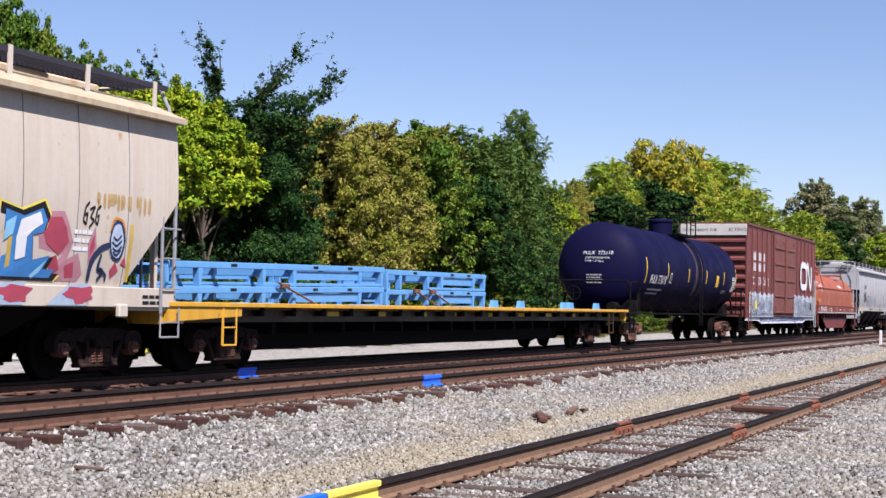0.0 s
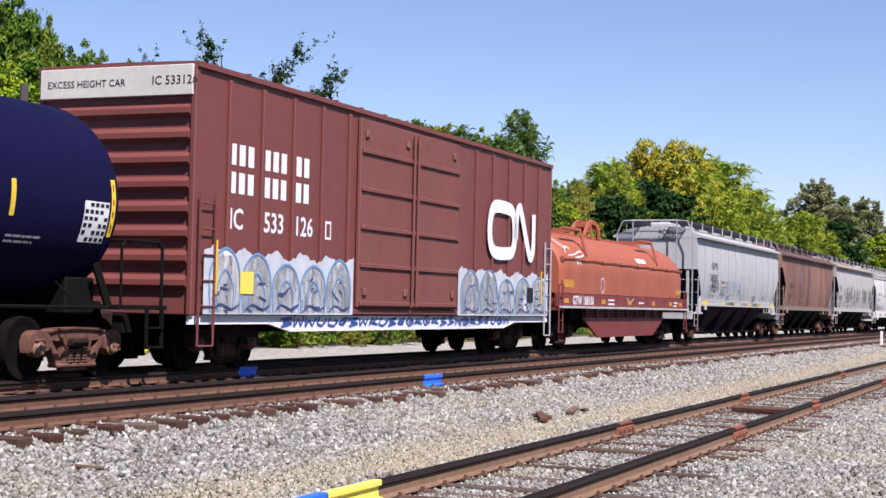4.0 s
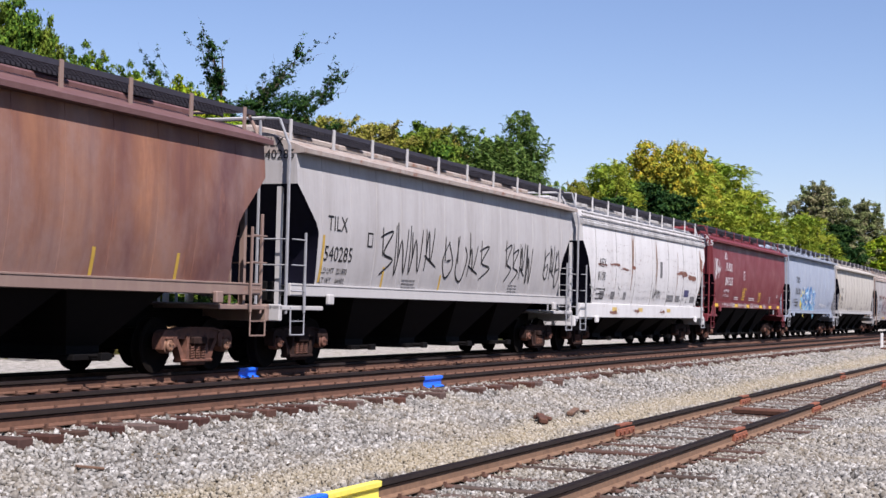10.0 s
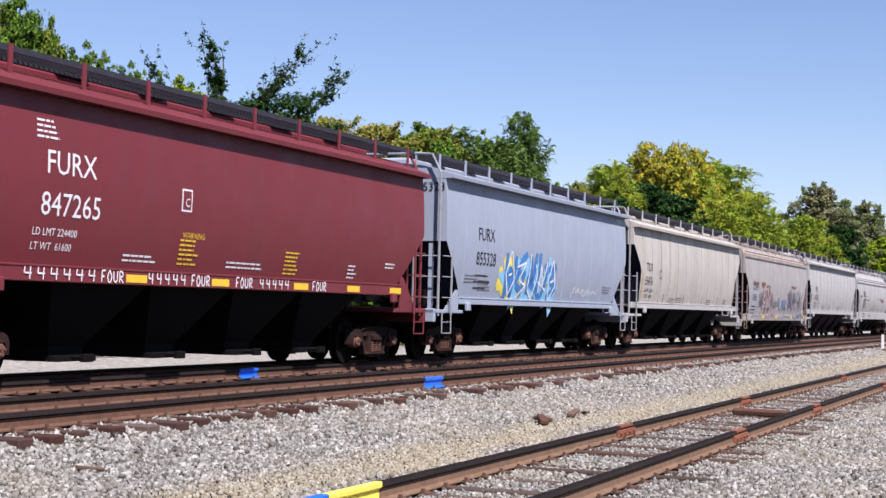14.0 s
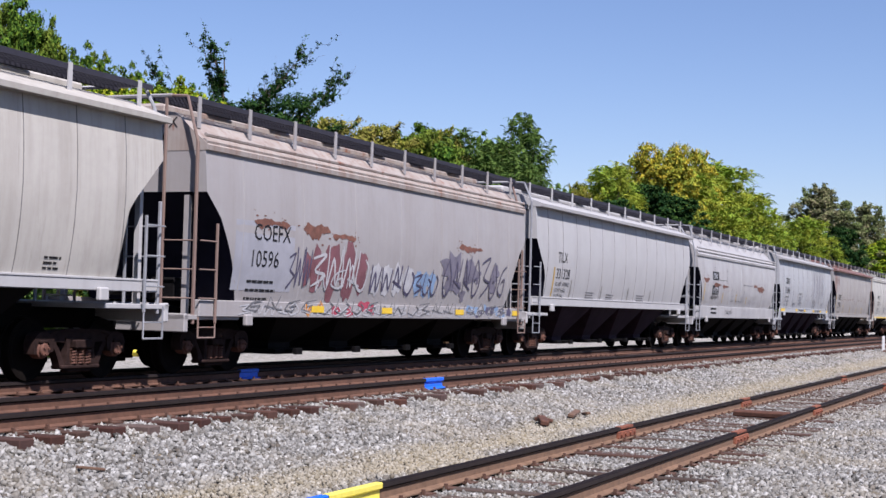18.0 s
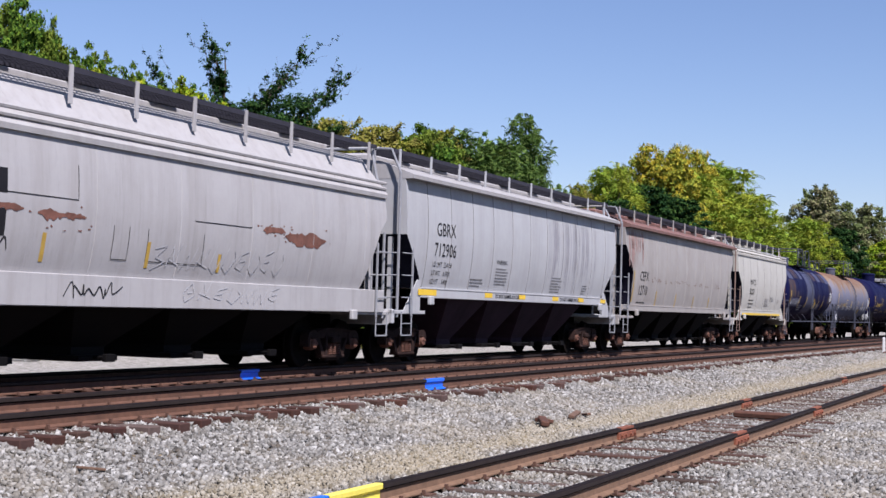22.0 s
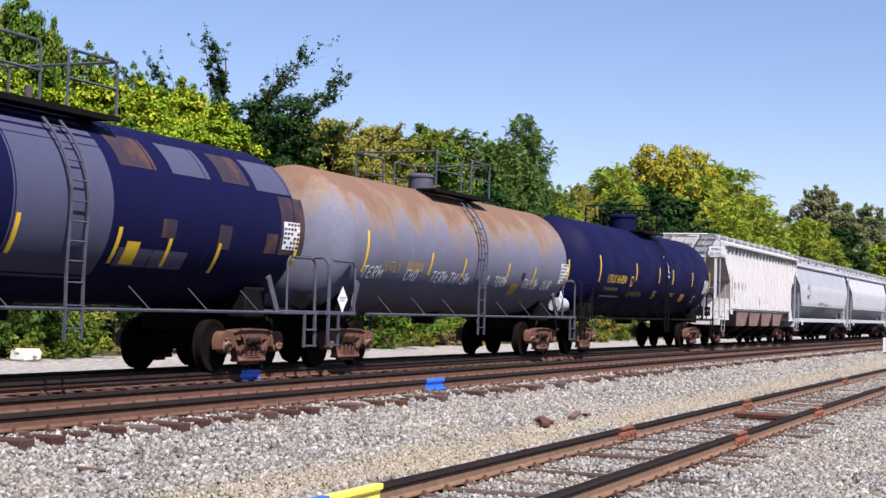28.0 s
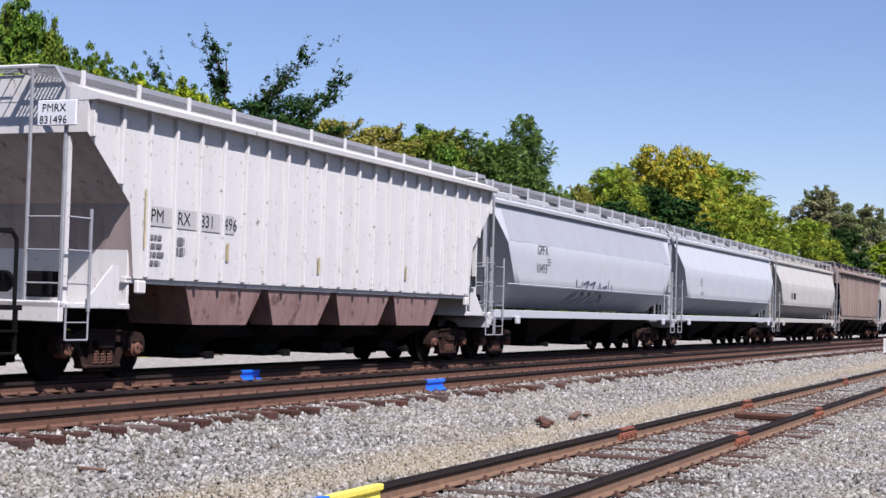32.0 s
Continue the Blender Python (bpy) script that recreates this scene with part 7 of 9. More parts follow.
def hoppers_two():
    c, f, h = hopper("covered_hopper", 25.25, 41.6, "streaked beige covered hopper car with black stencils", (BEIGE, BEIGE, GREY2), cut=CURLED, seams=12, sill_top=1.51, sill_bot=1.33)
    marks(c, f, -6.7, 2.58, "TILX", "55476", size=0.28, drop=0.46, rows=("LD LMT  222000", "LT WT    64000"))
    letters("TILX", -0.77, 4.07, 0.18, f, INK, c, end=-h - 0.014)
    letters("55476", -0.77, 3.84, 0.18, f, INK, c, end=-h - 0.014)
    strips(c, f, [(-7.1, 1.6, 2.5)], plain("tan_strip", (0.37, 0.2442, 0.0444)), 0.09)
    strips(c, f, [(-4.2, 1.5, 1.85), (-1.3, 1.5, 1.85), (1.6, 1.5, 1.85), (4.3, 1.5, 1.85)], plain("olive_strip", (0.1628, 0.1406, 0.0888)), 0.06)
    panel(c, -4.95, -4.7, 2.35, 2.65, f, INK, "stencil_box", 0.005), panel(c, -4.91, -4.74, 2.39, 2.61, f, BEIGE, "stencil_box_inner", 0.009)
    warn(c, f, -3.4, 1.68), warn(c, f, -2.4, 1.72), warn(c, f, 2.4, 1.7), warn(c, f, 5.4, 1.75, INK, 3, 0.4)

    c, f, h = hopper("covered_hopper", 42.9, 58.4, "lilac-grey covered hopper car with rusty roof and faded graffiti", (TAGGED, RUST_ROOF, TAGGED), eave=3.72, cut=[(0, 3.0), (0.45, 2.6), (0.85, 2.0), (1.2, 1.33)], sill_top=1.22, sill_bot=0.96, deep=True, seams=6, bands=3, band_z=0.28,
                    roof=(0.60, 0.92), ladder_mat=BROWN_SILL, tone="dark", sill_line=1.24)
    panel(c, -6.8, -4.7, 1.42, 2.62, f, plain("faded_blue_patch", (0.2664, 0.2701, 0.2997), 0.6, 0, 0.2, 2), "paint_patch", 0.003)
    marks(c, f, -6.2, 2.3, "COEFX", "10596", size=0.3, drop=0.46)
    letters("COEFX", -0.2, 4.07, 0.18, f, INK, c, end=-h - 0.014)
    letters("10596", -0.2, 3.84, 0.18, f, INK, c, end=-h - 0.014)
    rnd = random.Random(18)
    s = Shape()
    for x0, x1, z, h in ((-6.2, -4.9, 2.62, 0.22), (-4.4, -3.3, 2.58, 0.26), (-3.2, -2.2, 2.52, 0.2), (3.2, 4.7, 2.6, 0.2)):
        scar(s, x0, x1, z, h, f, rnd)
    part("rust_scar", s, RUSTMARK, c)
    lift = lambda q: (lambda a, b: f(a, b) + q)
    maroon, violet = plain("spray_faded_maroon", (0.1554, 0.0629, 0.074), 0.6, 0, 0.35, 3), plain("spray_grey_violet", (0.1406, 0.1295, 0.1665), 0.6, 0, 0.4, 3)
    for x, rx, rz in ((-3.75, 0.28, 0.42), (-3.15, 0.34, 0.55), (-2.45, 0.30, 0.58), (-1.85, 0.26, 0.42), (-4.15, 0.16, 0.3)):
        s = Shape()
        blob(s, x, 1.86, rx, rz, f, rnd, 0.006, 20, 0.22)
        part("graffiti_maroon", s, maroon, c)
    for x in (-1.15, -0.65, -0.1, 0.45):
        s = Shape()
        blob(s, x, 1.76, 0.26, 0.32, f, rnd, 0.007, 18, 0.25)
        part("graffiti_white", s, OLD_WHITE, c)
    for x in (0.95, 1.35, 1.75):
        s = Shape()
        blob(s, x, 1.72, 0.2, 0.28, f, rnd, 0.006, 18, 0.3)
        part("graffiti_blue", s, OLD_BLUE, c)
    for k in range(14):
        s = Shape()
        blob(s, rnd.uniform(2.5, 6.1), rnd.uniform(1.5, 2.25), rnd.uniform(0.15, 0.4), rnd.uniform(0.12, 0.3), f, rnd, 0.005 + 0.0004 * k, 14, 0.5)
        part("graffiti_violet", s, violet, c)
    s = Shape()
    wild(s, 4, -4.0, 1.52, 2.5, 0.7, 0.06, lift(0.004), 0.05, True), wild(s, 3, -3.8, 1.48, 1.9, 0.45, 0.04, lift(0.005), 0.1, True)
    part("graffiti_outline", s, OLD_WHITE, c)
    s = Shape()
    wild(s, 4, -1.45, 1.5, 2.2, 0.52, 0.06, lift(0.006), 0.05, True), wild(s, 3, 0.8, 1.5, 1.3, 0.45, 0.045, lift(0.006), 0.05, True), wild(s, 7, 2.3, 1.48, 4.1, 0.85, 0.05, lift(0.010), 0.15, True), wild(s, 3, -4.9, 1.5, 0.9, 0.75, 0.04, f, 0.1)
    part("graffiti_ink", s, G_PURPLE, c)
    g = lambda a, b: 1.54
    s = Shape()
    wild(s, 30, -6.6, 1.0, 13.2, 0.19, 0.028, g, 0.2, True)
    part("graffiti_sill", s, OLD_WHITE, c)
    s = Shape()
    wild(s, 19, -6.4, 1.03, 12.9, 0.26, 0.028, lambda a, b: 1.544, 0.1)
    part("graffiti_sill", s, FADED, c)
    for m, x0, x1 in ((G_ORANGE, -4.0, -3.2), (G_RED, -2.9, -0.9), (OLD_BLUE, 3.4, 6.4), (G_PURPLE, 4.2, 6.8)):
        x = x0
        while x < x1:
            s = Shape()
            blob(s, x, 1.14 + rnd.uniform(-0.07, 0.07), rnd.uniform(0.08, 0.25), 0.10, g, rnd, 0.003 + 0.002 * rnd.random(), 12, 0.5)
            part("graffiti_sill", s, m, c)
            x += rnd.uniform(0.35, 0.7)
    sill_dashes(c, (-3.9, -0.8, 3.2, 7.0), 1.06, 1.18, 1.55, YELLOW, 0.5)

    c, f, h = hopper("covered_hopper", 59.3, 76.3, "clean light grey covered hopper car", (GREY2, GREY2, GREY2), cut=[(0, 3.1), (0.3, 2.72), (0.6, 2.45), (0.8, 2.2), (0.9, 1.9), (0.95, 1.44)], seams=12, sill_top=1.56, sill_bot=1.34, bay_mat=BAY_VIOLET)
    marks(c, f, -6.7, 2.55, "TILX", "331328", size=0.29, drop=0.45, prints=False)
    for i, line in enumerate(("LD LMT 219500LD", "LT WT  66500", "CU FT  5791")):
        letters(line, -6.75, 1.90 - 0.17 * i, 0.11, f, INK, c)
    letters("331328", -0.77, 3.84, 0.17, f, INK, c, end=-h - 0.014)
    strips(c, f, [(-7.0, 1.6, 2.4)], plain("straw_strip", (0.37, 0.2442, 0.0444)), 0.09)
    strips(c, f, [(-5.4, 1.6, 2.1), (-2.4, 1.6, 2.0), (0.5, 1.6, 2.0), (3.2, 1.6, 1.95)], plain("grey_strip", (0.185, 0.1776, 0.1628)), 0.05)
    warn(c, f, -3.9, 1.75), warn(c, f, -1.8, 1.72), warn(c, f, 1.6, 1.75)

    c, f, h = hopper("covered_hopper", 77.7, 93.2, "dull grey covered hopper car with ribbed roof edge and rust scars", (GREY, GREY, GREY), eave=3.46, cut=[(0, 3.0), (0.3, 2.75), (0.7, 2.1), (1.0, 1.62)], sill_top=1.53, sill_bot=1.09, deep=True, seams=6, bands=3, band_z=0.34, roof=(0.84, 0.92), sill_line=1.55)
    for z, t, h in ((2.63, "CEFX", 0.22), (2.06, "11278", 0.25)):
        panel(c, -5.35, -4.25, z - 0.05, z + h + 0.06, f, INK, "stencil_panel", 0.005)
        letters(t, -5.28, z, h, lambda a, b: f(a, b) + 0.006, G_WHITE, c)
    rnd = random.Random(19)
    s = Shape()
    for x0, x1, z, h in ((-6.9, -5.9, 2.58, 0.2), (-5.1, -3.9, 2.4, 0.16), (-3.6, -2.5, 2.36, 0.2), (2.6, 3.4, 2.48, 0.14), (3.4, 5.0, 2.42, 0.22)):
        scar(s, x0, x1, z, h, f, rnd)
    part("rust_scar", s, RUSTMARK, c)
    s = Shape()
    scrawl(s, -5.6, 1.76, 1.4, 0.28, 6, 0.03, f, rnd, 0.3), scrawl(s, -2.9, 1.2, 1.3, 0.26, 5, 0.025, lambda a, b: 1.54, rnd, 0.3)
    for x0, z0, w, h2 in ((-4.9, 2.6, 2.2, 0.5), (-1.8, 1.8, 0.4, 0.5), (-0.9, 1.8, 1.6, 0.5), (0.4, 2.5, 1.8, 0.02)):
        for a, b in (((x0, z0), (x0 + w, z0)), ((x0 + w, z0), (x0 + w, z0 + h2)), ((x0, z0 + h2), (x0, z0))):
            stroke(s, [a, b], 0.014, f, 0.006, 0.2)
    part("graffiti_black", s, INK, c)
    s = Shape()
    wild(s, 10, -0.8, 1.70, 4.2, 0.42, 0.022, f, 0.3), wild(s, 7, 0.1, 1.2, 3.2, 0.28, 0.022, lambda a, b: 1.54, 0.3)
    part("graffiti_white", s, OLD_WHITE, c)
    strips(c, f, [(-6.7, 1.75, 2.45), (-3.45, 1.7, 2.1), (-0.9, 1.7, 2.1), (1.2, 1.7, 2.0)], plain("orange_strip", (0.37, 0.2442, 0.0444)), 0.09)
    bars(c, -5.4, 1.42, 1.2, 2, lambda a, b: 1.54, INK, R0, 0.16, 0.07)

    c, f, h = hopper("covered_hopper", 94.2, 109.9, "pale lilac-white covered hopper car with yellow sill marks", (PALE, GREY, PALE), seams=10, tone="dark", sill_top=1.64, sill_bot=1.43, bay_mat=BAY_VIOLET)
    marks(c, f, -6.25, 2.82, "GBRX", "712906", size=0.31, drop=0.45, rows=("LD LMT  224100", "LT WT    61900", "CU FT     5400"))
    warn(c, f, -2.4, 2.2, FADED, 6), warn(c, f, 1.9, 2.1, FADED, 6), warn(c, f, 4.7, 1.95, FADED, 4, 0.5), warn(c, f, -4.0, 1.9, FADED, 3)
    s, rnd2 = Shape(), random.Random(44)
    for x in (2.2, 2.9, 3.3, 3.7, 4.2, 4.9):
        for k in range(6):
            q = x + rnd2.uniform(-0.9, 0.9)
            stroke(s, [(q, 3.7), (q + 0.03, 3.0), (q - 0.02, 1.7 + rnd2.uniform(0, 0.8))], rnd2.uniform(0.015, 0.07), f, 0.004, 0.9)
    tagged(part("dirt_streak", s, plain("violet_grey_dirt", (0.2442, 0.2405, 0.2664), 0.7, 0, 0.3, 2), c), "", "", "", "stuff")
    sill_dashes(c, (-7.0,), 1.49, 1.62, 1.52, YELLOW, 1.0)
    sill_dashes(c, (-3.0, -0.6, 2.1, 4.4, 6.6), 1.50, 1.61, 1.52, YELLOW, 0.5)
    for x in (-2.3, 2.75):
        letters("DO NOT HAMMER ON CAR", x, 1.50, 0.10, lambda a, b: 1.518, INK, c, bold=0.004)
    letters("WARNING", -2.4, 2.33, 0.11, f, INK, c)

    c, f, h = hopper("covered_hopper", 111.1, 127.0, "warm grey covered hopper car with a rust-red roof", (PINKISH, RED_ROOF, PINKISH), cut=CURLED, seams=10, sill_top=1.48, sill_bot=1.3)
    marks(c, f, -6.25, 2.3, "CEFX", "12710", size=0.32, drop=0.46)
    letters("CEFX", -0.77, 4.07, 0.18, f, INK, c, end=-h - 0.014)
    letters("12710", -0.77, 3.84, 0.18, f, INK, c, end=-h - 0.014)
    rnd = random.Random(23)
    s = Shape()
    for k in range(26):
        x = -7.6 + 1.7 * rnd.random() ** 1.3
        stroke(s, [(x, 3.9), (x + 0.03, 3.4), (x, 2.6 + rnd.uniform(0, 0.9))], rnd.uniform(0.03, 0.12), f, 0.004, 0.9)
    tagged(part("rust_wash", s, plain("thin_rust_wash", (0.2516, 0.1665, 0.1517), 0.7), c), "", "", "", "stuff")
    s = Shape()
    for x in np.arange(-4.6, 5.5, 0.33):
        for _ in range(rnd.randrange(5)):
            blob(s, x + rnd.uniform(-0.15, 0.15), 2.36 + rnd.uniform(-0.07, 0.07), rnd.uniform(0.015, 0.06), 0.022, f, rnd, 0.006, 7, 0.5)
    part("rust_scar", s, RUSTMARK, c)
    strips(c, f, [(-7.0, 1.6, 2.6), (-4.05, 1.5, 2.0), (-1.35, 1.5, 1.95), (1.3, 1.5, 1.9), (3.8, 1.5, 1.9)], plain("ochre_strip", (0.37, 0.2442, 0.0444)), 0.09)

    c, f, h = hopper("covered_hopper", 128.1, 139.1, "short clean white covered hopper car with a yellow sill stripe", (WHITEP, WHITEP, WHITEP), eave=3.84, sill_top=1.5, sill_bot=1.28, cut=[(0, 3.1), (0.6, 2.6), (0.85, 2.1), (1.0, 1.5)], bays=2, seams=6, bands=3, band_z=0.3, roof=(0.46, 0.92), posts=8, ladder_mat=BROWN_SILL)
    marks(c, f, -3.1, 2.6, "MWCX", "302201", size=0.26, drop=0.40)
    letters("MWCX", -0.8, 3.95, 0.17, f, INK, c, end=-h - 0.014)
    letters("302201", -0.78, 3.74, 0.17, f, INK, c, end=-h - 0.014)
    warn(c, f, 0.3, 2.0), warn(c, f, 1.5, 2.1, FADED, 3), warn(c, f, 3.4, 2.0, INK, 3, 0.3)
    sill_dashes(c, (-4.3, -2.2, 0.0, 2.2), 1.3, 1.38, 1.52, YELLOW, 2.1)


def tanks_rear():
    c, f, h = tank_car(139.5, 154.8, "dark navy tank car patched with grey primer and rust", NAVY2, 2.58, 1.47, (-7.35, 7.35), 0.0, "rust",
                       strips=[(-5.9, 1.9, 2.6), (-3.2, 1.75, 2.35), (-1.2, 1.8, 2.35), (1.2, 1.75, 2.3), (2.6, 1.75, 2.2), (4.1, 1.7, 2.2), (6.75, 1.9, 2.6)], pale=TANK_IRON, dome=0.4, dome_r=0.3, cage=3.2)
    panel(c, -1.35, 0.95, 1.5, 4.0, f, GREYPATCH, "grey_band", 0.003, 16)
    for i, (a, b, z0, z1) in enumerate(((-5.9, -4.75, 3.2, 3.75), (-4.4, -3.2, 3.25, 3.75), (-2.7, -1.9, 3.25, 3.75), (1.3, 2.3, 3.25, 3.75), (2.75, 3.9, 3.25, 3.75), (4.3, 5.2, 3.25, 3.75), (5.4, 6.7, 3.2, 3.75))):
        panel(c, a, b, z0, z1, f, RUSTBAND if i % 2 else GREYPATCH, "primer_patch", 0.004, 6)
    for a, b, z0, z1 in ((-6.3, -4.6, 2.3, 3.15), (6.1, 7.0, 2.1, 3.15), (-4.2, -3.7, 2.3, 2.6), (2.3, 2.7, 2.2, 2.5), (4.0, 4.4, 2.1, 2.5), (5.6, 6.0, 2.1, 2.45)):
        panel(c, a, b, z0, z1, f, RUSTBAND, "rust_patch", 0.004, 6)
    panel(c, -5.75, -3.1, 1.82, 2.25, f, GREYPATCH, "lettering_panel", 0.005)
    letters("GATX", -5.65, 1.92, 0.26, lambda a, b: f(a, b) + 0.004, G_WHITE, c)
    letters("56429", -4.3, 1.92, 0.26, lambda a, b: f(a, b) + 0.004, G_WHITE, c)
    panel(c, 1.3, 3.2, 1.72, 2.0, f, GREYPATCH, "lettering_panel", 0.005)
    panel(c, 1.45, 1.8, 1.75, 2.1, f, YELLOW, "warning_placard", 0.008)
    grid_plate(c, 6.2, 2.2, 0.6, 0.5, f, G_WHITE, INK)
    bars(c, -2.9, 1.85, 1.0, 3, f, GREY_PAINT, R0, 0.1, 0.045)
    for z in (2.6, 2.8):
        part("head_bar", Shape().box(-7.42, -7.36, -0.2, 0.4, z, z + 0.03), G_WHITE, c)

    c, f, h = tank_car(155.2, 170.8, "weathered grey tank car with a rusty top and white tags", TANKGREY_RUST, 2.56, 1.47, (-7.45, 7.45), 0.15, "rust",
                       strips=[(-6.1, 1.9, 2.75), (-2.75, 1.95, 2.45), (-0.75, 1.95, 2.4), (2.2, 1.9, 2.4), (4.2, 1.9, 2.35), (7.0, 1.9, 2.7)], pale=TANK_IRON, dome=0.42, dome_r=0.32, cage=3.2)
    rnd = random.Random(27)
    letters("UTLX", -5.1, 1.95, 0.24, f, plain("faded_gold_ink", (0.3108, 0.2146, 0.0592)), c)
    bars(c, -4.0, 2.0, 1.2, 1, f, plain("worn_gold_ink", (0.2664, 0.1924, 0.074)), R0, 0.1, 0.2)
    s = Shape()
    for word, x, w in (("TERM", -6.1, 1.0), ("CHO", -4.0, 0.7), ("TERM", -2.55, 0.95), ("THISM", -1.5, 1.25), ("IO", 0.65, 0.4), ("TERM", 1.4, 0.9), ("THISM", 3.5, 1.2), ("OUR", 5.0, 0.8)):
        tag(s, word, x, 1.80, w, 0.24, 0.04, f, 0.2)
    part("graffiti_white", s, G_WHITE, c)
    panel(c, 2.75, 3.25, 1.62, 1.9, f, plain("old_placard", (0.333, 0.2294, 0.0296)), "warning_placard", 0.009)
    panel(c, 3.3, 3.5, 2.0, 2.2, f, INK, "stencil_panel", 0.006)
    grid_plate(c, 6.3, 2.0, 0.65, 0.55, f, G_WHITE, INK)
    part("hose_fitting", Shape().bar((6.6, -1.2, 1.42), (7.3, -1.2, 1.42), 0.2, 14), GREY_PAINT, c)
    pl = part("hazard_placard", Shape().add([(6.15, -1.47, 1.62), (6.32, -1.47, 1.42), (6.49, -1.47, 1.62), (6.32, -1.47, 1.82)], [(0, 1, 2, 3)]), G_WHITE, c)
    letters("1267", 6.21, 1.59, 0.075, lambda a, b: 1.468, INK, c)
    part("hazard_placard", Shape().add([(-7.42, -1.47, 1.34), (-7.2, -1.47, 1.08), (-6.98, -1.47, 1.34), (-7.2, -1.47, 1.60)], [(0, 1, 2, 3)]), G_WHITE, c)
    letters("3257", -7.33, 1.30, 0.09, lambda a, b: 1.468, INK, c)
    letters("69787", 0.15, 3.1, 0.15, f, YELLOW, c, end=-7.47)

    c, f, h = tank_car(171.2, 188.5, "dark navy tank car with yellow lettering and stripes", NAVY2, 2.62, 1.5, (-7.85, 8.1), 0.9, "rust",
                       strips=[(-6.85, 2.15, 2.95), (-2.85, 2.3, 2.85), (0.05, 2.3, 2.8), (1.9, 2.3, 2.8), (4.8, 2.3, 2.8), (7.6, 2.1, 2.9)])
    letters("UTLX 664854", -6.0, 2.16, 0.26, f, YELLOW, c)
    letters("THE TANK CAR PEOPLE", -6.1, 1.92, 0.10, f, plain("gold_small_ink", (0.37, 0.2442, 0.037)), c)
    panel(c, -3.4, -3.15, 2.1, 2.42, f, YELLOW, "stencil_box", 0.005), panel(c, -3.36, -3.19, 2.14, 2.38, f, NAVY2, "stencil_box_inner", 0.009)
    bars(c, -6.1, 1.72, 2.2, 1, f, GREY_PAINT, R0, 0.1, 0.05)
    rnd = random.Random(29)
    s = Shape()
    scrawl(s, -3.4, 1.72, 1.8, 0.26, 7, 0.03, f, rnd)
    part("tag_gold", s, plain("spray_gold", (0.3108, 0.2368, 0.0444)), c)
    s = Shape()
    stroke(s, [(0.95, 3.25), (1.2, 2.9), (1.1, 2.6), (1.35, 2.55), (1.45, 2.8), (1.15, 3.0)], 0.06, f)
    stroke(s, [(1.2, 2.75), (1.5, 2.6)], 0.05, f)
    part("graffiti_white", s, G_WHITE, c)
    panel(c, 3.55, 4.15, 1.72, 1.98, f, YELLOW, "warning_placard", 0.007)
    bars(c, -0.3, 1.98, 0.5, 4, f, YELLOW, R0, 0.07, 0.03), bars(c, 2.0, 1.95, 0.6, 2, f, YELLOW, R0, 0.07, 0.03)
    panel(c, 5.55, 5.9, 1.7, 1.95, f, G_WHITE, "stencil_box", 0.005), panel(c, 5.6, 5.85, 1.74, 1.91, f, NAVY2, "stencil_box_inner", 0.009)
    grid_plate(c, 6.7, 2.05, 0.7, 0.5, f, G_WHITE, INK)
    for i, (t, z) in enumerate((("664854", 3.05), ("CAPY 28950 GAL", 2.85), ("CAPY 109 587 L", 2.7))):
        o = letters(t, 0.35, z, 0.17 if i == 0 else 0.08, f, YELLOW, c, end=-7.9)
        for v in o.data.vertices:
            r = math.hypot(v.co.y, v.co.z - 2.62) / 1.5
            v.co.x = -7.85 + 0.75 * (1 - math.sqrt(max(0.0, 1 - r * r))) - 0.012


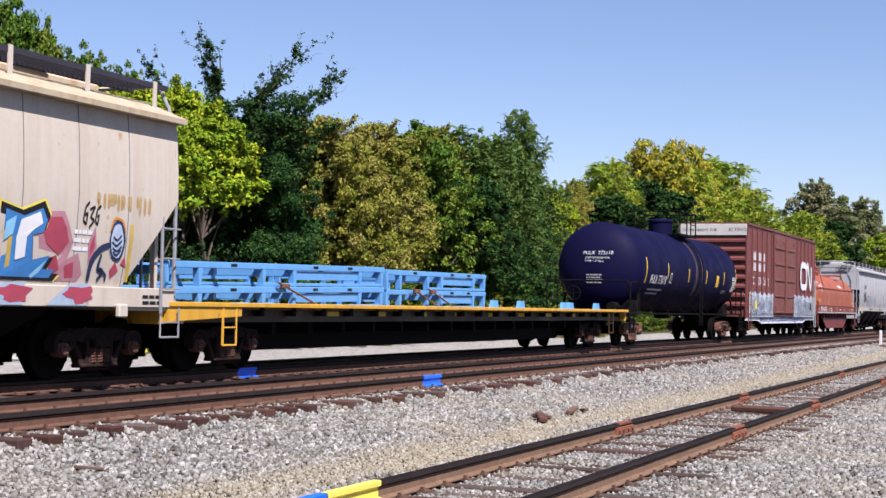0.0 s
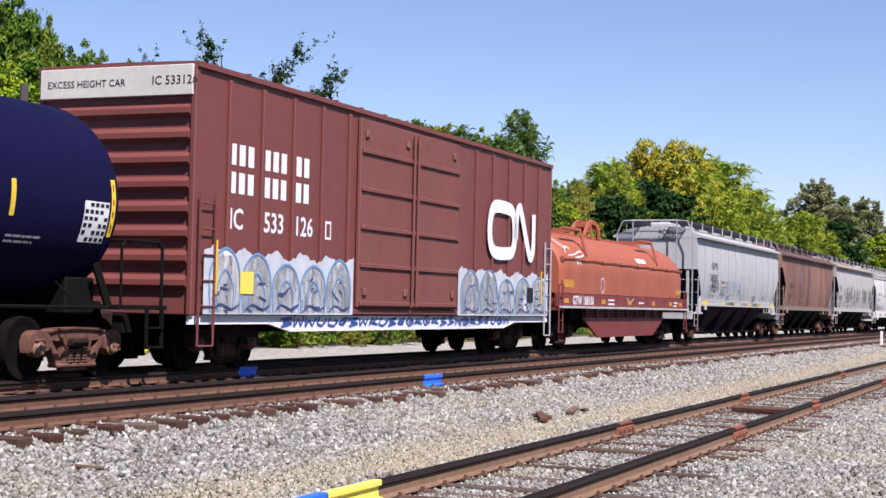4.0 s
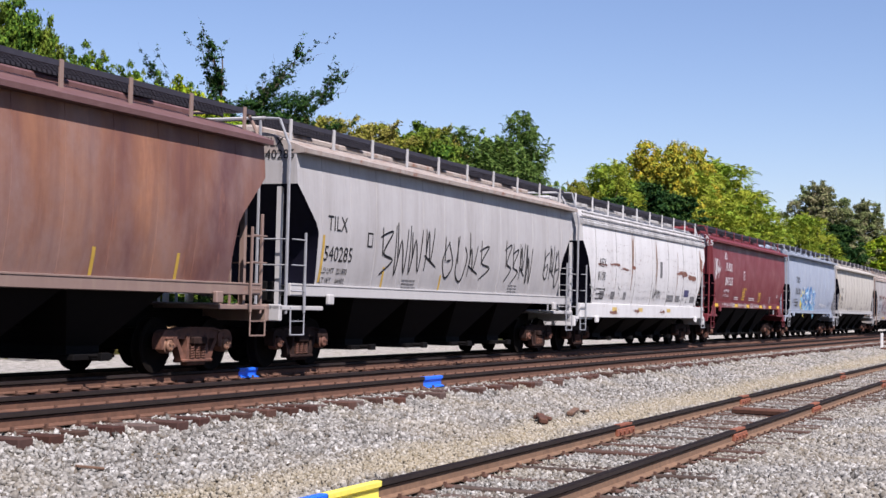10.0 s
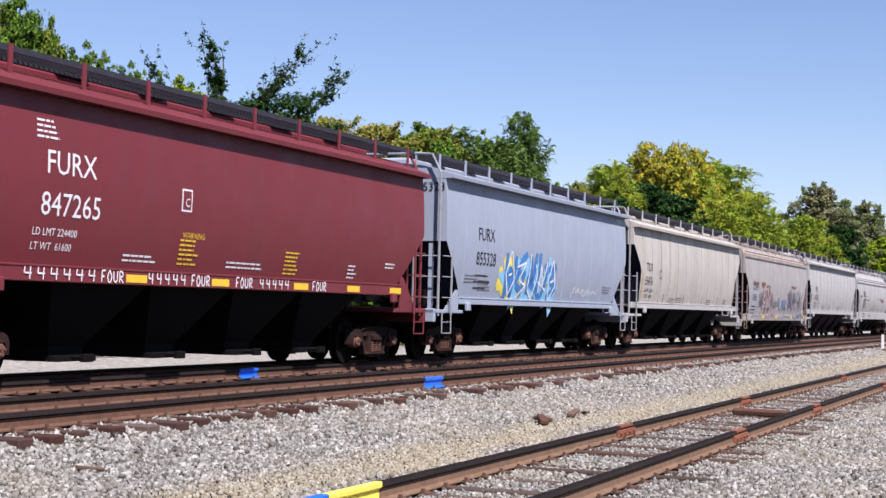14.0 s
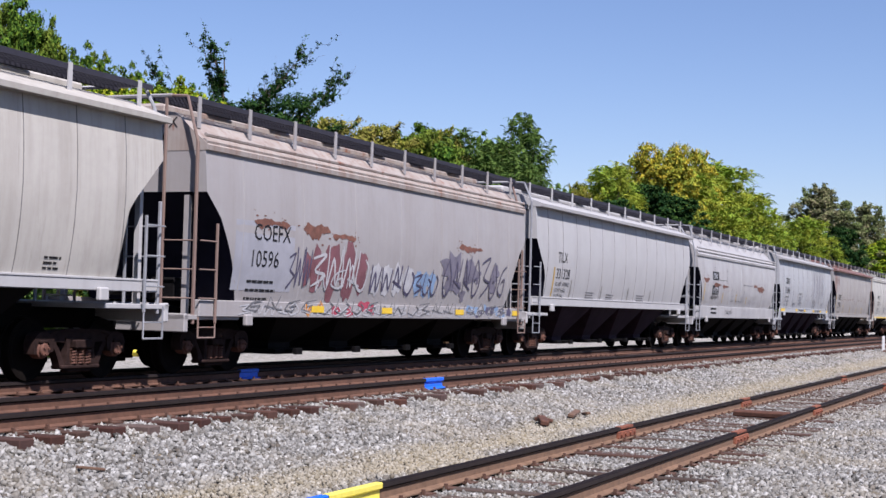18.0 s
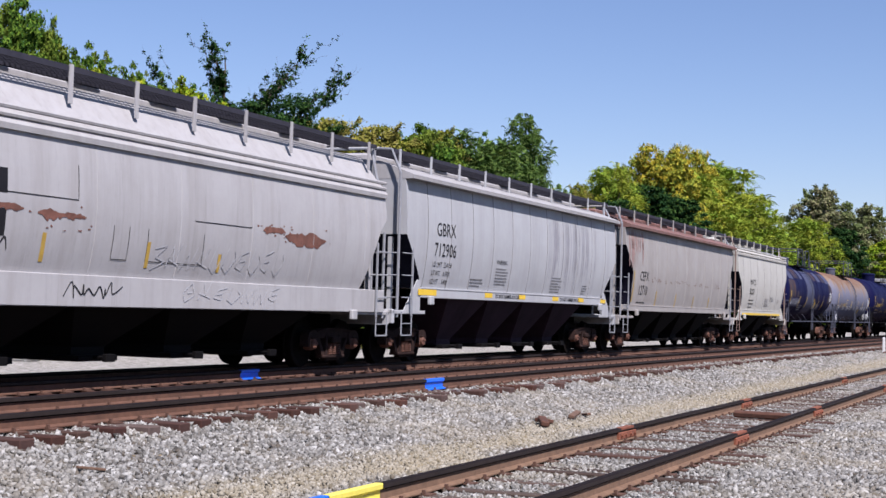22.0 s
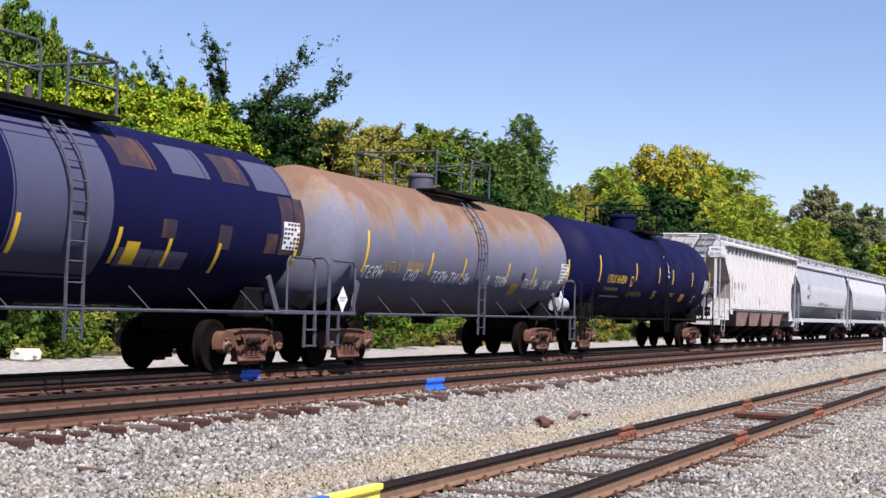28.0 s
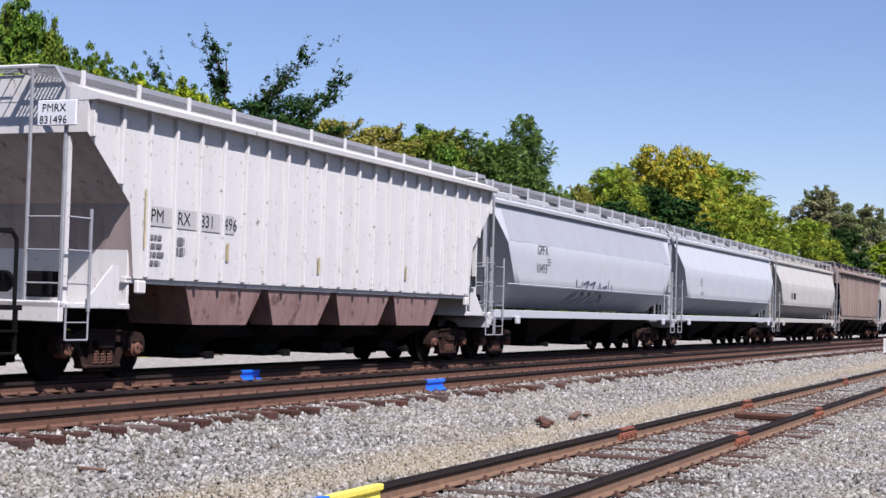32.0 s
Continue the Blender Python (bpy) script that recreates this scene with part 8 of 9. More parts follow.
def hoppers_three():
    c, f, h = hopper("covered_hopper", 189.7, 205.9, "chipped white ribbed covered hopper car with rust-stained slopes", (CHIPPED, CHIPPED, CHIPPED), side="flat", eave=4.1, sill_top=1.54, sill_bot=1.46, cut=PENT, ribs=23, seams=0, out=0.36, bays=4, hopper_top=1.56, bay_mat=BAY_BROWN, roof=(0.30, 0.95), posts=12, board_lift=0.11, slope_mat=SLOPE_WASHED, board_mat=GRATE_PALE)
    part("number_board", Shape().box(-h - 0.44, -h - 0.40, -1.68, -1.02, 3.64, 4.0, 0.01), G_WHITE, c)
    for sx in (-1, 1):
        part("end_bulkhead", Shape().box(sx * (h - 1.24) - 0.03, sx * (h - 1.24) + 0.03, -1.5, 1.5, 1.14, 2.56, 0.01), CHIPPED, c)
    letters("PMRX", -1.1, 3.84, 0.115, f, INK, c, end=-h - 0.445)
    letters("831496", -1.06, 3.67, 0.115, f, INK, c, end=-h - 0.445)
    g = lambda a, b: 1.645
    panel(c, -6.6, -3.95, 2.36, 2.66, lambda a, b: 1.575, GREY2, "lettering_panel", 0.004, 1)
    for t, x in (("PM", -6.45), ("RX", -5.70), ("831", -5.03), ("496", -4.30)):
        letters(t, x, 2.42, 0.21, lambda a, b: 1.575, INK, c)
    bars(c, -6.5, 2.15, 0.45, 4, lambda a, b: 1.575, FADED, R0, 0.13, 0.07), bars(c, -5.8, 2.1, 0.45, 2, lambda a, b: 1.575, FADED, R0, 0.16, 0.12)
    strips(c, lambda a, b: 1.58, [(-6.62, 2.0, 2.9), (-4.2, 1.9, 2.2), (-0.9, 1.8, 2.1), (3.1, 1.8, 2.1)], plain("straw_paint", (0.3108, 0.2664, 0.148)), 0.05)
    panel(c, 6.9, 7.2, 1.75, 2.0, lambda a, b: 1.575, INK, "stencil_panel", 0.004, 1)

    spec = [("covered_hopper", 206.5, 224.0, "cool white rounded covered hopper car with tucked lower sides", "GPFX", "10493", 14), ("covered_hopper", 224.8, 242.8, "cool white rounded covered hopper car, plain and clean", "", "", 14), ("covered_hopper", 243.7, 261.5, "off-white rounded covered hopper car with black stencil blocks", "", "", 13)]
    for i, (n, a, b, lab, own, num, po) in enumerate(spec):
        m = COOLWHITE if i < 2 else WHITEP
        c, f, h = hopper(n, a, b, lab, (m, m, m), side="tuck", eave=3.92, sill_top=1.30, sill_bot=1.04, cut=SCOOP, seams=0, bays=3, roof=(0.22, 0.95), posts=po, board_lift=0.3, deep=True, rail_mat=m, dark_slope=False, sill_line=1.24, board_mat=GRATE_PALE)
        if own:
            letters(own, -5.95, 2.72, 0.26, f, INK, c), letters(num, -6.0, 2.24, 0.26, f, INK, c)
            rnd = random.Random(33)
            s = Shape()
            wild(s, 3, -2.6, 1.5, 1.9, 0.6, 0.08, f, 0.2), wild(s, 3, -0.6, 1.5, 1.6, 0.55, 0.07, f, 0.2)
            part("graffiti_blue_black", s, G_PURPLE, c)
            warn(c, f, -5.1, 2.6, FADED, 3, 0.3)
        elif i == 1:
            warn(c, f, -5.9, 2.6, FADED, 4, 0.4), warn(c, f, -5.8, 2.1, FADED, 2, 0.5)
        else:
            panel(c, -5.6, -5.1, 2.2, 2.5, f, FADED, "stencil_panel", 0.006), panel(c, -4.9, -4.3, 2.2, 2.5, f, INK, "stencil_panel", 0.006)
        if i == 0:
            # from the crease to the eave the side is greyer than below
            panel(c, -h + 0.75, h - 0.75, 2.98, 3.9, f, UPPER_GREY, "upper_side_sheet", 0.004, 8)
        for z in (1.9,):
            s = Shape().bar((-h + 0.7, -f(0, z) - 0.0, z), (h - 0.7, -f(0, z), z), 0.014, 5)
            part("long_seam", s, m, c)
    hopper("covered_hopper", 262.6, 280.5, "weathered brown ribbed covered hopper car", (BLUSH, BLUSH, BLUSH), side="flat", eave=4.05, sill_top=1.5, sill_bot=1.3, cut=[(0, 3.4), (1.2, 1.5)], ribs=18, seams=0, bays=4, posts=8, tone="dark")
    hopper("covered_hopper", 281.5, 298.0, "tan painted covered hopper car far down the train", (BEIGE, BEIGE, BEIGE), seams=10)


car_graffiti_hopper()
car_flat()
car_first_tank()
car_box()
car_coil()
hoppers_one()
hoppers_two()
tanks_rear()
hoppers_three()

# ---- trees ----
BARK = plain("bark", (0.074, 0.0555, 0.0407), 0.9, 0, 0.35, 8)


def leaf_mat(name, cols, turn=None, thin=0.04):
    """Leaves that each take a tone, with drifts of a second tint through the crown."""
    m, nt, b = mat_base(name, 0.8, 0, 0.04)
    g = nt.nodes.new("ShaderNodeNewGeometry")
    cols = [tuple(0.5 * x for x in cols[0])] + cols + [tuple(0.55 * x for x in cols[-1])]
    k = len(cols) - 1
    c = ramp(nt, g.outputs["Random Per Island"], [(i / k, x) for i, x in enumerate(cols)])
    drift = noise_tex(nt, coords(nt), 0.55, 3, 0.6)
    if turn:
        c = mixc(nt, ramp(nt, drift, [(0.46, 0.0), (0.62, 0.8)]), c, turn)
    nt.links.new(c, b.inputs["Base Color"])
    t = nt.nodes.new("ShaderNodeBsdfTranslucent")
    nt.links.new(c, t.inputs[0])
    mx = nt.nodes.new("ShaderNodeMixShader")
    mx.inputs[0].default_value = thin
    nt.links.new(b.outputs[0], mx.inputs[1])
    nt.links.new(t.outputs[0], mx.inputs[2])
    nt.links.new(mx.outputs[0], nt.nodes["Material Output"].inputs[0])
    return m


LEAVES = {
    "green": leaf_mat("leaves_green", [(0.0296, 0.074, 0.0111), (0.0629, 0.1258, 0.0148), (0.1258, 0.1924, 0.0222), (0.0444, 0.0962, 0.0148)], (0.1332, 0.1628, 0.0222)),
    "bright": leaf_mat("leaves_bright", [(0.07, 0.14, 0.010), (0.17, 0.25, 0.012), (0.30, 0.35, 0.018), (0.10, 0.19, 0.010), (0.36, 0.36, 0.025)], (0.12, 0.21, 0.014)),
    "olive": leaf_mat("leaves_olive", [(0.1036, 0.1184, 0.0148), (0.2072, 0.1998, 0.0296), (0.1332, 0.1702, 0.0222), (0.2738, 0.2294, 0.0444), (0.0888, 0.1258, 0.0148)], (0.222, 0.1924, 0.0518)),
    "dark": leaf_mat("leaves_dark", [(0.0111, 0.0333, 0.0104), (0.0222, 0.0555, 0.0133), (0.0444, 0.0851, 0.0163), (0.0148, 0.0444, 0.0148)]),
    "grey": leaf_mat("leaves_grey_green", [(0.11, 0.12, 0.055), (0.17, 0.17, 0.085), (0.13, 0.15, 0.06), (0.21, 0.185, 0.11)], (0.09, 0.13, 0.04)),
    "gold": leaf_mat("leaves_gold", [(0.36, 0.26, 0.02), (0.24, 0.24, 0.025), (0.40, 0.30, 0.03), (0.17, 0.21, 0.03)], (0.16, 0.22, 0.03)),
    "frond": leaf_mat("leaves_feathered_green", [(0.0444, 0.0888, 0.0222), (0.0814, 0.1406, 0.0296), (0.1258, 0.1776, 0.0444), (0.0592, 0.111, 0.0222)]),
    "lime": leaf_mat("leaves_light_green", [(0.1184, 0.1998, 0.0222), (0.1776, 0.2664, 0.0296), (0.2442, 0.3034, 0.037), (0.1406, 0.222, 0.0222)], (0.2664, 0.2812, 0.0296)),
    "dry": leaf_mat("dry_twigs", [(0.1658, 0.1036, 0.0622), (0.2486, 0.1761, 0.1036), (0.1243, 0.0829, 0.0518)]),
}


def leaf_cloud(rng, centres, radii, n, size, flat=0.7, wild_face=0.6):
    """n leaves laid over the upper and outer sides of clumps; each a small blade that faces outward and up."""
    k = rng.choice(len(centres), n, p=radii ** 2 / (radii ** 2).sum())
    d = rng.normal(size=(n, 3))
    d[:, 2] = np.where(rng.uniform(0, 1, n) < 0.82, np.abs(d[:, 2]), d[:, 2])
    d /= np.linalg.norm(d, axis=1)[:, None]
    r = radii[k] * (0.35 + 0.75 * rng.uniform(0, 1, n) ** 0.8)
    r = np.where(rng.uniform(0, 1, n) < 0.16, r * rng.uniform(1.0, 1.6, n), r)
    c = centres[k] + d * r[:, None] * [1, 1, flat] + rng.normal(size=(n, 3)) * 0.05
    face = d * 0.7 + rng.normal(size=(n, 3)) * wild_face + [0, 0, 0.5]
    face /= np.linalg.norm(face, axis=1)[:, None]
    a = np.cross(face, rng.normal(size=(n, 3)))
    a /= np.linalg.norm(a, axis=1)[:, None]
    b = np.cross(face, a)
    s = size * rng.uniform(0.55, 1.5, n)[:, None]
    v = np.stack([c - a * s * 1.1, c + a * s * 0.7 + b * s * 0.62, c + a * s * 0.6 - b * s * 0.62], 1)
    return v.reshape(-1, 3), np.arange(n * 3).reshape(n, 3)


def frond_cloud(rng, centres, radii, n, length, pairs=7):
    """n feathered fronds that arch out of the clumps and droop, each with pairs of leaflets."""
    k = rng.choice(len(centres), n, p=radii ** 2 / (radii ** 2).sum())
    d = rng.normal(size=(n, 3))
    d[:, 2] = np.where(rng.uniform(0, 1, n) < 0.85, np.abs(d[:, 2]), d[:, 2])
    d /= np.linalg.norm(d, axis=1)[:, None]
    c = centres[k] + d * (radii[k] * rng.uniform(0.3, 0.8, n))[:, None]
    h = d * [1, 1, 0.5] + rng.normal(size=(n, 3)) * 0.3 + [0, 0, 0.15]
    h /= np.linalg.norm(h, axis=1)[:, None]
    side = np.cross(h, [0, 0, 1.0])
    side /= np.linalg.norm(side, axis=1)[:, None] + 1e-6
    L = (length * rng.uniform(0.6, 1.3, n))[:, None, None]
    t = np.linspace(0.15, 1.0, pairs)[None, :, None]
    p = c[:, None] + h[:, None] * L * t + np.array([0, 0, -0.5]) * L * t * t
    w = L * 0.27 * (1.15 - 0.55 * t)
    tri = []
    for sg in (-1, 1):
        q = p + sg * side[:, None] * w + h[:, None] * w * 0.5 + np.array([0, 0, -0.25]) * w
        tri.append(np.stack([p, q, p + h[:, None] * L * 0.11 + sg * side[:, None] * w * 0.3], 2))
    v = np.stack(tri, 2).reshape(-1, 3)
    return v, np.arange(len(v)).reshape(-1, 3)


def tree(name, seed, height, spread, leaf, n, size, label, clumps=190, trunk_r=0.2, low=0.12, category="tree", shoots=6, ragged=0.24, clump=(0.30, 0.85), fronds=0):
    """A trunk that forks into limbs, and a crown of many clumps set over an uneven outline with gaps between."""
    rng = np.random.RandomState(seed)
    base = new(name)
    tagged(base, label, category, "trees behind the tracks")
    s, tw = Shape(), Shape()
    cen, rad = [], []

    def limb(p, q, r0, r1, seg=4):
        p, q = np.array(p), np.array(q)
        pts = [p + (q - p) * i / seg + (rng.normal(size=3) * 0.07 * height / 10 if 0 < i < seg else 0) for i in range(seg + 1)]
        for i in range(seg):
            s.bar(pts[i], pts[i + 1], r0 + (r1 - r0) * i / seg, 5, r0 + (r1 - r0) * (i + 1) / seg, False)
        return pts

    trunk = limb((0, 0, -0.3), (rng.normal() * 0.3, rng.normal() * 0.3, height * 0.78), trunk_r, trunk_r * 0.25, 7)
    ph = rng.uniform(0, 6.28, 6)
    for i in range(clumps):
        f = low + (1 - low) * ((i + rng.uniform(0, 1)) / clumps) ** 0.9
        ang = i * 2.39996 + rng.normal() * 0.3
        bulge = 1 + ragged * (math.sin(2 * ang + ph[0] + 3 * f) + 0.7 * math.sin(3 * ang + ph[1] - 5 * f) + 0.5 * math.sin(7 * f + ph[2]))
        ring = math.sqrt(max(0.0, 1 - (max(0.0, f - 0.42) / 0.58) ** 2.2)) * (0.75 + 0.25 * min(1, f / 0.42))
        reach = spread * ring * bulge * (rng.uniform(0.74, 1.04) if rng.uniform() < 0.75 else rng.uniform(0.35, 0.7))
        tip = np.array([reach * math.cos(ang), reach * math.sin(ang), height * (0.04 + 0.90 * f) * rng.uniform(0.96, 1.03)])
        cen.append(tip)
        rad.append(spread * rng.uniform(*clump) * 0.2 * (1.15 - 0.35 * f))
        if i % 6 == 0:
            start = trunk[min(6, int(f * 5.5))]
            pts = limb(start, tip, trunk_r * 0.32, trunk_r * 0.05, 4)
            for _ in range(2):
                q = pts[3] + rng.normal(size=3) * spread * 0.16
                tw.bar(pts[2], q, trunk_r * 0.09, 4, trunk_r * 0.03, False)
    # young shoots that stand out of the top
    for i in range(shoots):
        a, r = rng.uniform(0, 6.28), spread * 0.75 * math.sqrt(rng.uniform())
        z0 = height * (0.94 - 0.35 * (r / spread) ** 2)
        p = np.array([r * math.cos(a), r * math.sin(a), z0])
        q = p + [rng.normal() * 0.25, rng.normal() * 0.25, height * rng.uniform(0.025, 0.065)]
        tw.bar(p, q, 0.025, 4, 0.01, False)
        for t in np.linspace(0.1, 1, 6):
            cen.append(p + (q - p) * t)
            rad.append(0.13)
    part("trunk", s, BARK, base)
    part("twig", tw, BARK, base)
    cen, rad = np.array(cen), np.array(rad)
    # broad shaded leaves within, small ones over them
    inner = cen * [0.72, 0.72, 0.95] - [0, 0, 0.03 * height]
    sets = [leaf_cloud(rng, inner, rad * 1.15, n // 4, size * 1.7), leaf_cloud(rng, cen, rad, n - n * min(1, fronds) // 2, size)]
    if fronds:
        sets.append(frond_cloud(rng, cen, rad, fronds, size * 8.5))
    v = np.concatenate([q[0] for q in sets])
    f = np.arange(len(v)).reshape(-1, 3)
    keep = v[:, 2].reshape(-1, 3).min(1) > -0.2
    part("crown", np_mesh("crown", v, f[keep], LEAVES[leaf]), None, base)
    return base


def spiky_tree(name, seed, height, label):
    """A dark tree whose long limbs stand out of the crown, leafed along their length."""
    rng = np.random.RandomState(seed)
    base = new(name)
    tagged(base, label, "tree", "trees behind the tracks")
    s = Shape()
    cen, rad = [], []

    def limb(p, q, r0, sag, full=0.26, twigs=0, bare=0.1):
        p, q = np.array(p, float), np.array(q, float)
        L = np.linalg.norm(q - p)
        n = max(6, int(L / 0.28))
        ts = np.linspace(0, 1, n)
        wob = rng.normal(size=(n, 3)) * 0.05
        pts = [p + (q - p) * t + np.array([0, 0, -sag * 4 * t * (1 - t)]) + wob[i] * (0 < i < n - 1) for i, t in enumerate(ts)]
        for i in range(n - 1):
            s.bar(pts[i], pts[i + 1], r0 * (1 - 0.85 * ts[i]), 5, r0 * (1 - 0.85 * ts[i + 1]), False)
            if ts[i] > bare and rng.uniform() < 0.75:
                for _ in range(3):
                    cen.append(pts[i] + rng.normal(size=3) * full * 0.5 * (1.1 - ts[i]))
                    rad.append(full * (1.08 - 0.75 * ts[i]) * rng.uniform(0.6, 1.2))
        for _ in range(twigs):
            i = rng.randint(n // 4, n - 1)
            w = (q - p) / L * rng.uniform(0.5, 1.0) + [rng.normal() * 0.35, rng.normal() * 0.3, rng.uniform(-0.1, 0.8)]
            limb(pts[i], pts[i] + w * rng.uniform(0.4, 1.25), 0.012, 0.04, 0.075)
        return pts

    h = height
    limb((0.4, 0, -0.3), (0.0, 0, h * 0.9), 0.17, 0, 0.24, 12, 0.5)
    # right is +x: long limbs fan out that way and up
    for a, b, tw in (((0.1, h * 0.66), (-0.85, h * 0.985), 7), ((0.0, h * 0.78), (-0.35, h * 0.95), 5), ((0.4, h * 0.66), (3.0, h * 0.93), 10), ((0.6, h * 0.66), (2.3, h * 0.87), 8), ((0.8, h * 0.62), (4.7, h * 0.87), 11),
                     ((1.0, h * 0.60), (4.1, h * 0.80), 9), ((1.0, h * 0.56), (4.5, h * 0.70), 8), ((0.6, h * 0.6), (1.6, h * 0.80), 6), ((-0.3, h * 0.58), (-2.7, h * 0.86), 4), ((-0.2, h * 0.6), (-1.7, h * 0.84), 4),
                     ((0.8, h * 0.58), (3.2, h * 0.76), 8)):
        limb((a[0], rng.normal() * 0.3, a[1]), (b[0], rng.normal() * 0.7, b[1]), 0.04, rng.uniform(0.05, 0.2), 0.12, tw + 14)
    for i in range(95):
        f = 0.06 + 0.70 * rng.uniform()
        a = i * 2.4
        r = (0.9 + 2.1 * (1 - abs(f - 0.35))) * rng.uniform(0.5, 1.0)
        cen.append(np.array([0.9 + r * math.cos(a), r * math.sin(a), h * f]))
        rad.append(rng.uniform(0.35, 0.75))
    part("trunk", s, BARK, base)
    v, f = leaf_cloud(rng, np.array(cen), np.array(rad), 95000, 0.055)
    part("crown", np_mesh("crown", v, f, LEAVES["dark"]), None, base)
    return base


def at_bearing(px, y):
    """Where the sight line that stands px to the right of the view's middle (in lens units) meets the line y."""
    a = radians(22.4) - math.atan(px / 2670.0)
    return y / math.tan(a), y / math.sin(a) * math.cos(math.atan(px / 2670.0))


def forest():
    kinds = {
        "dark": tree("tree", 11, 10.0, 3.4, "dark", 44000, 0.085, "dark green broadleaf tree behind the gravel"),
        "green": tree("tree", 12, 10.0, 3.6, "green", 46000, 0.08, "full green broadleaf tree behind the gravel", shoots=3, low=0.2),
        "bright": tree("tree", 13, 10.0, 1.75, "bright", 26000, 0.078, "bright yellow-green leafy tree with a bare shaded foot", low=0.66, clumps=105, ragged=0.42, clump=(0.6, 1.7), shoots=10),
        "mixed": tree("tree", 26, 10.0, 1.75, "green", 24000, 0.07, "green leafy tree with a bare shaded foot", low=0.62, clumps=100, ragged=0.42, clump=(0.6, 1.6), shoots=8),
        "bare": tree("thicket", 24, 4.0, 2.2, "dark", 3600, 0.06, "leafless brown twigs of a shaded thicket", clumps=200, low=0.1, trunk_r=0.05, category="thicket", shoots=0, clump=(0.12, 0.3)),
        "sumac": tree("bush", 25, 3.0, 1.7, "frond", 4000, 0.07, "green sumac bush with long feathered leaves", clumps=50, low=0.05, trunk_r=0.05, category="bush", shoots=2, fronds=900),
        "olive": tree("tree", 14, 10.0, 3.2, "olive", 44000, 0.065, "thin olive and rust tinged tree in early autumn leaf", shoots=10, clumps=200, low=0.22),
        "thin": tree("tree", 18, 10.0, 2.9, "green", 11000, 0.06, "thin leafed tree with sky showing through its twigs", clumps=90, low=0.35, shoots=8, clump=(0.18, 0.42), ragged=0.34),
        "grey": tree("tree", 20, 10.0, 3.2, "grey", 40000, 0.08, "pale grey-green tree at the end of the row", shoots=8),
        "gold": tree("tree", 15, 10.0, 3.8, "gold", 44000, 0.08, "rounded tree turning golden yellow", shoots=6, ragged=0.12),
        "frond": tree("tree", 22, 10.0, 3.6, "frond", 30000, 0.08, "green tree of heaven with long drooping feathered leaves", shoots=4, ragged=0.18, fronds=3200, clump=(0.35, 0.8)),
        "lime": tree("tree", 23, 10.0, 3.8, "lime", 30000, 0.08, "light green tree with drooping feathered leaves", shoots=4, ragged=0.12, fronds=3200, clump=(0.35, 0.8)),
        "bush": tree("bush", 16, 2.6, 1.9, "green", 9000, 0.05, "low leafy green bush at the gravel's edge", clumps=40, low=0.0, trunk_r=0.04, category="bush", shoots=8),
        "shrub": tree("bush", 27, 2.5, 1.8, "green", 7000, 0.05, "uneven green leafy bush at the edge of the trees", clumps=45, low=0.0, trunk_r=0.04, category="bush", shoots=9, ragged=0.4),
        "scrub": tree("bush", 17, 2.4, 1.9, "olive", 8000, 0.055, "low olive scrub with dry twigs", clumps=40, low=0.0, trunk_r=0.04, category="bush", shoots=10),
        "brush": tree("brush_pile", 19, 1.1, 1.5, "dry", 6000, 0.08, "heap of dry brown brush and twigs", clumps=40, low=0.0, trunk_r=0.03, category="brush", shoots=12),
    }
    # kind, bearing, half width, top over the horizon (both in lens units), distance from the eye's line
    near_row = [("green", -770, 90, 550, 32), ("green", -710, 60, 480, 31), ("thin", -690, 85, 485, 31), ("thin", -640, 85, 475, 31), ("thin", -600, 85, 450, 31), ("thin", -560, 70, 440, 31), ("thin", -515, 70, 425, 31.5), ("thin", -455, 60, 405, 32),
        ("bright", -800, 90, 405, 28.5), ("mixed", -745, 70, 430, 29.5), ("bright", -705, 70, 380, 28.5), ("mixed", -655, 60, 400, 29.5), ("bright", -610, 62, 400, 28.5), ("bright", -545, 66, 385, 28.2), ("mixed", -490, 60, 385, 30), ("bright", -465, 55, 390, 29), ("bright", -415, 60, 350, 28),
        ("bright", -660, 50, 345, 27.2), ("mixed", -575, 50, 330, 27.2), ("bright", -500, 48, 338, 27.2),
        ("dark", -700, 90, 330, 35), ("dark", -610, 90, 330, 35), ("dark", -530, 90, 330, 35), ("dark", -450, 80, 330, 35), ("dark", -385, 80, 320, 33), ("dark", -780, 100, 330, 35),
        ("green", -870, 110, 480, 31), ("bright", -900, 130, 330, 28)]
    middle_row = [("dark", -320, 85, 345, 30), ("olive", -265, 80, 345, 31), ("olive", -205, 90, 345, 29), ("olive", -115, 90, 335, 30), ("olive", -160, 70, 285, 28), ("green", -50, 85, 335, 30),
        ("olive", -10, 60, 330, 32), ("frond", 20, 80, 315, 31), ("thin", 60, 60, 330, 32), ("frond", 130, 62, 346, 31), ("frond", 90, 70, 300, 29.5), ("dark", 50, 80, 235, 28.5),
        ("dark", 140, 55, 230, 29)]
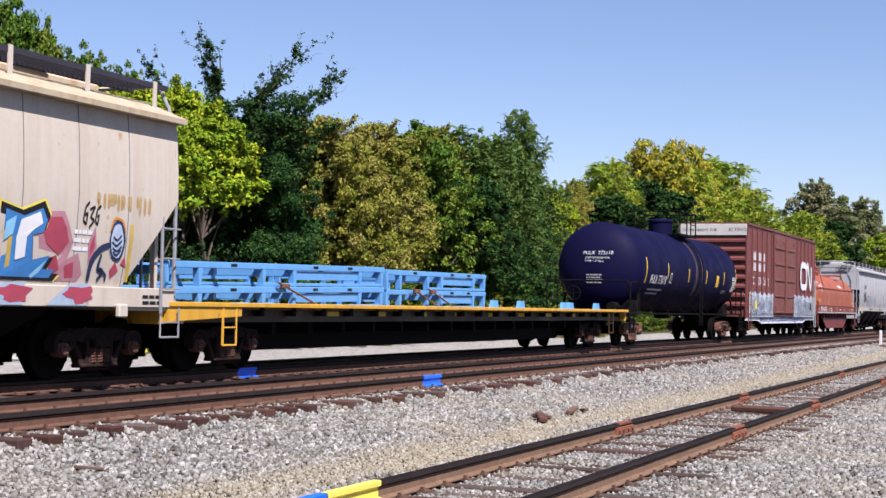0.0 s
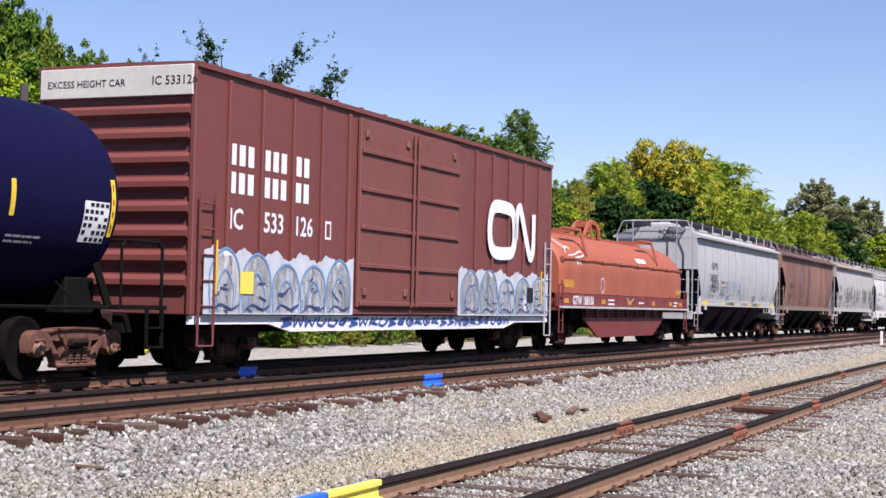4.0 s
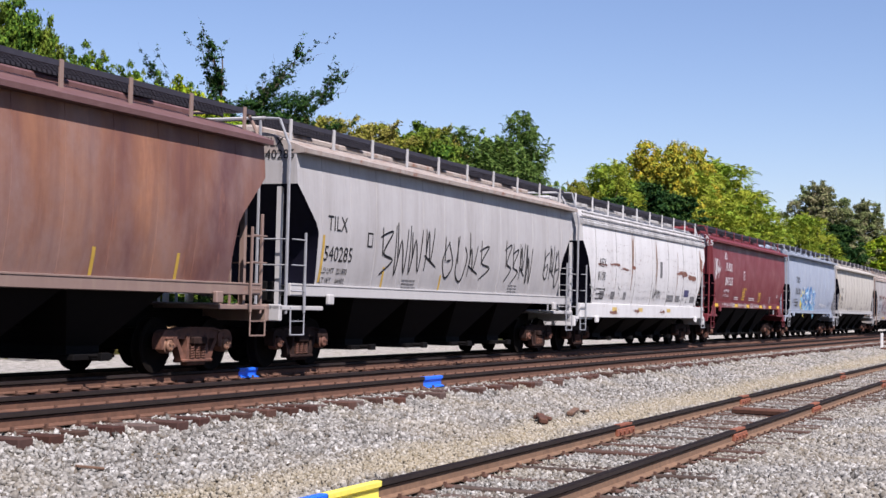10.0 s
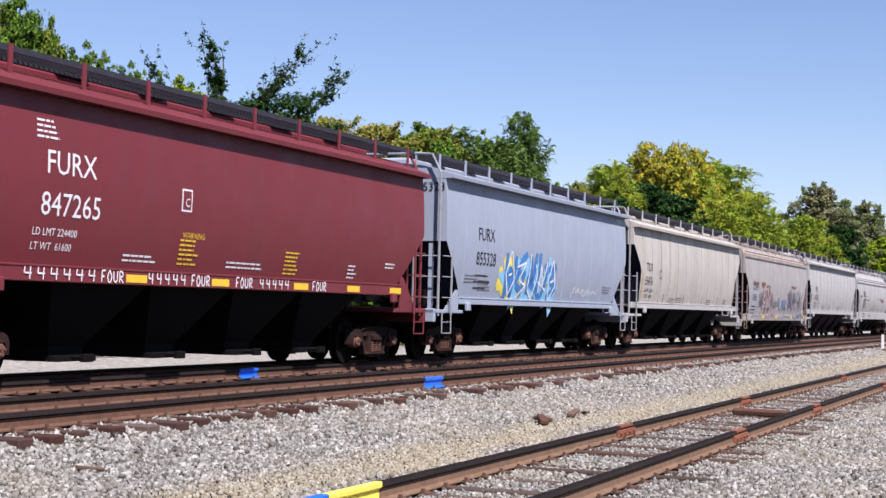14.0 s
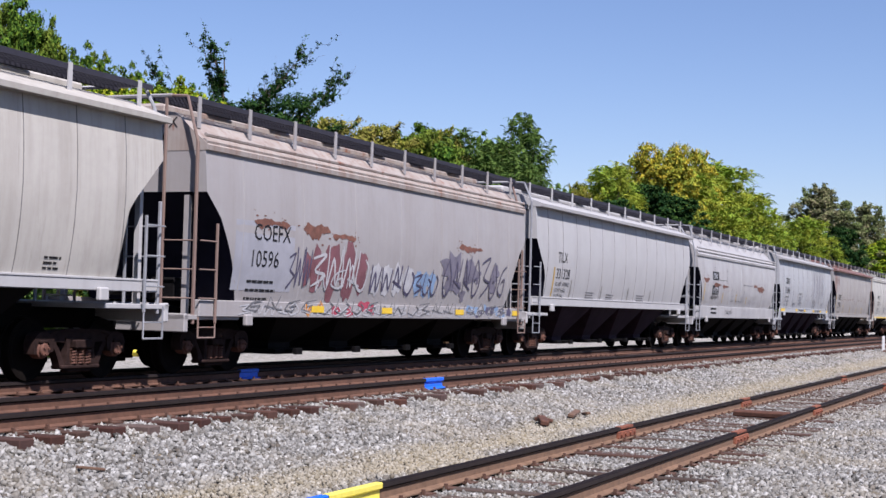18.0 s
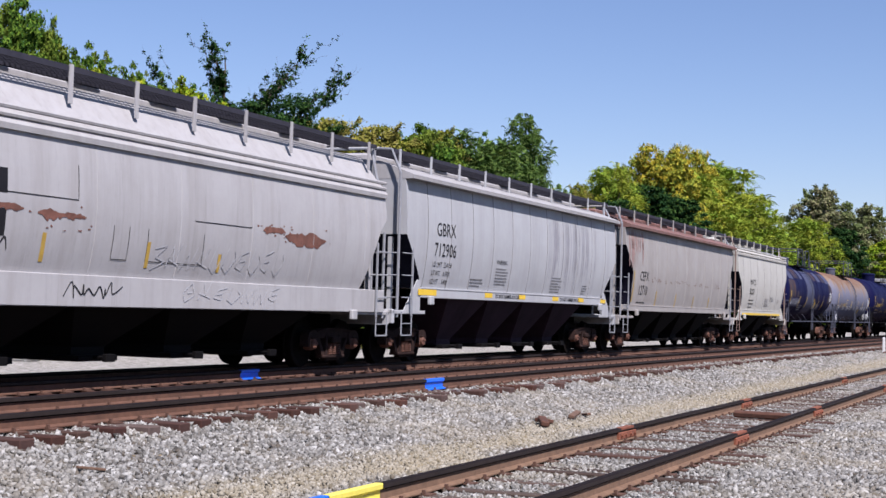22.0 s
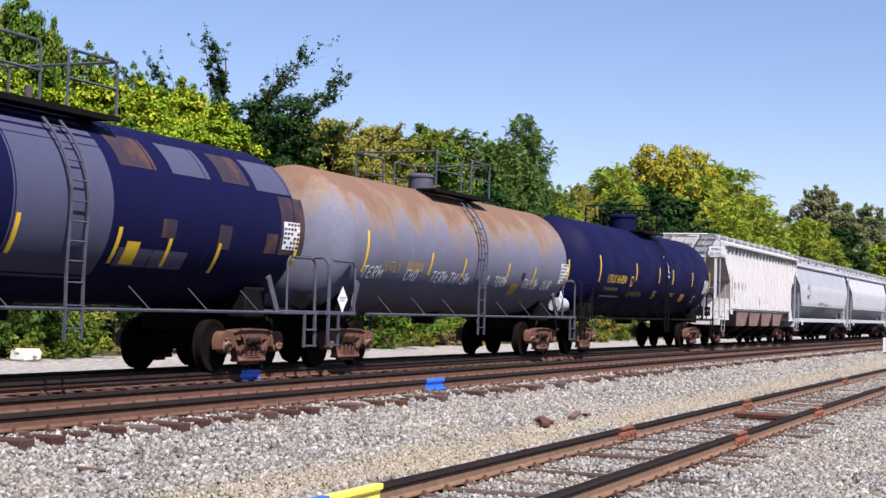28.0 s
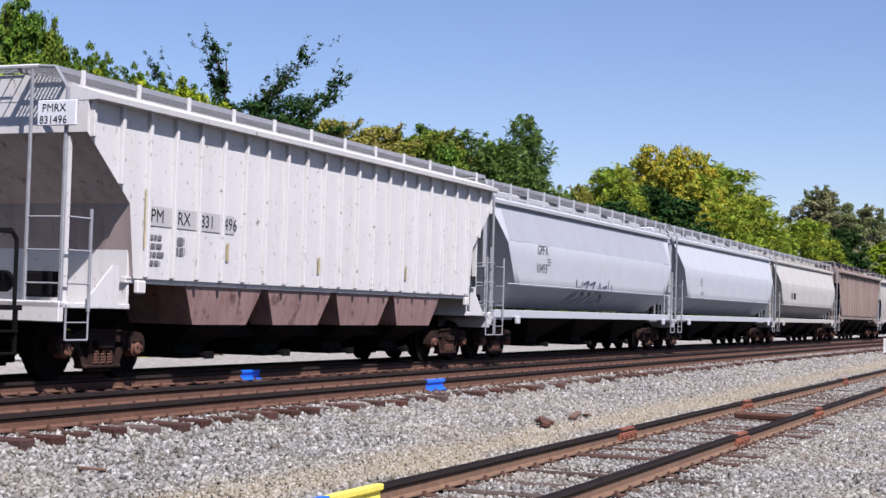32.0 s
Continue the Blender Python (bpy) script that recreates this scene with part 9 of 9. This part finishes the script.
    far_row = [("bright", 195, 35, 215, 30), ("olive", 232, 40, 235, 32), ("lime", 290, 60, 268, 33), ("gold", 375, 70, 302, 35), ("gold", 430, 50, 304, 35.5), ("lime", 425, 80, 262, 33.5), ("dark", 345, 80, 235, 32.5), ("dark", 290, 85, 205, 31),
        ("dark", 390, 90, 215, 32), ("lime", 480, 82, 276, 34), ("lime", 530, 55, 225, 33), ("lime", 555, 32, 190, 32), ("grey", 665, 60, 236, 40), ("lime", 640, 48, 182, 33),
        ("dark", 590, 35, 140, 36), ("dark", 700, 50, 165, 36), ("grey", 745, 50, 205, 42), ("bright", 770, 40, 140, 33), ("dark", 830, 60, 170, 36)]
    used = set()
    rnd = random.Random(5)

    def put(kind, x, y, z, turn, sx, sz):
        src = kinds[kind]
        m = pose(x, y, z, 0, 0, turn)
        if kind not in used:
            used.add(kind)
            src.matrix_basis = m @ Matrix.Diagonal((sx, sx, sz, 1))
            return
        keep = src.scale.copy()
        src.scale = (sx, sx, sz)
        copy_thing(src, m)
        src.scale = keep

    wide = {"dark": 3.5, "green": 3.6, "bright": 1.75, "olive": 3.2, "thin": 3.1, "gold": 3.5, "grey": 3.2, "frond": 3.6, "lime": 3.8, "mixed": 1.75}
    thicket = ((-745, 29.0), (-705, 28.2), (-660, 29.5), (-640, 28.0), (-600, 28.8), (-565, 27.8), (-540, 29.3), (-505, 28.0), (-470, 28.6), (-440, 27.6), (-400, 28.4), (-355, 28.0))
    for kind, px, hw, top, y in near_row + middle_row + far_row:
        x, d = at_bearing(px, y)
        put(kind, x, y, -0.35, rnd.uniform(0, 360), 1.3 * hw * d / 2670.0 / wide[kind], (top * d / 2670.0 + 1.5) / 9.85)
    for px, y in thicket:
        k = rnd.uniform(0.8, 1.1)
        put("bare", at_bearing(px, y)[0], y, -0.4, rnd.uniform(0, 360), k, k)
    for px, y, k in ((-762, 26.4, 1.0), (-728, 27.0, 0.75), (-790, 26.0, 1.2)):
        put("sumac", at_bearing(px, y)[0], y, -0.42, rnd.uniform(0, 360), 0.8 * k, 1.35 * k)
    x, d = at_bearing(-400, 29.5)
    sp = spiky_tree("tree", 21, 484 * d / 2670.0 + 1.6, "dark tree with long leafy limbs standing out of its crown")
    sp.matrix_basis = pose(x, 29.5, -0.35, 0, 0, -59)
    for i in range(40):
        x = 34 + i * 2.8 + (i * i) * 0.10 + rnd.uniform(-0.8, 0.8)
        y = 27.4 + rnd.uniform(0, 1.6) + TRAIN_K * x * x / 2
        k = rnd.uniform(0.5, 1.1)
        put(rnd.choice(["bush", "bush", "scrub"]), x, y, -0.45, rnd.uniform(0, 360), k, k)
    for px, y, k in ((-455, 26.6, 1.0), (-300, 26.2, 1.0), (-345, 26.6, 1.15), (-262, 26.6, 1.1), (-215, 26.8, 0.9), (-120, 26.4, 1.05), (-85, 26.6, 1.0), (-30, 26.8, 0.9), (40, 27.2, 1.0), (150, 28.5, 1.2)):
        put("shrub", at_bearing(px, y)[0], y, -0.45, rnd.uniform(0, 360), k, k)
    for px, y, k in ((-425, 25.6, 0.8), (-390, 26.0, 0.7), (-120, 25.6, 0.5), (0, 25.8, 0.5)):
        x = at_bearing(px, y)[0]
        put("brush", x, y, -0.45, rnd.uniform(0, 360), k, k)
    for i in range(15):
        x = 29 + i * 4.3 + rnd.uniform(-1.6, 1.6)
        k = rnd.uniform(0.18, 0.36)
        put(rnd.choice(["bush", "scrub", "scrub"]), x, 25.0 + rnd.uniform(-0.3, 0.6) + TRAIN_K * x * x / 2, -0.46, rnd.uniform(0, 360), k, k * rnd.uniform(0.6, 1.1))
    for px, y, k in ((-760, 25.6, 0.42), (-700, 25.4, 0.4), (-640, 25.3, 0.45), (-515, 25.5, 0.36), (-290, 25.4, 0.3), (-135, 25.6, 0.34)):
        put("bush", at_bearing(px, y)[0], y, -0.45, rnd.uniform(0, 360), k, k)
    lump = new("concrete_lump")
    tagged(lump, "pale broken lump of concrete at the gravel's edge", "rubble")
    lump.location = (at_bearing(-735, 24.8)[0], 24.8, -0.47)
    part("block", Shape().box(-0.35, 0.35, -0.3, 0.3, 0, 0.36, 0.09), WHITE, lump)
    bag = new("plastic_bag")
    tagged(bag, "bright yellow plastic bag dumped by the brush", "bag")
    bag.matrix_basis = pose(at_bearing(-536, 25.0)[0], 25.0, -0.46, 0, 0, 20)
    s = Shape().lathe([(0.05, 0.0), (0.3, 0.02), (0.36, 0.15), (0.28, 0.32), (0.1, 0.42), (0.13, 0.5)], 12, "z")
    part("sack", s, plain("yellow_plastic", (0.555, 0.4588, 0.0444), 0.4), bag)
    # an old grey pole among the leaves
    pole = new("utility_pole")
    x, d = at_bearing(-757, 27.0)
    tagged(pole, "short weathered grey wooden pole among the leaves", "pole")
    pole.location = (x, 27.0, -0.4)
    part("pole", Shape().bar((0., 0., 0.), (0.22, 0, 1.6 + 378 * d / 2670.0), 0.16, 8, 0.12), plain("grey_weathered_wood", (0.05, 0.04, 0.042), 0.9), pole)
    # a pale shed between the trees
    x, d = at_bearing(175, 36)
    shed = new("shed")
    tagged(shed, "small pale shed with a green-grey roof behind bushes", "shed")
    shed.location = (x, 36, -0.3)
    part("wall", Shape().box(-2.2, 2.2, -1.8, 1.8, 0, 2.4, 0.02), WHITE, shed)
    part("roof", Shape().prism([(-2.5, 2.4), (0, 3.4), (2.5, 2.4)], -2.1, 2.1), plain("green_grey_roof", (0.185, 0.2368, 0.1998), 0.7), shed)
    # a far belt of woods closes the view
    rng = np.random.RandomState(8)
    n = 420
    cx = rng.uniform(-250, 700, n)
    cen = np.stack([cx, 50 + rng.uniform(0, 30, n) + TRAIN_K * cx * cx / 2, rng.uniform(0.2, 5.5, n)], -1)
    v, f = leaf_cloud(rng, cen, rng.uniform(2.5, 4.5, n), 70000, 0.42)
    tagged(new("far_woods", np_mesh("far_woods", v, f, LEAVES["dark"])), "distant belt of dark green woods", "woods", "", "stuff")


forest()


# ---- what moves ----
def along(u, t):
    """Where the train's point u stands on the track at t seconds."""
    d = t - 16.0
    return u + 0.1 - 10.9163 * d + 0.0108655 * d * d


def motions():
    for car, u in CARS + LOAD:
        rows = []
        for i in range(17):
            t = 2.0 * i
            x = along(u, t)
            rows.append((t, pose(x, train_line(x), 0, 0, 0, math.degrees(math.atan(TRAIN_K * x)))))
        walk(car, rows)
    # each axle rolls while its car passes before the eye
    for w, u, sx in AXLES:
        first = last = None
        for i in range(961):
            x = along(u, i / 30.0)
            if -4.0 < x < 46.0:
                first = i if first is None else first
                last = i
        if first is None:
            continue
        rows = []
        for i in [0] + list(range(first, last + 1)) + [960]:
            k = min(max(i, first), last)
            turn = math.degrees((along(u, k / 30.0) - along(u, first / 30.0)) / 0.457)
            if not rows or rows[-1][0] != i / 30.0:
                rows.append((i / 30.0, pose(sx, 0, 0.457) @ Matrix.Rotation(radians(turn), 4, "Y")))
        walk(w, rows)


motions()
